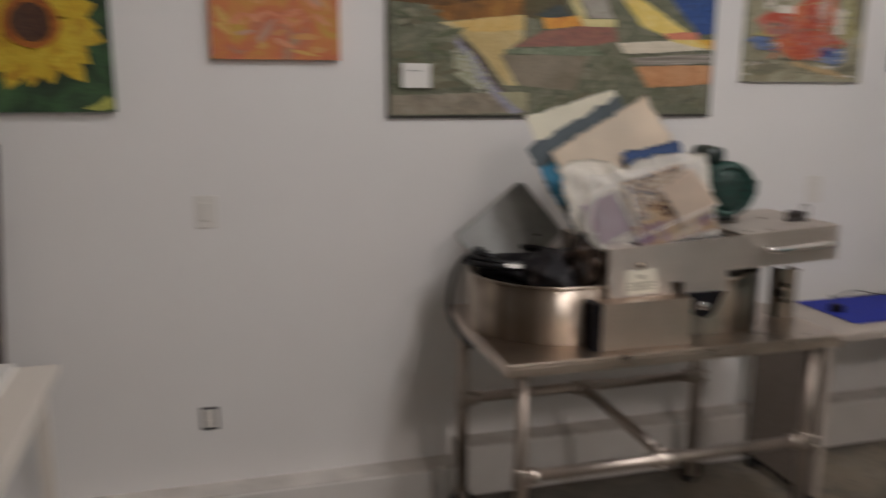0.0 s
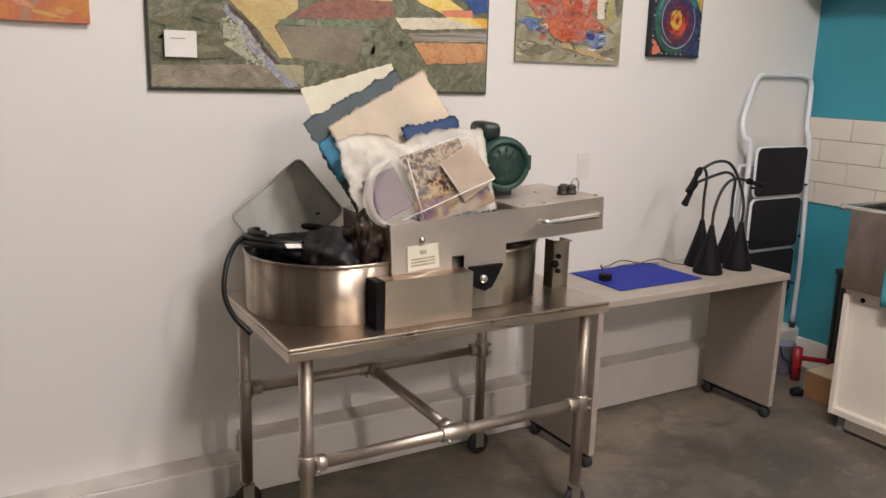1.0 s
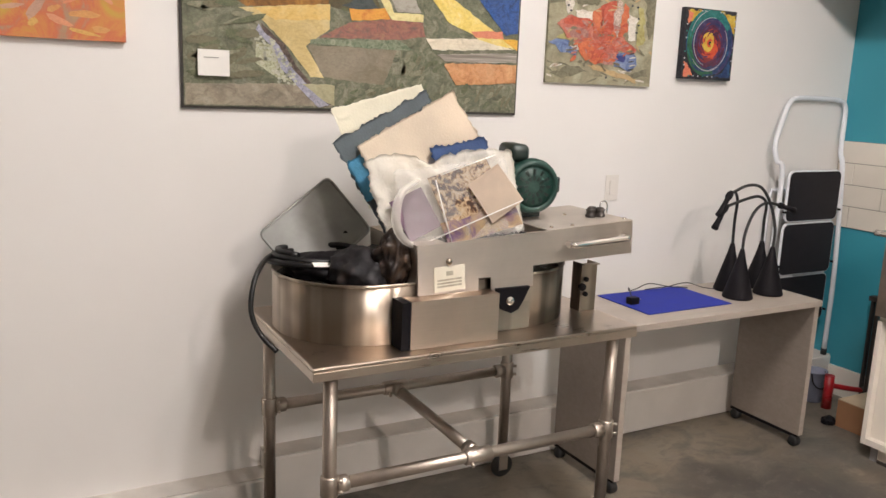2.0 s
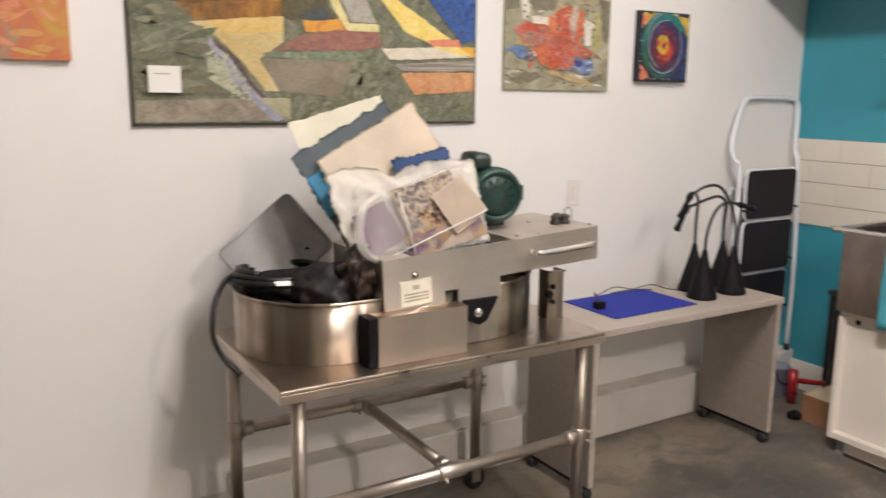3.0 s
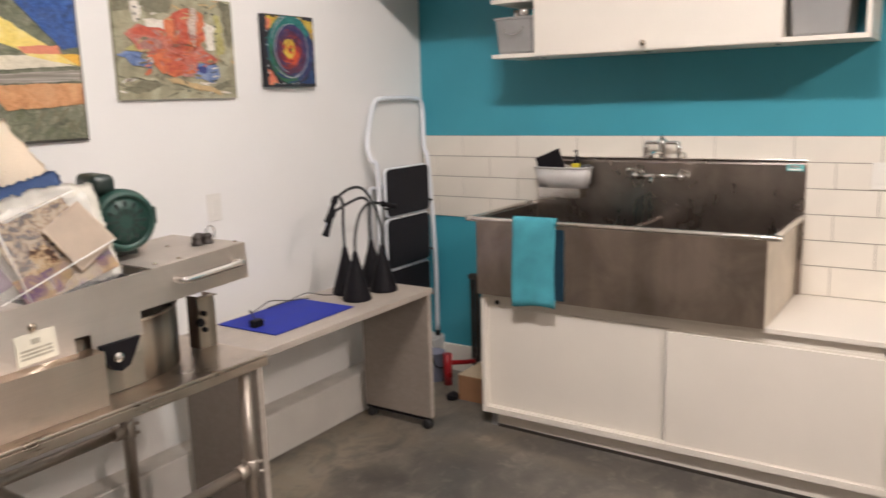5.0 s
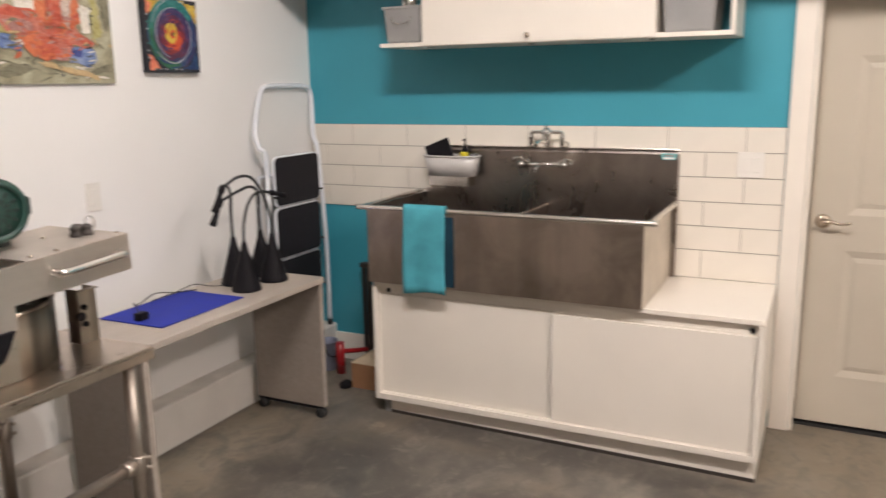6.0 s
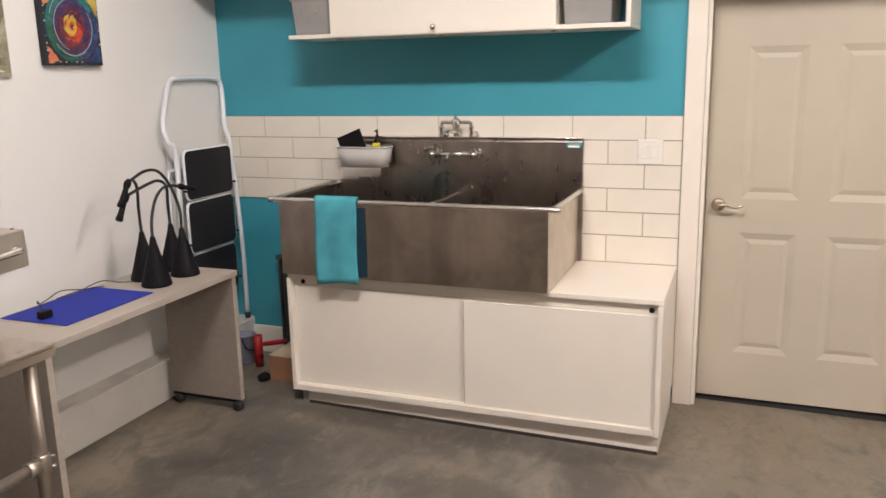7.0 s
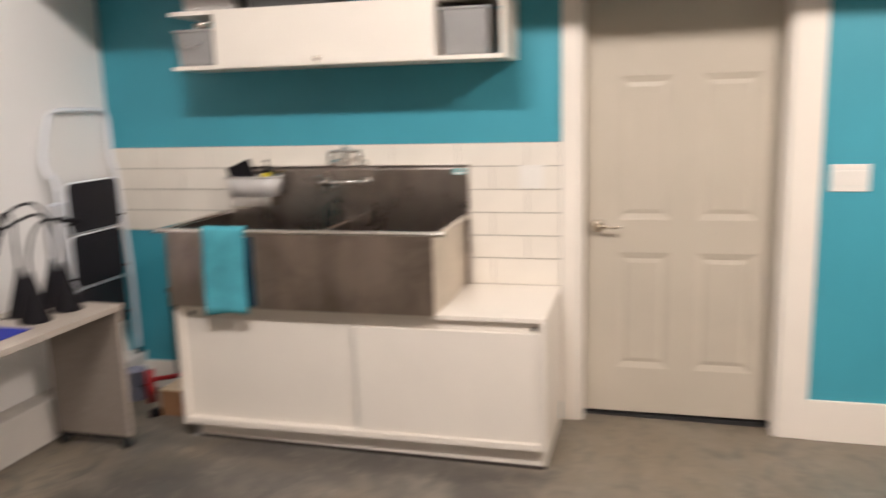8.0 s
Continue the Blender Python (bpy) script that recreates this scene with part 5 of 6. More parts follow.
def sheet(name, at, w, h, tilt, spin, roll, material, label, deckle=0.006, seed=0, thick=0.0022, curl=0.0, crumple=0.0, parent=None, part_name="sheet", shape=None):
    """A sheet of handmade paper with feathered edges; at is its lower left corner; shape pulls its outline about."""
    rnd = random.Random(seed)
    m = upright(*at, tilt, spin, roll)
    nu, nv = max(6, int(w / 0.009)), max(6, int(h / 0.009))
    bm = bmesh.new()
    grid = []
    ph = rnd.uniform(0, 9)
    for j in range(nv + 1):
        row = []
        for i in range(nu + 1):
            u, v = w * i / nu, h * j / nv
            if i in (0, nu):
                u += rnd.uniform(-0.45, 0.45) * deckle + noise.noise(Vector((v * 28, ph, i))) * deckle * 0.9
            if j in (0, nv):
                v += rnd.uniform(-0.45, 0.45) * deckle + noise.noise(Vector((u * 28, ph, j))) * deckle * 0.9
            s = noise.noise(Vector((u * 7 + ph, v * 7, ph))) * 0.010 + crumple * (noise.noise(Vector((u * 17, v * 17 + ph, 3))) + 0.5 * abs(noise.noise(Vector((u * 34, v * 34 + ph, 5))))) + curl * ((2 * i / nu - 1) ** 2 * 0.5 + (j / nv) ** 2)
            if crumple:
                crease = abs(noise.noise(Vector((u * 9 + v * 5, v * 8 - u * 3 + ph, 8)))) + 0.5 * abs(noise.noise(Vector((u * 21 - v * 12, v * 19 + ph, 2))))
                s += crumple * 1.6 * (0.35 - crease)
            if shape:
                du, dv = shape(u / w, v / h)
                u, v = u + du, v + dv
            row.append(bm.verts.new(m @ Vector((u, v, s))))
        grid.append(row)
    for j in range(nv):
        for i in range(nu):
            f = bm.faces.new((grid[j][i], grid[j][i + 1], grid[j + 1][i + 1], grid[j + 1][i]))
            f.smooth = True
    bmesh.ops.solidify(bm, geom=bm.faces[:], thickness=thick)
    if parent is not None:
        return part(part_name, bm, material, parent, label)
    t = thing(name, at, label, "paper sheet", "handmade papers")
    part(part_name, bm, material, t)
    return t


sheet("paper_sheet", (1.412, 2.574, 1.22), 0.35, 0.347, 18, 0, 16.0, CREAM_P, "cream handmade paper sheet with feathered edges", 0.004, 1)
sheet("paper_sheet", (1.398, 2.566, 1.249), 0.25, 0.14, 18, 0, 24.7, AQUA_P, "bright aqua handmade paper peeking from the pile", 0.009, 12)
sheet("paper_sheet", (1.454, 2.534, 1.143), 0.405, 0.342, 18, 0, 26.9, SLATE_P, "slate blue handmade paper with ragged edges", 0.009, 2)
sheet("paper_sheet", (1.485, 2.530, 1.217), 0.425, 0.245, 18, 0, 27.3, PEACH_P, "peach handmade paper sheet on the pile", 0.007, 4)
def torn_white(u, v):
    """The white sheet narrows to its foot and sags along its top edge."""
    u, v = min(1.0, max(0.0, u)), min(1.0, max(0.0, v))
    du = 0.035 * (1 - v) ** 1.3 * (1 - u) ** 1.5 + 0.006 * math.sin(v * 17) * (1 - u) ** 6
    dv = 0.028 * (1 - v) * (1 - u) ** 3 + v ** 3 * (0.014 + 0.010 * math.sin(u * 9.5 + 0.6) - 0.024 * math.exp(-((u - 0.42) / 0.07) ** 2) - 0.03 * (1 - u) ** 9)
    return du, dv


sheet("paper_sheet", (1.668, 2.500, 1.205), 0.225, 0.228, 18, 0, 11.0, BLUE_P, "deep blue handmade paper with ragged edge", 0.011, 3)
sheet("paper_sheet", (1.377, 2.424, 1.131), 0.548, 0.272, 24, 0, 1.9, WHITE_P, "creased white handmade paper in front of the pile", 0.009, 5, curl=0.010, crumple=0.012, shape=torn_white)


def print_bag():
    """A clear bag of small prints, lying against the pile of paper."""
    t = thing("print_bag", (1.70, 2.43, 1.14), "clear plastic bag holding small art prints", "plastic bag")

    def card(at, w, h, roll, material, seed, label=""):
        sheet("", at, w, h, 24, 0, roll, material, label, 0.0, seed, 0.0015, parent=t, part_name="print")
    card((1.476, 2.395, 1.142), 0.130, 0.140, 22, MAUVE_P, 21, "mauve print")
    card((1.613, 2.408, 1.187), 0.246, 0.164, 16.6, SPOTTED, 22, "brown speckled print")
    card((1.772, 2.388, 1.190), 0.15, 0.15, 29, BEIGE_P, 23, "plain beige card")
    card((1.60, 2.375, 1.122), 0.30, 0.080, 12.0, STREAKED, 24, "ochre and mauve print")
    sheet("", (1.475, 2.372, 1.115), 0.425, 0.262, 24, 0, 6, FILM, "", 0.008, 25, 0.0006, crumple=0.006, parent=t, part_name="film")
    swirl = arc_pts([(1.52, 2.448, 1.335), (1.442, 2.420, 1.30), (1.404, 2.388, 1.23), (1.415, 2.370, 1.168), (1.465, 2.360, 1.130), (1.58, 2.360, 1.115)], 6)
    centre = Vector((1.60, 2.405, 1.225))
    n = len(swirl)
    bm = bmesh.new()
    rows = []
    for k, p in enumerate(swirl):
        p = Vector(p)
        inward = (centre - p).normalized() * (0.010 + 0.024 * math.sin(math.pi * min(1.0, (k + 1) / n * 1.05)))
        rows.append([bm.verts.new(p + inward * (s / 5) + Vector((0, -0.011 * math.sin(math.pi * s / 5) + 0.004 * noise.noise(Vector((k * 0.6, s, 2))), 0))) for s in range(6)])
    for a, b in zip(rows, rows[1:]):
        for s in range(5):
            bm.faces.new((a[s], a[s + 1], b[s + 1], b[s])).smooth = True
    bmesh.ops.solidify(bm, geom=bm.faces[:], thickness=0.0006)
    part("film_roll", bm, MILKY, t, "rolled milky edge of the bag")
    for a, b in (((1.50, 2.372, 1.135), (1.888, 2.399, 1.2596)), ((1.60, 2.44, 1.345), (1.81, 2.46, 1.405)), ((1.612, 2.375, 1.135), (1.578, 2.435, 1.33))):
        part("seam", S([a, b], 0.0022, 6), PAPER, t)


print_bag()


def wrap():
    """Crumpled dark wrapping in the tub's end."""
    bm = bmesh.new()
    bmesh.ops.create_icosphere(bm, subdivisions=4, radius=1.0)
    for v in bm.verts:
        n = v.co.normalized()
        k = 1 + 0.20 * noise.noise(n * 2.3) + 0.14 * noise.noise(n * 6.0) + 0.06 * noise.noise(n * 15)
        v.co = Vector((1.372 + n.x * 0.108 * k, 2.515 + n.y * 0.132 * k, 1.032 + n.z * 0.078 * k - 0.02 * max(0.0, -n.y)))
    t = thing("plastic_wrap", (1.41, 2.56, 1.0), "crumpled dark plastic wrap lying in the tub", "plastic wrap")
    for f in bm.faces:
        f.smooth = True
    part("film", bm, MURK, t)
    bm = bmesh.new()
    bmesh.ops.create_icosphere(bm, subdivisions=4, radius=1.0)
    for v in bm.verts:
        n = v.co.normalized()
        k = 1 + 0.22 * noise.noise(n * 1.7) + 0.10 * noise.noise(n * 5.0)
        v.co = Vector((1.30 + n.x * 0.13 * k, 2.67 + n.y * 0.12 * k, 1.02 + n.z * 0.05 * k))
    bm2 = bmesh.new()
    bmesh.ops.create_icosphere(bm2, subdivisions=5, radius=1.0)
    for v in bm2.verts:
        n = v.co.normalized()
        k = 1 + 0.28 * noise.noise(n * 2.1 + Vector((4, 0, 0))) - 0.22 * abs(noise.noise(Vector((n.x * 5.5, n.y * 5.5, n.z * 2.2)))) - 0.06 * abs(noise.noise(n * 9.0))
        v.co = Vector((1.452 + n.x * 0.080 * k, 2.432 + n.y * 0.062 * k, 1.078 + n.z * 0.100 * k))
    for f in bm2.faces:
        f.smooth = True
    part("fold", bm2, BAGGY, t, "brown wrinkled fold of clear film")
    c = thing("black_cloth", (1.30, 2.67, 1.0), "black crumpled cloth lying in the tub", "cloth")
    for f in bm.faces:
        f.smooth = True
    part("cloth", bm, BLACK, c)


wrap()


def cable_coil():
    t = thing("power_cable", (1.25, 2.62, 1.03), "thick black power cable coiled on the tub", "cable")
    pts = []
    for k in range(56):
        a = k * 0.30
        r = 0.155 - 0.0007 * k
        pts.append((1.275 + r * 1.05 * math.cos(a), 2.70 + r * math.sin(a) * 0.95, 1.034 + 0.0007 * k + 0.006 * math.sin(a * 2.1)))
    part("coil", S(pts, 0.0105, 8), CABLE, t)
    part("loose_end", S(arc_pts([(1.24, 2.80, 1.055), (1.13, 2.72, 1.058), (1.06, 2.62, 1.035), (1.028, 2.58, 0.98), (1.02, 2.56, 0.91), (1.045, 2.54, 0.845), (1.085, 2.51, 0.797)], 8), 0.0085, 8), CABLE, t)
    bm = bmesh.new()
    plate(bm, rect(-0.032, 0.032, -0.011, 0.011), 0.001, pose(1.245, 2.555, 1.052) @ pose(0, 0, 0, 28, 6, 8))
    part("tag", bm, PAPER, t, "small white paper tag")
    bm = bmesh.new()
    sweep(bm, [(1.36, 2.50, 1.06), (1.43, 2.46, 1.05)], [0.02, 0.016], 12)
    part("plug", bm, BLACK, t)


cable_coil()


# ---- desk by the wall ----
KX0, KX1, KY0, KY1, KZ = 2.49, 3.64, 2.50, 2.955, 0.726


def desk():
    d = thing("desk", ((KX0 + KX1) / 2, (KY0 + KY1) / 2, 0), "narrow grey laminate desk on small casters", "desk")
    part("desktop", B(KX0 - 0.005, KX1 + 0.005, KY0, KY1, KZ - 0.028, KZ, bevel=0.002), BOARD, d)
    for x in (KX0, KX1 - 0.028):
        p = part("side_panel", B(x, x + 0.028, KY0 + 0.012, KY1 - 0.03, 0.062, KZ - 0.0285, bevel=0.0015), BOARD_SIDE, d, "laminate side with its shade put into the colour")
        part("edge_band", B(x + 0.0005, x + 0.0275, KY0 + 0.0095, KY0 + 0.0118, 0.063, KZ - 0.029), BOARD, p, "front edge in the undarkened laminate")
        part("foot_rail", B(x + 0.004, x + 0.024, KY0 + 0.03, KY1 - 0.03, 0.045, 0.0615), BLACK, p)
        for y in (KY0 + 0.04, KY1 - 0.06):
            bm = bmesh.new()
            lathe(bm, [(0.008, -0.017), (0.023, -0.017), (0.0255, -0.012), (0.0255, 0.012), (0.023, 0.017), (0.008, 0.017)], (x + 0.014, y, 0.0255), "x", 18)
            part("caster", bm, RUBBER, p)
    part("back_rail", B(KX0 + 0.0285, KX1 - 0.0285, KY1 - 0.03, KY1 - 0.012, KZ - 0.11, KZ - 0.0285), BOARD, d)


desk()

felt = thing("felt_mat", (2.93, 2.77, KZ), "cobalt blue felt mat lying on the desk", "mat")
bm = bmesh.new()
box(bm, -0.245, 0.245, -0.165, 0.165, 0.001, 0.005, bevel=0.0015, m=pose(2.93, 2.77, KZ, 0, 0, 0.6))
part("sheet", bm, BLUE_MAT, felt)


def cord(pts, label="thin black lamp cord trailing on the desk"):
    t = thing("lamp_cord", pts[0], label, "cord", "lamp cords")
    part("wire", S(arc_pts(pts, 8), 0.0025, 6), RUBBER, t)


cord([(3.20, 2.90, KZ + 0.003), (3.10, 2.93, KZ + 0.012), (3.00, 2.945, KZ + 0.03), (2.92, 2.94, KZ + 0.014), (2.84, 2.90, KZ + 0.02), (2.80, 2.86, KZ + 0.045), (2.77, 2.80, KZ + 0.012), (2.74, 2.76, KZ + 0.01)])
cord([(3.34, 2.80, KZ + 0.003), (3.26, 2.86, KZ + 0.01), (3.22, 2.93, KZ + 0.02), (3.12, 2.95, KZ + 0.004), (3.04, 2.92, KZ + 0.014), (2.96, 2.93, KZ + 0.008)])
plug = thing("power_adapter", (2.735, 2.755, KZ + 0.005), "small black plug lying on the blue mat", "power adapter")
part("body", B(2.71, 2.76, 2.74, 2.775, KZ + 0.0055, KZ + 0.036, bevel=0.005), BLACK, plug)
for dy in (-0.006, 0.006):
    part("prong", B(2.76, 2.776, 2.757 + dy - 0.001, 2.757 + dy + 0.001, KZ + 0.018, KZ + 0.024), CHROME, plug)


def goose_lamp(base, neck, head_dir, label):
    x, y = base
    t = thing("gooseneck_lamp", (x, y, KZ), label, "desk lamp", "gooseneck lamps")
    bm = bmesh.new()
    lathe(bm, [(0.066, 0.0), (0.068, 0.006), (0.065, 0.016), (0.049, 0.075), (0.032, 0.135), (0.018, 0.185), (0.012, 0.215), (0.009, 0.225)], (x, y, KZ + 0.001), "z", 28)
    part("base", bm, BLACK, t)
    pts = arc_pts([(x, y, KZ + 0.215)] + neck, 9)
    part("gooseneck", S(pts, 0.0068, 8), RUBBER, t)
    e = Vector(neck[-1])
    d = Vector(head_dir).normalized()
    bm = bmesh.new()
    sweep(bm, [e - d * 0.014, e, e + d * 0.018, e + d * 0.03, e + d * 0.085, e + d * 0.112, e + d * 0.116], [0.008, 0.015, 0.015, 0.0105, 0.013, 0.0165, 0.014], 18)
    part("head", bm, BLACK, t)
    return t


LAMP_LABEL = "black gooseneck desk lamp with a cone base"
goose_lamp((3.37, 2.81), [(3.355, 2.80, 1.06), (3.325, 2.77, 1.16), (3.275, 2.745, 1.205), (3.235, 2.735, 1.20)], (-0.55, -0.05, -0.82), LAMP_LABEL)
goose_lamp((3.495, 2.685), [(3.50, 2.69, 1.04), (3.475, 2.71, 1.15), (3.42, 2.725, 1.225), (3.34, 2.735, 1.235), (3.238, 2.74, 1.198)], (-0.55, -0.05, -0.82), LAMP_LABEL)
goose_lamp((3.295, 2.685), [(3.30, 2.685, 1.02), (3.35, 2.70, 1.10), (3.42, 2.715, 1.145), (3.50, 2.73, 1.15), (3.58, 2.74, 1.135)], (0.95, 0.05, -0.25), LAMP_LABEL)
goose_lamp((3.57, 2.81), [(3.555, 2.80, 1.05), (3.52, 2.77, 1.14), (3.44, 2.745, 1.18), (3.35, 2.735, 1.175), (3.215, 2.735, 1.142)], (-0.55, -0.05, -0.82), LAMP_LABEL)


# ---- folded step ladder in the corner ----
def ladder():
    lz = CURB_Z + 0.006
    t = thing("step_ladder", (4.1, 3.03, lz), "folded white step ladder with black treads", "step ladder")
    # front frame: two stiles and a hoop
    xl0 = 3.83
    f = [(xl0 + 0.02, 2.990, lz + 0.02), (xl0 + 0.025, 2.983, 0.7), (3.868, 2.980, 1.24), (3.845, 3.005, 1.32), (3.85, 3.03, 1.40), (3.915, 3.05, 1.54), (3.96, 3.06, 1.61), (4.02, 3.064, 1.635), (4.20, 3.066, 1.638), (4.36, 3.064, 1.632), (4.405, 3.06, 1.597), (4.40, 3.05, 1.51), (4.36, 3.02, 1.36), (4.347, 2.985, 1.25), (4.384, 2.979, 0.7), (4.402, 2.990, lz + 0.02)]
    part("frame", S(arc_pts(f, 6), 0.0135, 10), LADDER, t, "white enamelled tube frame")
    for x in (xl0 + 0.02, 4.402):
        part("foot_cap", S([(x, 2.990, lz), (x, 2.990, lz + 0.035)], 0.0165, 12), RUBBER, t)
    # back frame
    bf = [(3.875, 3.055, lz + 0.02), (3.875, 3.05, 1.1), (3.885, 3.05, 1.16), (4.29, 3.05, 1.16), (4.305, 3.05, 1.1), (4.32, 3.055, lz + 0.02)]
    part("frame", S(bf, 0.010, 8), LADDER, t)
    part("stay", S([(3.88, 3.05, 0.43), (4.33, 3.05, 0.43)], 0.008, 8), LADDER, t)
    for z0, z1, dx, y in ((1.005, 1.262, 0.0, 2.985), (0.715, 0.985, 0.010, 2.995), (0.44, 0.695, 0.018, 3.008)):
        xa, xb = 3.918 + dx, 4.318 + dx
        r = 0.03
        pts = []
        for cx, cz, a0 in ((xb - r, z1 - r, 0), (xa + r, z1 - r, 90), (xa + r, z0 + r, 180), (xb - r, z0 + r, 270)):
            pts += [(cx + r * math.cos(radians(a0 + a)), cz + r * math.sin(radians(a0 + a))) for a in (0, 30, 60, 90)]
        bm = bmesh.new()
        m = Matrix(((1, 0, 0, 0), (0, 0, -1, y), (0, 1, 0, 0), (0, 0, 0, 1)))
        plate(bm, pts, 0.018, m)
        s = part("step", bm, TREAD, t, "black ribbed tread")
        loop = [m @ Vector((u, v, 0.009)) for u, v in pts]
        part("step_frame", S(loop + [loop[0]], 0.0085, 8), LADDER, s)
        for x in (xa - 0.012, xb + 0.012):
            part("rivet", S([(x, y - 0.03, z0 + 0.05), (x, y - 0.005, z0 + 0.05)], 0.006, 8), BLACK, s)


ladder()


# ---- clutter in the corner ----
bx = thing("cardboard_box", (4.15, 2.48, 0), "brown cardboard carton with folded flaps", "cardboard box")
bm = bmesh.new()
box(bm, 4.034, 4.26, 2.34, 2.617, 0.0, 0.14, bevel=0.003)
part("carton", bm, CARD, bx)
for y0, y1, z in ((2.34, 2.475, 0.1415), (2.48, 2.617, 0.141)):
    part("flap", B(4.036, 4.258, y0, y1, z, z + 0.004), CARD_TOP, bx, "paler folded flap")
st = thing("metal_stand", (4.30, 2.76, 0), "red metal stand with a dark upright post", "stand")
part("leg", S([(4.205, 2.795, 0.0), (4.205, 2.795, 0.185)], 0.025, 14), RED, st, "red enamelled leg")
part("cross_arm", S(arc_pts([(4.205, 2.795, 0.13), (4.26, 2.77, 0.12), (4.32, 2.74, 0.11), (4.385, 2.72, 0.10)], 4), 0.014, 10), RED, st)
part("leg", S([(4.385, 2.72, 0.0), (4.385, 2.72, 0.12)], 0.016, 12), BROWNPOLE, st)
part("post", B(4.368, 4.402, 2.685, 2.705, 0.10, 0.60, bevel=0.004), BROWNPOLE, st, "dark brown upright post")
part("post", B(4.372, 4.398, 2.722, 2.736, 0.10, 0.60, bevel=0.003), BROWNPOLE, st, "dark brown upright post")
part("cap", B(4.362, 4.408, 2.675, 2.745, 0.598, 0.625, bevel=0.004), BROWNPOLE, st)
sh = thing("black_bag", (4.02, 2.65, 0), "small black crumpled bag on the floor", "bag")
bm = bmesh.new()
bmesh.ops.create_icosphere(bm, subdivisions=3, radius=1.0)
for v in bm.verts:
    k = 1 + 0.3 * noise.noise(v.co * 2.0) + 0.12 * noise.noise(v.co * 6)
    v.co = Vector((4.02 + v.co.x * 0.035 * k, 2.645 + v.co.y * 0.035 * k, max(0.0, 0.018 + v.co.z * 0.024 * k)))
part("cloth", bm, BLACK, sh)
tb = thing("plastic_tub", (4.235, 2.905, 0), "blue-grey translucent plastic tub standing by the curb", "tub")
bm = bmesh.new()
lathe(bm, [(0.048, 0.0), (0.052, 0.004), (0.060, 0.165), (0.063, 0.168), (0.063, 0.176), (0.058, 0.176), (0.050, 0.01), (0.0, 0.009)], (4.235, 2.905, 0.0), "z", 24)
part("tub_wall", bm, BLUEGREY, tb)
part("tub_handle", S(arc_pts([(4.178, 2.885, 0.165), (4.170, 2.862, 0.12), (4.19, 2.845, 0.095), (4.225, 2.838, 0.09), (4.262, 2.843, 0.10), (4.285, 2.862, 0.13), (4.288, 2.885, 0.165)], 4), 0.004, 6), BLACK, tb, "black wire handle")
pc = thing("pipe_cap", (4.13, CURB_Y, 0.11), "small dark round pipe cap in the curb", "pipe cap")
bm = bmesh.new()
lathe(bm, [(0.0, -0.012), (0.018, -0.011), (0.022, -0.004), (0.022, 0.0)], (4.13, CURB_Y, 0.11), "y", 18)
part("cap", bm, BROWNPOLE, pc)


# ---- low cabinet with sliding doors ----
CX0, CY0, CY1, CZ = 3.785, 0.508, 2.315, 0.690


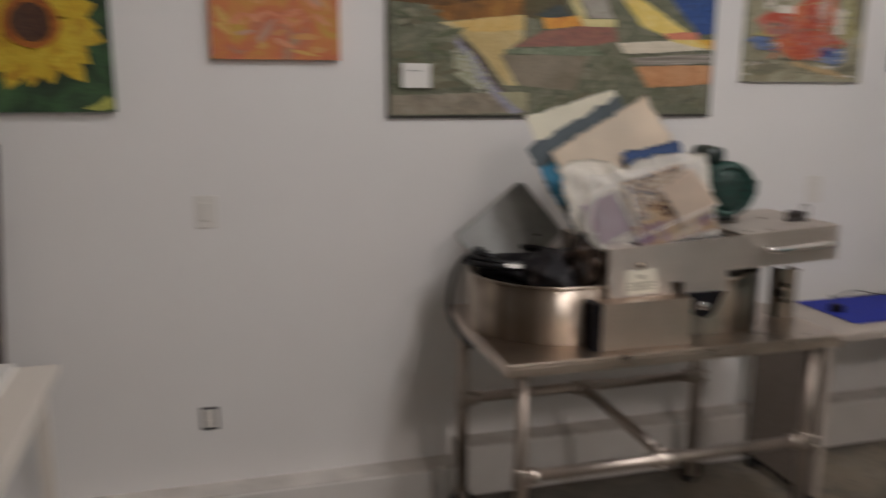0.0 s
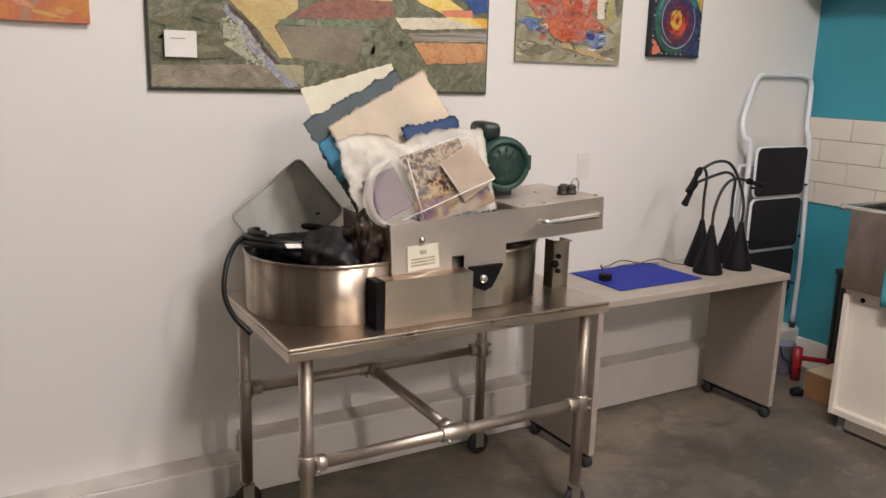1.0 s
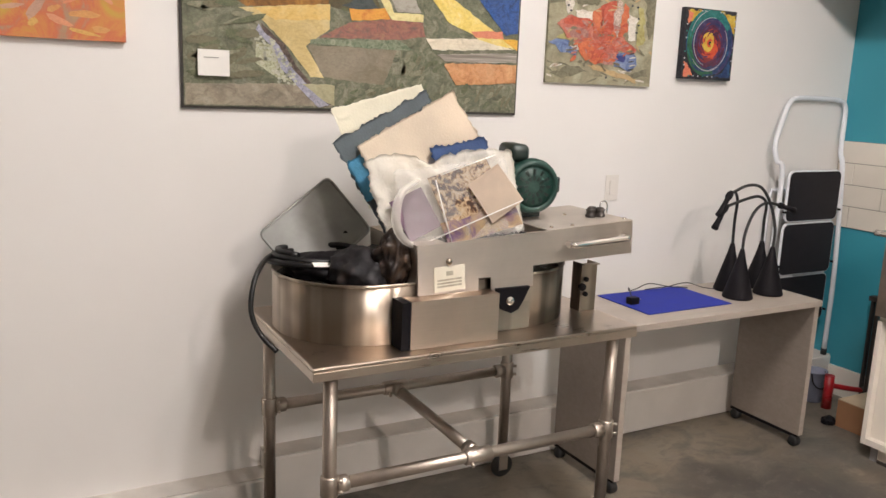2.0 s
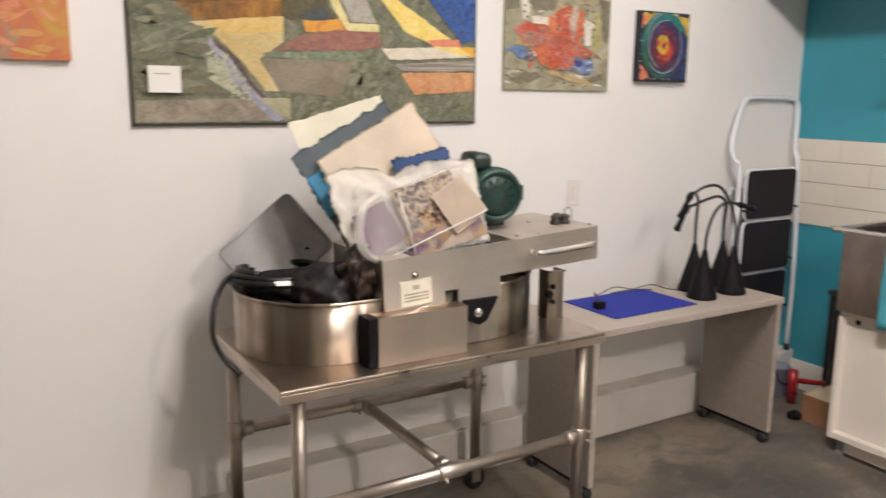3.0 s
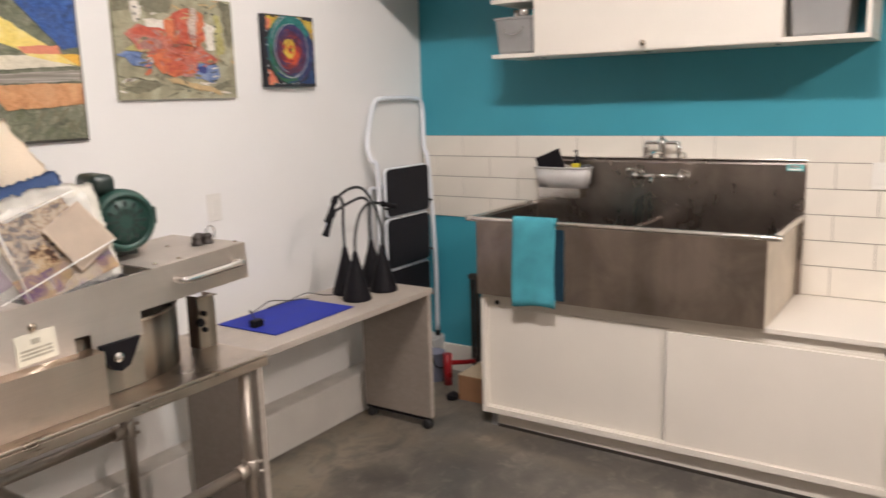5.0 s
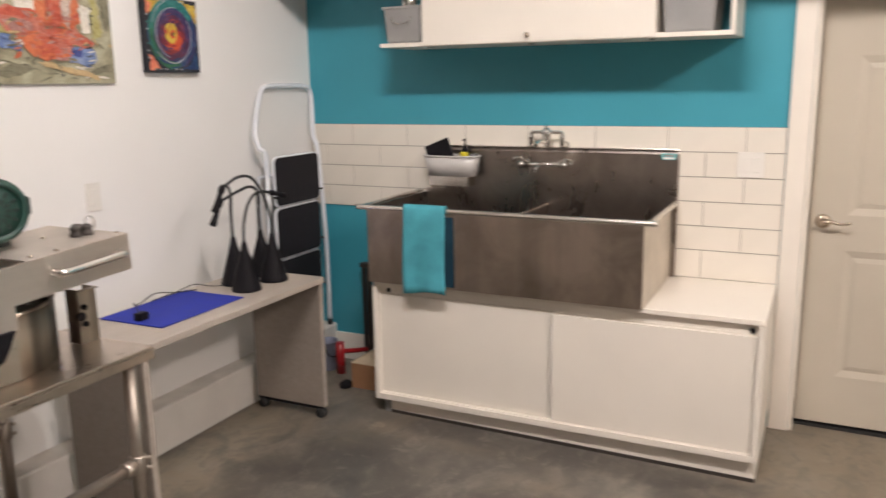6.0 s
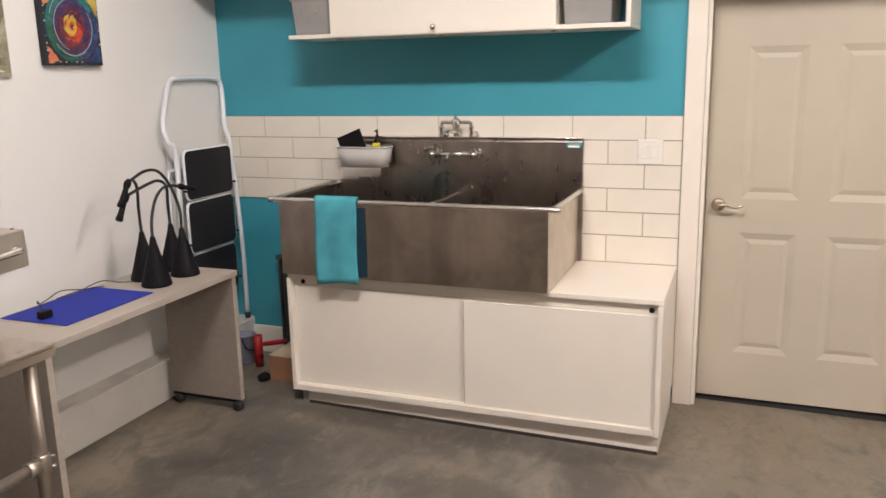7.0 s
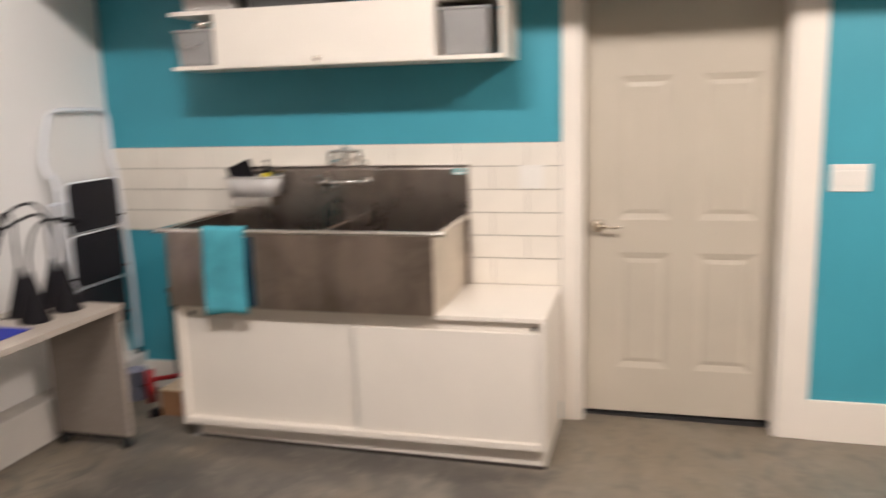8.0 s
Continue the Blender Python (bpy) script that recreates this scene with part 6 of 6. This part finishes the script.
def low_cabinet():
    c = thing("low_cabinet", ((CX0 + XE) / 2, (CY0 + CY1) / 2, 0), "long low white cabinet with two sliding doors", "cabinet")
    part("top", B(CX0 + 0.012, XE - 0.001, CY0, CY1, CZ - 0.022, CZ, bevel=0.002), LAM, c)
    zb = 0.080
    part("side", B(CX0, XE - 0.001, CY0, CY0 + 0.022, zb, CZ - 0.0225, bevel=0.0015), LAM, c)
    part("side", B(CX0, XE - 0.001, CY1 - 0.022, CY1, zb, CZ - 0.0225, bevel=0.0015), LAM, c)
    part("bottom", B(CX0 + 0.003, XE - 0.001, CY0 + 0.0225, CY1 - 0.0225, zb, zb + 0.030, bevel=0.0015), LAM, c)
    part("back", B(XE - 0.02, XE - 0.0012, CY0 + 0.0225, CY1 - 0.0225, zb + 0.035, CZ - 0.023), LAM, c)
    part("plinth", to_floor(B(CX0 + 0.042, CX0 + 0.060, CY0 + 0.006, CY1 - 0.066, 0.016, zb - 0.0005)), LAM, c)
    part("plinth", to_floor(B(CX0 + 0.061, XE - 0.001, CY0 + 0.006, CY0 + 0.022, 0.0, zb - 0.0005)), LAM, c)
    # dark line at the plinth's foot, made as a thin brown strip
    part("plinth_seal", to_floor(B(CX0 + 0.038, CX0 + 0.058, CY0 + 0.008, CY1 - 0.068, 0.0, 0.0155)), BROWNPOLE, c, "dark brown strip along the floor")
    part("foot", B(CX0 + 0.042, CX0 + 0.082, CY1 - 0.06, CY1 - 0.03, 0.0, zb - 0.0005), GREY_BIN, c)
    part("top_rail", B(CX0 + 0.034, CX0 + 0.056, CY0 + 0.0225, CY1 - 0.0225, CZ - 0.062, CZ - 0.0225), LAM, c, "recessed rail")
    ym = 1.392
    part("rail_lip", B(CX0 + 0.034, CX0 + 0.050, CY0 + 0.0225, ym - 0.022, CZ - 0.085, CZ - 0.0625), LAM, c)
    for y0, y1, x, top in ((ym - 0.02, CY1 - 0.0235, CX0 + 0.033, CZ - 0.0635), (CY0 + 0.0235, ym + 0.004, CX0 + 0.017, CZ - 0.072)):
        part("sliding_door", B(x, x + 0.014, y0, y1, zb + 0.0335, top, bevel=0.0012), LAM, c, "plain white sliding door")
    part("door_edge", B(CX0 + 0.0165, CX0 + 0.0315, ym + 0.0045, ym + 0.0065, zb + 0.035, CZ - 0.074), PALE_BIN, c, "grey edging where the doors overlap")
    part("floor_track", B(CX0 + 0.014, CX0 + 0.060, CY0 + 0.024, CY1 - 0.024, zb + 0.0305, zb + 0.033), LAM, c)
    for y, drop in ((CY1 - 0.074, 0.046), (CY0 + 0.05, 0.051)):
        bm = bmesh.new()
        lathe(bm, [(0.0, -0.004), (0.011, -0.004), (0.012, 0.0), (0.012, 0.004)], (CX0 + 0.0335, y, CZ - drop), "x", 16)
        part("finger_hole", bm, BLACK, c, "black round cap")


low_cabinet()


# ---- steel sink on the cabinet ----
SF = 3.763      # front face of the basin
SX0, SX1, SY0, SY1, SZ0, SZ1 = 3.794, XE - 0.014, 0.995, 2.318, CZ + 0.003, 1.058


def sink():
    s = thing("utility_sink", ((SX0 + SX1) / 2, (SY0 + SY1) / 2, SZ0), "deep double stainless steel utility sink with backsplash", "sink")
    t = 0.004
    xb = SX1 - 0.0225
    ym = 1.63
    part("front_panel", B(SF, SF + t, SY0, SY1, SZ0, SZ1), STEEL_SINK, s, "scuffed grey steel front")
    part("end_panel", B(SF + t, xb, SY0, SY0 + t, SZ0, SZ1), STEEL_END, s, "paler brushed steel end")
    part("end_panel", B(SF + t, xb, SY1 - t, SY1, SZ0, SZ1), STEEL_BASIN, s)
    part("basin_floor", B(SF + t, xb, SY0 + t, SY1 - t, SZ0, SZ0 + t), STEEL_BASIN, s)
    part("divider", B(SF + t, xb, ym - 0.012, ym + 0.012, SZ0 + t, SZ1 - 0.035, bevel=0.008), STEEL_BASIN, s)
    part("basin_lining", B(SF + t + 0.0005, SF + t + 0.003, SY0 + t + 0.003, SY1 - t - 0.0005, SZ0 + t + 0.0005, SZ1 - 0.004), STEEL_BASIN, s)
    part("basin_lining", B(SF + t + 0.0035, xb - 0.0005, SY0 + t + 0.0005, SY0 + t + 0.003, SZ0 + t + 0.0005, SZ1 - 0.004), STEEL_BASIN, s)
    part("divider_edge", S([(SX0 + 0.02, ym, SZ1 - 0.033), (xb - 0.01, ym, SZ1 - 0.033)], 0.005, 8), RIM, s, "bright worn edge")
    part("back_wall", B(xb, xb + 0.004, SY1 - 0.11, SY1, SZ0, SZ1 + 0.02), STEEL_BASIN, s)
    # rolled rim round three sides
    r = 0.0135
    pts = arc_pts([(SX1 - 0.03, SY0 - 0.016, SZ1), (SX0 + 0.06, SY0 - 0.016, SZ1), (SF + 0.020, SY0 - 0.012, SZ1), (SF + 0.012, SY0 + 0.06, SZ1), (SF + 0.012, SY1 - 0.06, SZ1), (SF + 0.020, SY1 + 0.030, SZ1), (SX0 + 0.06, SY1 + 0.034, SZ1), (SX1 - 0.03, SY1 + 0.034, SZ1)], 6)
    part("rim", S(pts, r, 12), RIM, s, "bright rolled rim")
    bm = bmesh.new()
    plate(bm, [(SX1 - 0.022, SZ0), (SX1 - 0.022, 1.288), (SX1 - 0.012, 1.306), (SX1, 1.306), (SX1, SZ0)], SY1 - 0.11 - (SY0 - 0.02), Matrix(((1, 0, 0, 0), (0, 0, 1, SY0 - 0.02), (0, 1, 0, 0), (0, 0, 0, 1))))
    part("backsplash", bm, STEEL_BASIN, s, "tall steel backsplash")
    part("splash_lip", B(SX1 - 0.028, SX1, SY0 - 0.022, SY1 - 0.11, 1.3065, 1.313, bevel=0.002), RIM, s)
    lab = part("maker_label", B(SX1 - 0.0245, SX1 - 0.0225, 0.985, 1.055, 1.262, 1.292), mat("aqua_label", (0.10, 0.42, 0.44), 0.4, var=0.05, relief=0), s)
    part("label_bar", B(SX1 - 0.0252, SX1 - 0.0245, 0.992, 1.048, 1.265, 1.274), PAPER, lab)
    part("label_bar", B(SX1 - 0.0252, SX1 - 0.0245, 0.996, 1.044, 1.278, 1.288), INK, lab)
    for y in (1.31, 1.99):
        bm = bmesh.new()
        lathe(bm, [(0.0, 0.001), (0.03, 0.001), (0.045, 0.004), (0.045, 0.006)], (4.1, y, SZ0 + 0.004), "z", 20)
        part("drain", bm, CHROME, s)


sink()


def faucet(y, z, half, x_wall, drop, label, parent_name):
    """A wall-mounted two-handle mixing faucet."""
    f = thing(parent_name, (x_wall, y, z), label, "faucet", "sink faucets")
    x1 = x_wall - 0.055
    bm = bmesh.new()
    sweep(bm, [(x1, y - half, z), (x1, y + half, z)], 0.012, 12)
    part("bridge", bm, CHROME, f)
    for s in (-half, half):
        bm = bmesh.new()
        lathe(bm, [(0.028, 0.0), (0.026, -0.006), (0.014, -0.012), (0.013, -0.055), (0.018, -0.06), (0.018, -0.075), (0.0, -0.08)], (x_wall, y + s, z), "x", 16)
        v = part("valve_body", bm, CHROME, f)
        part("lever_handle", S(arc_pts([(x1, y + s, z + 0.014), (x1 - 0.005, y + s, z + 0.03), (x1 - 0.03, y + s * 1.1, z + 0.036), (x1 - 0.055, y + s * 1.2, z + 0.034)], 4), [0.009] * 5 + [0.006] * 8, 8), CHROME, v)
    pts = [(x1, y, z), (x1 - 0.02, y, z + 0.004), (x1 - 0.06, y, z + 0.002), (x1 - 0.10, y, z - 0.006), (x1 - 0.115, y, z - 0.02), (x1 - 0.117, y, z - 0.018 - drop)]
    part("spout", S(arc_pts(pts, 5), 0.0095, 10), CHROME, f)


def bridge_faucet(y, z, half, x_wall):
    """A bridge mixer with two elbows and a lever on top."""
    f = thing("wall_faucet", (x_wall, y, z), "chrome bridge mixer faucet on the tiles", "faucet", "sink faucets")
    x1 = x_wall - 0.06
    part("bridge", S([(x1, y - half, z - 0.07), (x1, y - half, z + 0.001), (x1, y - half + 0.004, z + 0.008), (x1, y - half + 0.012, z + 0.010), (x1, y, z + 0.010), (x1, y + half - 0.012, z + 0.010), (x1, y + half - 0.004, z + 0.008), (x1, y + half, z + 0.001), (x1, y + half, z - 0.07)], 0.0085, 10), CHROME, f)
    for s in (-half, half):
        bm = bmesh.new()
        lathe(bm, [(0.022, 0.0), (0.020, -0.006), (0.011, -0.012), (0.011, -0.05), (0.013, -0.06), (0.0, -0.072)], (x_wall, y + s, z - 0.058), "x", 16)
        part("valve_body", bm, CHROME, f)
        part("elbow_nut", S([(x1, y + s, z - 0.022), (x1, y + s, z - 0.006)], 0.0125, 6), CHROME, f)
    bm = bmesh.new()
    lathe(bm, [(0.014, -0.06), (0.016, -0.03), (0.022, 0.0), (0.022, 0.02), (0.014, 0.03), (0.0, 0.034)], (x1, y, z), "z", 18)
    part("cartridge", bm, CHROME, f)
    part("lever_handle", S(arc_pts([(x1, y, z + 0.03), (x1 - 0.01, y, z + 0.042), (x1 - 0.04, y - 0.012, z + 0.044), (x1 - 0.07, y - 0.02, z + 0.04)], 4), [0.009] * 6 + [0.006] * 7, 8), CHROME, f)
    part("spout", S(arc_pts([(x1, y, z - 0.04), (x1 - 0.05, y, z - 0.035), (x1 - 0.12, y, z - 0.03), (x1 - 0.16, y, z - 0.045)], 4), 0.010, 10), CHROME, f)


bridge_faucet(1.622, 1.378, 0.082, XE - 0.009)
faucet(1.632, 1.228, 0.112, SX1 - 0.022, 0.0, "low chrome two-handle faucet on the backsplash", "wall_faucet")


def towel():
    t = thing("hand_towel", (SX0 - 0.03, 2.03, SZ1), "turquoise towel hanging over the sink's rim", "towel")
    y0, y1 = 1.902, 2.118
    bm = bmesh.new()
    prof = [(SX0 + 0.014, 0.90), (SX0 + 0.013, 0.98), (SX0 + 0.008, 1.055), (SX0 - 0.006, 1.083), (SX0 - 0.030, 1.085), (SX0 - 0.046, 1.062), (SX0 - 0.044, 1.0), (SX0 - 0.044, 0.93), (SX0 - 0.043, 0.86), (SX0 - 0.044, 0.79), (SX0 - 0.046, 0.72), (SX0 - 0.052, 0.70), (SX0 - 0.054, 0.668)]
    n = 16
    grid = []
    for i, (x, z) in enumerate(prof):
        row = []
        for k in range(n + 1):
            u = k / n
            w = 0.005 * math.sin(u * 9 + i * 0.15) * min(1, max(0, i - 5) / 4)
            row.append(bm.verts.new((x + w, y0 + (y1 - y0) * u + 0.004 * math.sin(i * 0.9), z + (0.008 * math.sin(u * 5) if i == len(prof) - 1 else 0))))
        grid.append(row)
    for a, b in zip(grid, grid[1:]):
        for k in range(n):
            f = bm.faces.new((a[k], a[k + 1], b[k + 1], b[k]))
            f.smooth = True
    bmesh.ops.recalc_face_normals(bm, faces=bm.faces)
    bmesh.ops.solidify(bm, geom=bm.faces[:], thickness=0.006)
    part("cloth", bm, TOWEL, t)
    # thin dark strip lying flat on the basin front beside the towel
    part("fold", B(SF - 0.0075, SF - 0.001, y0 - 0.044, y0 + 0.01, 0.705, 1.035, bevel=0.002), TOWEL_DARK, t, "dark strip along the towel's side")


towel()


def caddy():
    """An open bin with cleaning things on the sink's back corner."""
    c = thing("cleaning_caddy", (4.36, 2.10, 1.17), "pale grey plastic caddy on the sink's back corner", "caddy")
    x0, x1, y0, y1, z0, z1 = 4.265, 4.405, 1.972, 2.282, 1.158, 1.262
    n, wall = 40, []
    for k in range(n):
        a = 2 * math.pi * k / n
        ca, sa = math.cos(a), math.sin(a)
        wall.append((math.copysign(abs(ca) ** 0.72, ca), math.copysign(abs(sa) ** 0.72, sa)))
    bm = bmesh.new()
    rings = []
    for grow, z in ((0.86, z0), (1.0, z1), (0.965, z1), (0.83, z0 + 0.005)):
        rings.append([bm.verts.new(((x0 + x1) / 2 + u * grow * (x1 - x0) / 2, (y0 + y1) / 2 + v * grow * (y1 - y0) / 2, z)) for u, v in wall])
    for p, q in zip(rings, rings[1:]):
        for k in range(n):
            f = bm.faces.new((p[k], p[(k + 1) % n], q[(k + 1) % n], q[k]))
            f.smooth = True
    bm.faces.new(rings[0])
    bm.faces.new(rings[-1])
    part("bin", bm, PALE_BIN, c)
    loop = [((x0 + x1) / 2 + u * (x1 - x0) / 2, (y0 + y1) / 2 + v * (y1 - y0) / 2, z1) for u, v in wall]
    part("rim", S(loop + [loop[0]], 0.005, 6), PALE_BIN, c)
    part("bracket", B(x0 + 0.06, x1 + 0.002, y0 + 0.06, y1 - 0.02, SZ1 + 0.045, z0 - 0.001), RIM, c, "steel ledge under the bin")
    bm = bmesh.new()
    plate(bm, rect(0, 0.14, 0, 0.15), 0.012, pose(4.325, 2.230, 1.166) @ pose(0, 0, 0, 0, 0, -90) @ pose(0, 0, 0, 84) @ pose(0, 0, 0, 0, 0, 22))
    b = thing("scouring_pad", (4.33, 2.2, 1.22), "flat black brush block standing in the caddy", "brush")
    part("block", bm, BLACK, b)
    sp = thing("sponge", (4.33, 2.06, 1.22), "yellow sponge standing in the caddy", "sponge")
    part("foam", B(4.315, 4.345, 2.035, 2.075, 1.166, 1.283, bevel=0.006), YELLOW, sp)
    bo = thing("pump_bottle", (4.38, 2.08, 1.17), "small black pump bottle in the caddy", "bottle")
    bm = bmesh.new()
    lathe(bm, [(0.022, 0.0), (0.024, 0.01), (0.024, 0.11), (0.010, 0.135), (0.009, 0.15), (0.005, 0.152), (0.005, 0.178), (0.0, 0.18)], (4.385, 2.075, 1.17), "z", 16)
    part("bottle_body", bm, BLACK, bo)
    part("nozzle", S([(4.385, 2.075, 1.345), (4.355, 2.075, 1.342)], 0.004, 8), BLACK, bo)
    bd = thing("cleaning_cloth", (4.36, 2.0, 1.17), "dark folded cloth in the caddy", "cloth")
    part("cloth", B(4.31, 4.40, 1.992, 2.03, 1.17, 1.275, bevel=0.012), DARK_BIN, bd)


caddy()


# ---- wall shelf cabinet over the sink ----
WX, WY0, WY1, WZ0, WZ1 = 4.10, 0.72, 2.41, 1.816, 2.085


def shelf_bin(x0, x1, y0, y1, z0, z1, material, label, handle=False):
    t = thing("storage_bin", ((x0 + x1) / 2, (y0 + y1) / 2, z0), label, "storage bin", "shelf bins")
    bm = bmesh.new()
    box(bm, x0, x1, y0, y1, z0, z1, bevel=0.012)
    cy, cx = (y0 + y1) / 2, (x0 + x1) / 2
    for v in bm.verts:
        k = 0.90 + 0.10 * (v.co.z - z0) / (z1 - z0)
        v.co.y, v.co.x = cy + (v.co.y - cy) * k, cx + (v.co.x - cx) * k
    part("body", bm, material, t)
    part("rim", B(x0 - 0.004, x1 + 0.004, y0 - 0.004, y1 + 0.004, z1 - 0.012, z1 + 0.002, bevel=0.003), material, t)
    if handle:
        part("wire_handle", S(arc_pts([(x0 + 0.002, cy - 0.05, z0 + 0.125), (x0 - 0.010, cy - 0.045, z0 + 0.105), (x0 - 0.014, cy - 0.02, z0 + 0.092), (x0 - 0.014, cy + 0.02, z0 + 0.092), (x0 - 0.010, cy + 0.045, z0 + 0.105), (x0 + 0.002, cy + 0.05, z0 + 0.125)], 4), 0.0025, 6), CHROME, t)
    return t


def wall_cabinet():
    c = thing("wall_cabinet", (XE, (WY0 + WY1) / 2, WZ0), "long white wall cabinet with flap door and open ends", "wall cabinet")
    part("bottom_board", B(WX, XE - 0.001, WY0, WY1, WZ0, WZ0 + 0.02, bevel=0.0015), LAM, c)
    part("top_board", B(WX, XE - 0.001, WY0, WY1, WZ1 - 0.006, WZ1 + 0.014, bevel=0.0015), LAM, c)
    part("end_board", B(WX, XE - 0.001, WY0, WY0 + 0.02, WZ0 + 0.0205, WZ1 - 0.0065, bevel=0.0015), LAM, c)
    for y in (1.045, 2.15):
        part("upright", B(WX + 0.018, XE - 0.001, y, y + 0.018, WZ0 + 0.0205, WZ1 - 0.0065), LAM, c)
    d = part("flap_door", B(WX - 0.004, WX + 0.014, 1.045, 2.172, WZ0 + 0.004, WZ1 + 0.012, bevel=0.0015), LAM, c, "cream white flap door")
    bm = bmesh.new()
    lathe(bm, [(0.0, -0.028), (0.010, -0.026), (0.014, -0.018), (0.010, -0.008), (0.006, 0.0)], (WX - 0.004, 1.625, WZ0 + 0.032), "x", 16)
    part("knob", bm, NICKEL, d, "small round metal knob")
    for y in (1.06, 1.62, 2.15):
        part("bracket", B(WX + 0.05, WX + 0.10, y, y + 0.02, WZ0 - 0.006, WZ0 - 0.0005), CHROME, c)


wall_cabinet()
shelf_bin(WX + 0.01, XE - 0.03, 2.185, 2.395, WZ0 + 0.021, WZ0 + 0.195, GREY_BIN, "grey plastic bin with a wire handle on the open shelf end", True)
shelf_bin(WX + 0.03, XE - 0.03, 0.80, 1.03, WZ0 + 0.021, WZ0 + 0.235, GREY_BIN, "tall grey plastic bin on the open shelf end")
shelf_bin(WX + 0.02, XE - 0.04, 2.06, 2.36, WZ1 + 0.015, WZ1 + 0.20, PALE_BIN, "pale grey bin on top of the wall cabinet")
shelf_bin(WX + 0.02, XE - 0.04, 1.55, 2.02, WZ1 + 0.015, WZ1 + 0.20, DARK_BIN, "charcoal bin on top of the wall cabinet")
for gx in (WX + 0.05, WX + 0.12):
    g = thing("metal_jar", (gx, 2.28, WZ0 + 0.2), "small bright metal jar in the grey bin", "jar")
    bm = bmesh.new()
    lathe(bm, [(0.02, 0.0), (0.022, 0.005), (0.022, 0.035), (0.018, 0.04), (0.0, 0.041)], (gx, 2.25 + gx - 4.15, WZ0 + 0.198), "z", 14)
    part("jar_body", bm, CHROME, g)


# ---- white table at the west end ----
wt = thing("white_table", (-0.7, 2.45, 0), "white topped table with papers on it", "table")
part("tabletop", B(-1.25, -0.215, 2.0, 2.83, 0.722, 0.75, bevel=0.003), LAM, wt)
for lx in (-1.2, -0.27):
    for ly in (2.05, 2.78):
        part("leg", B(lx - 0.02, lx + 0.02, ly - 0.02, ly + 0.02, 0.0, 0.7215, bevel=0.002), LAM, wt)
part("apron", B(-0.262, -0.244, 2.075, 2.755, 0.64, 0.7215), LAM, wt)
part("apron", B(-1.18, -0.29, 2.76, 2.778, 0.64, 0.7215), LAM, wt)
pp = thing("paper_stack", (-0.42, 2.70, 0.75), "stack of white paper on the table", "paper stack")
part("sheets", B(-0.62, -0.335, 2.55, 2.80, 0.7505, 0.775), PAPER, pp)
bd = thing("dark_board", (-0.60, 2.92, 0.75), "dark brown board leaning on the wall", "board")
bm = bmesh.new()
plate(bm, rect(-0.42, 0.15, 0, 0.72), 0.02, upright(-0.52, 2.82, 0.751, 16))
part("panel", bm, dye("umber_board", (0.02, 0.014, 0.012), (0.05, 0.035, 0.03), (0.09, 0.06, 0.035), 6), bd)

# ---- wall tiles, pieces of the east wall ----
ROW_H, TILE_W, GAP = 0.1178, 0.354, 0.0034
TOP_Z = 1.418
Y_END = D0 + 0.090


def tile_mesh(w, h):
    bm = bmesh.new()
    box(bm, -0.006, 0.0, -w / 2, w / 2, -h / 2, h / 2, bevel=0.0012, seg=1)
    me = bpy.data.meshes.new("tile")
    bmesh.ops.recalc_face_normals(bm, faces=bm.faces)
    bm.to_mesh(me)
    bm.free()
    me.materials.append(TILE)
    return me


TILE_MESHES = {}
for row in range(6):
    z1 = TOP_Z - row * ROW_H
    z0 = z1 - ROW_H if row < 5 else CZ + 0.001
    y_top = YN if row < 4 else 1.20
    off = 0.68 if row % 2 == 0 else 0.68 - TILE_W / 2
    joints = [Y_END] + [y for y in (off + k * TILE_W for k in range(-2, 9)) if Y_END + 0.02 < y < y_top - 0.02] + [y_top]
    for a, b in zip(joints, joints[1:]):
        w, h = round(b - a - GAP, 3), round(z1 - z0 - GAP, 4)
        me = TILE_MESHES.setdefault((w, h), None) or tile_mesh(w, h)
        TILE_MESHES[(w, h)] = me
        ob = new("tile", me)
        ob.parent = wall_east
        ob.location = Vector((XE - 0.003, (a + b) / 2, (z0 + z1) / 2)) - wall_east.location
bm = bmesh.new()
box(bm, XE - 0.0045, XE, Y_END, YN, TOP_Z - 4 * ROW_H, TOP_Z)
box(bm, XE - 0.0045, XE, Y_END, 1.20, CZ, TOP_Z - 4 * ROW_H)
part("grout", bm, GROUT, wall_east, "taupe grout lines")
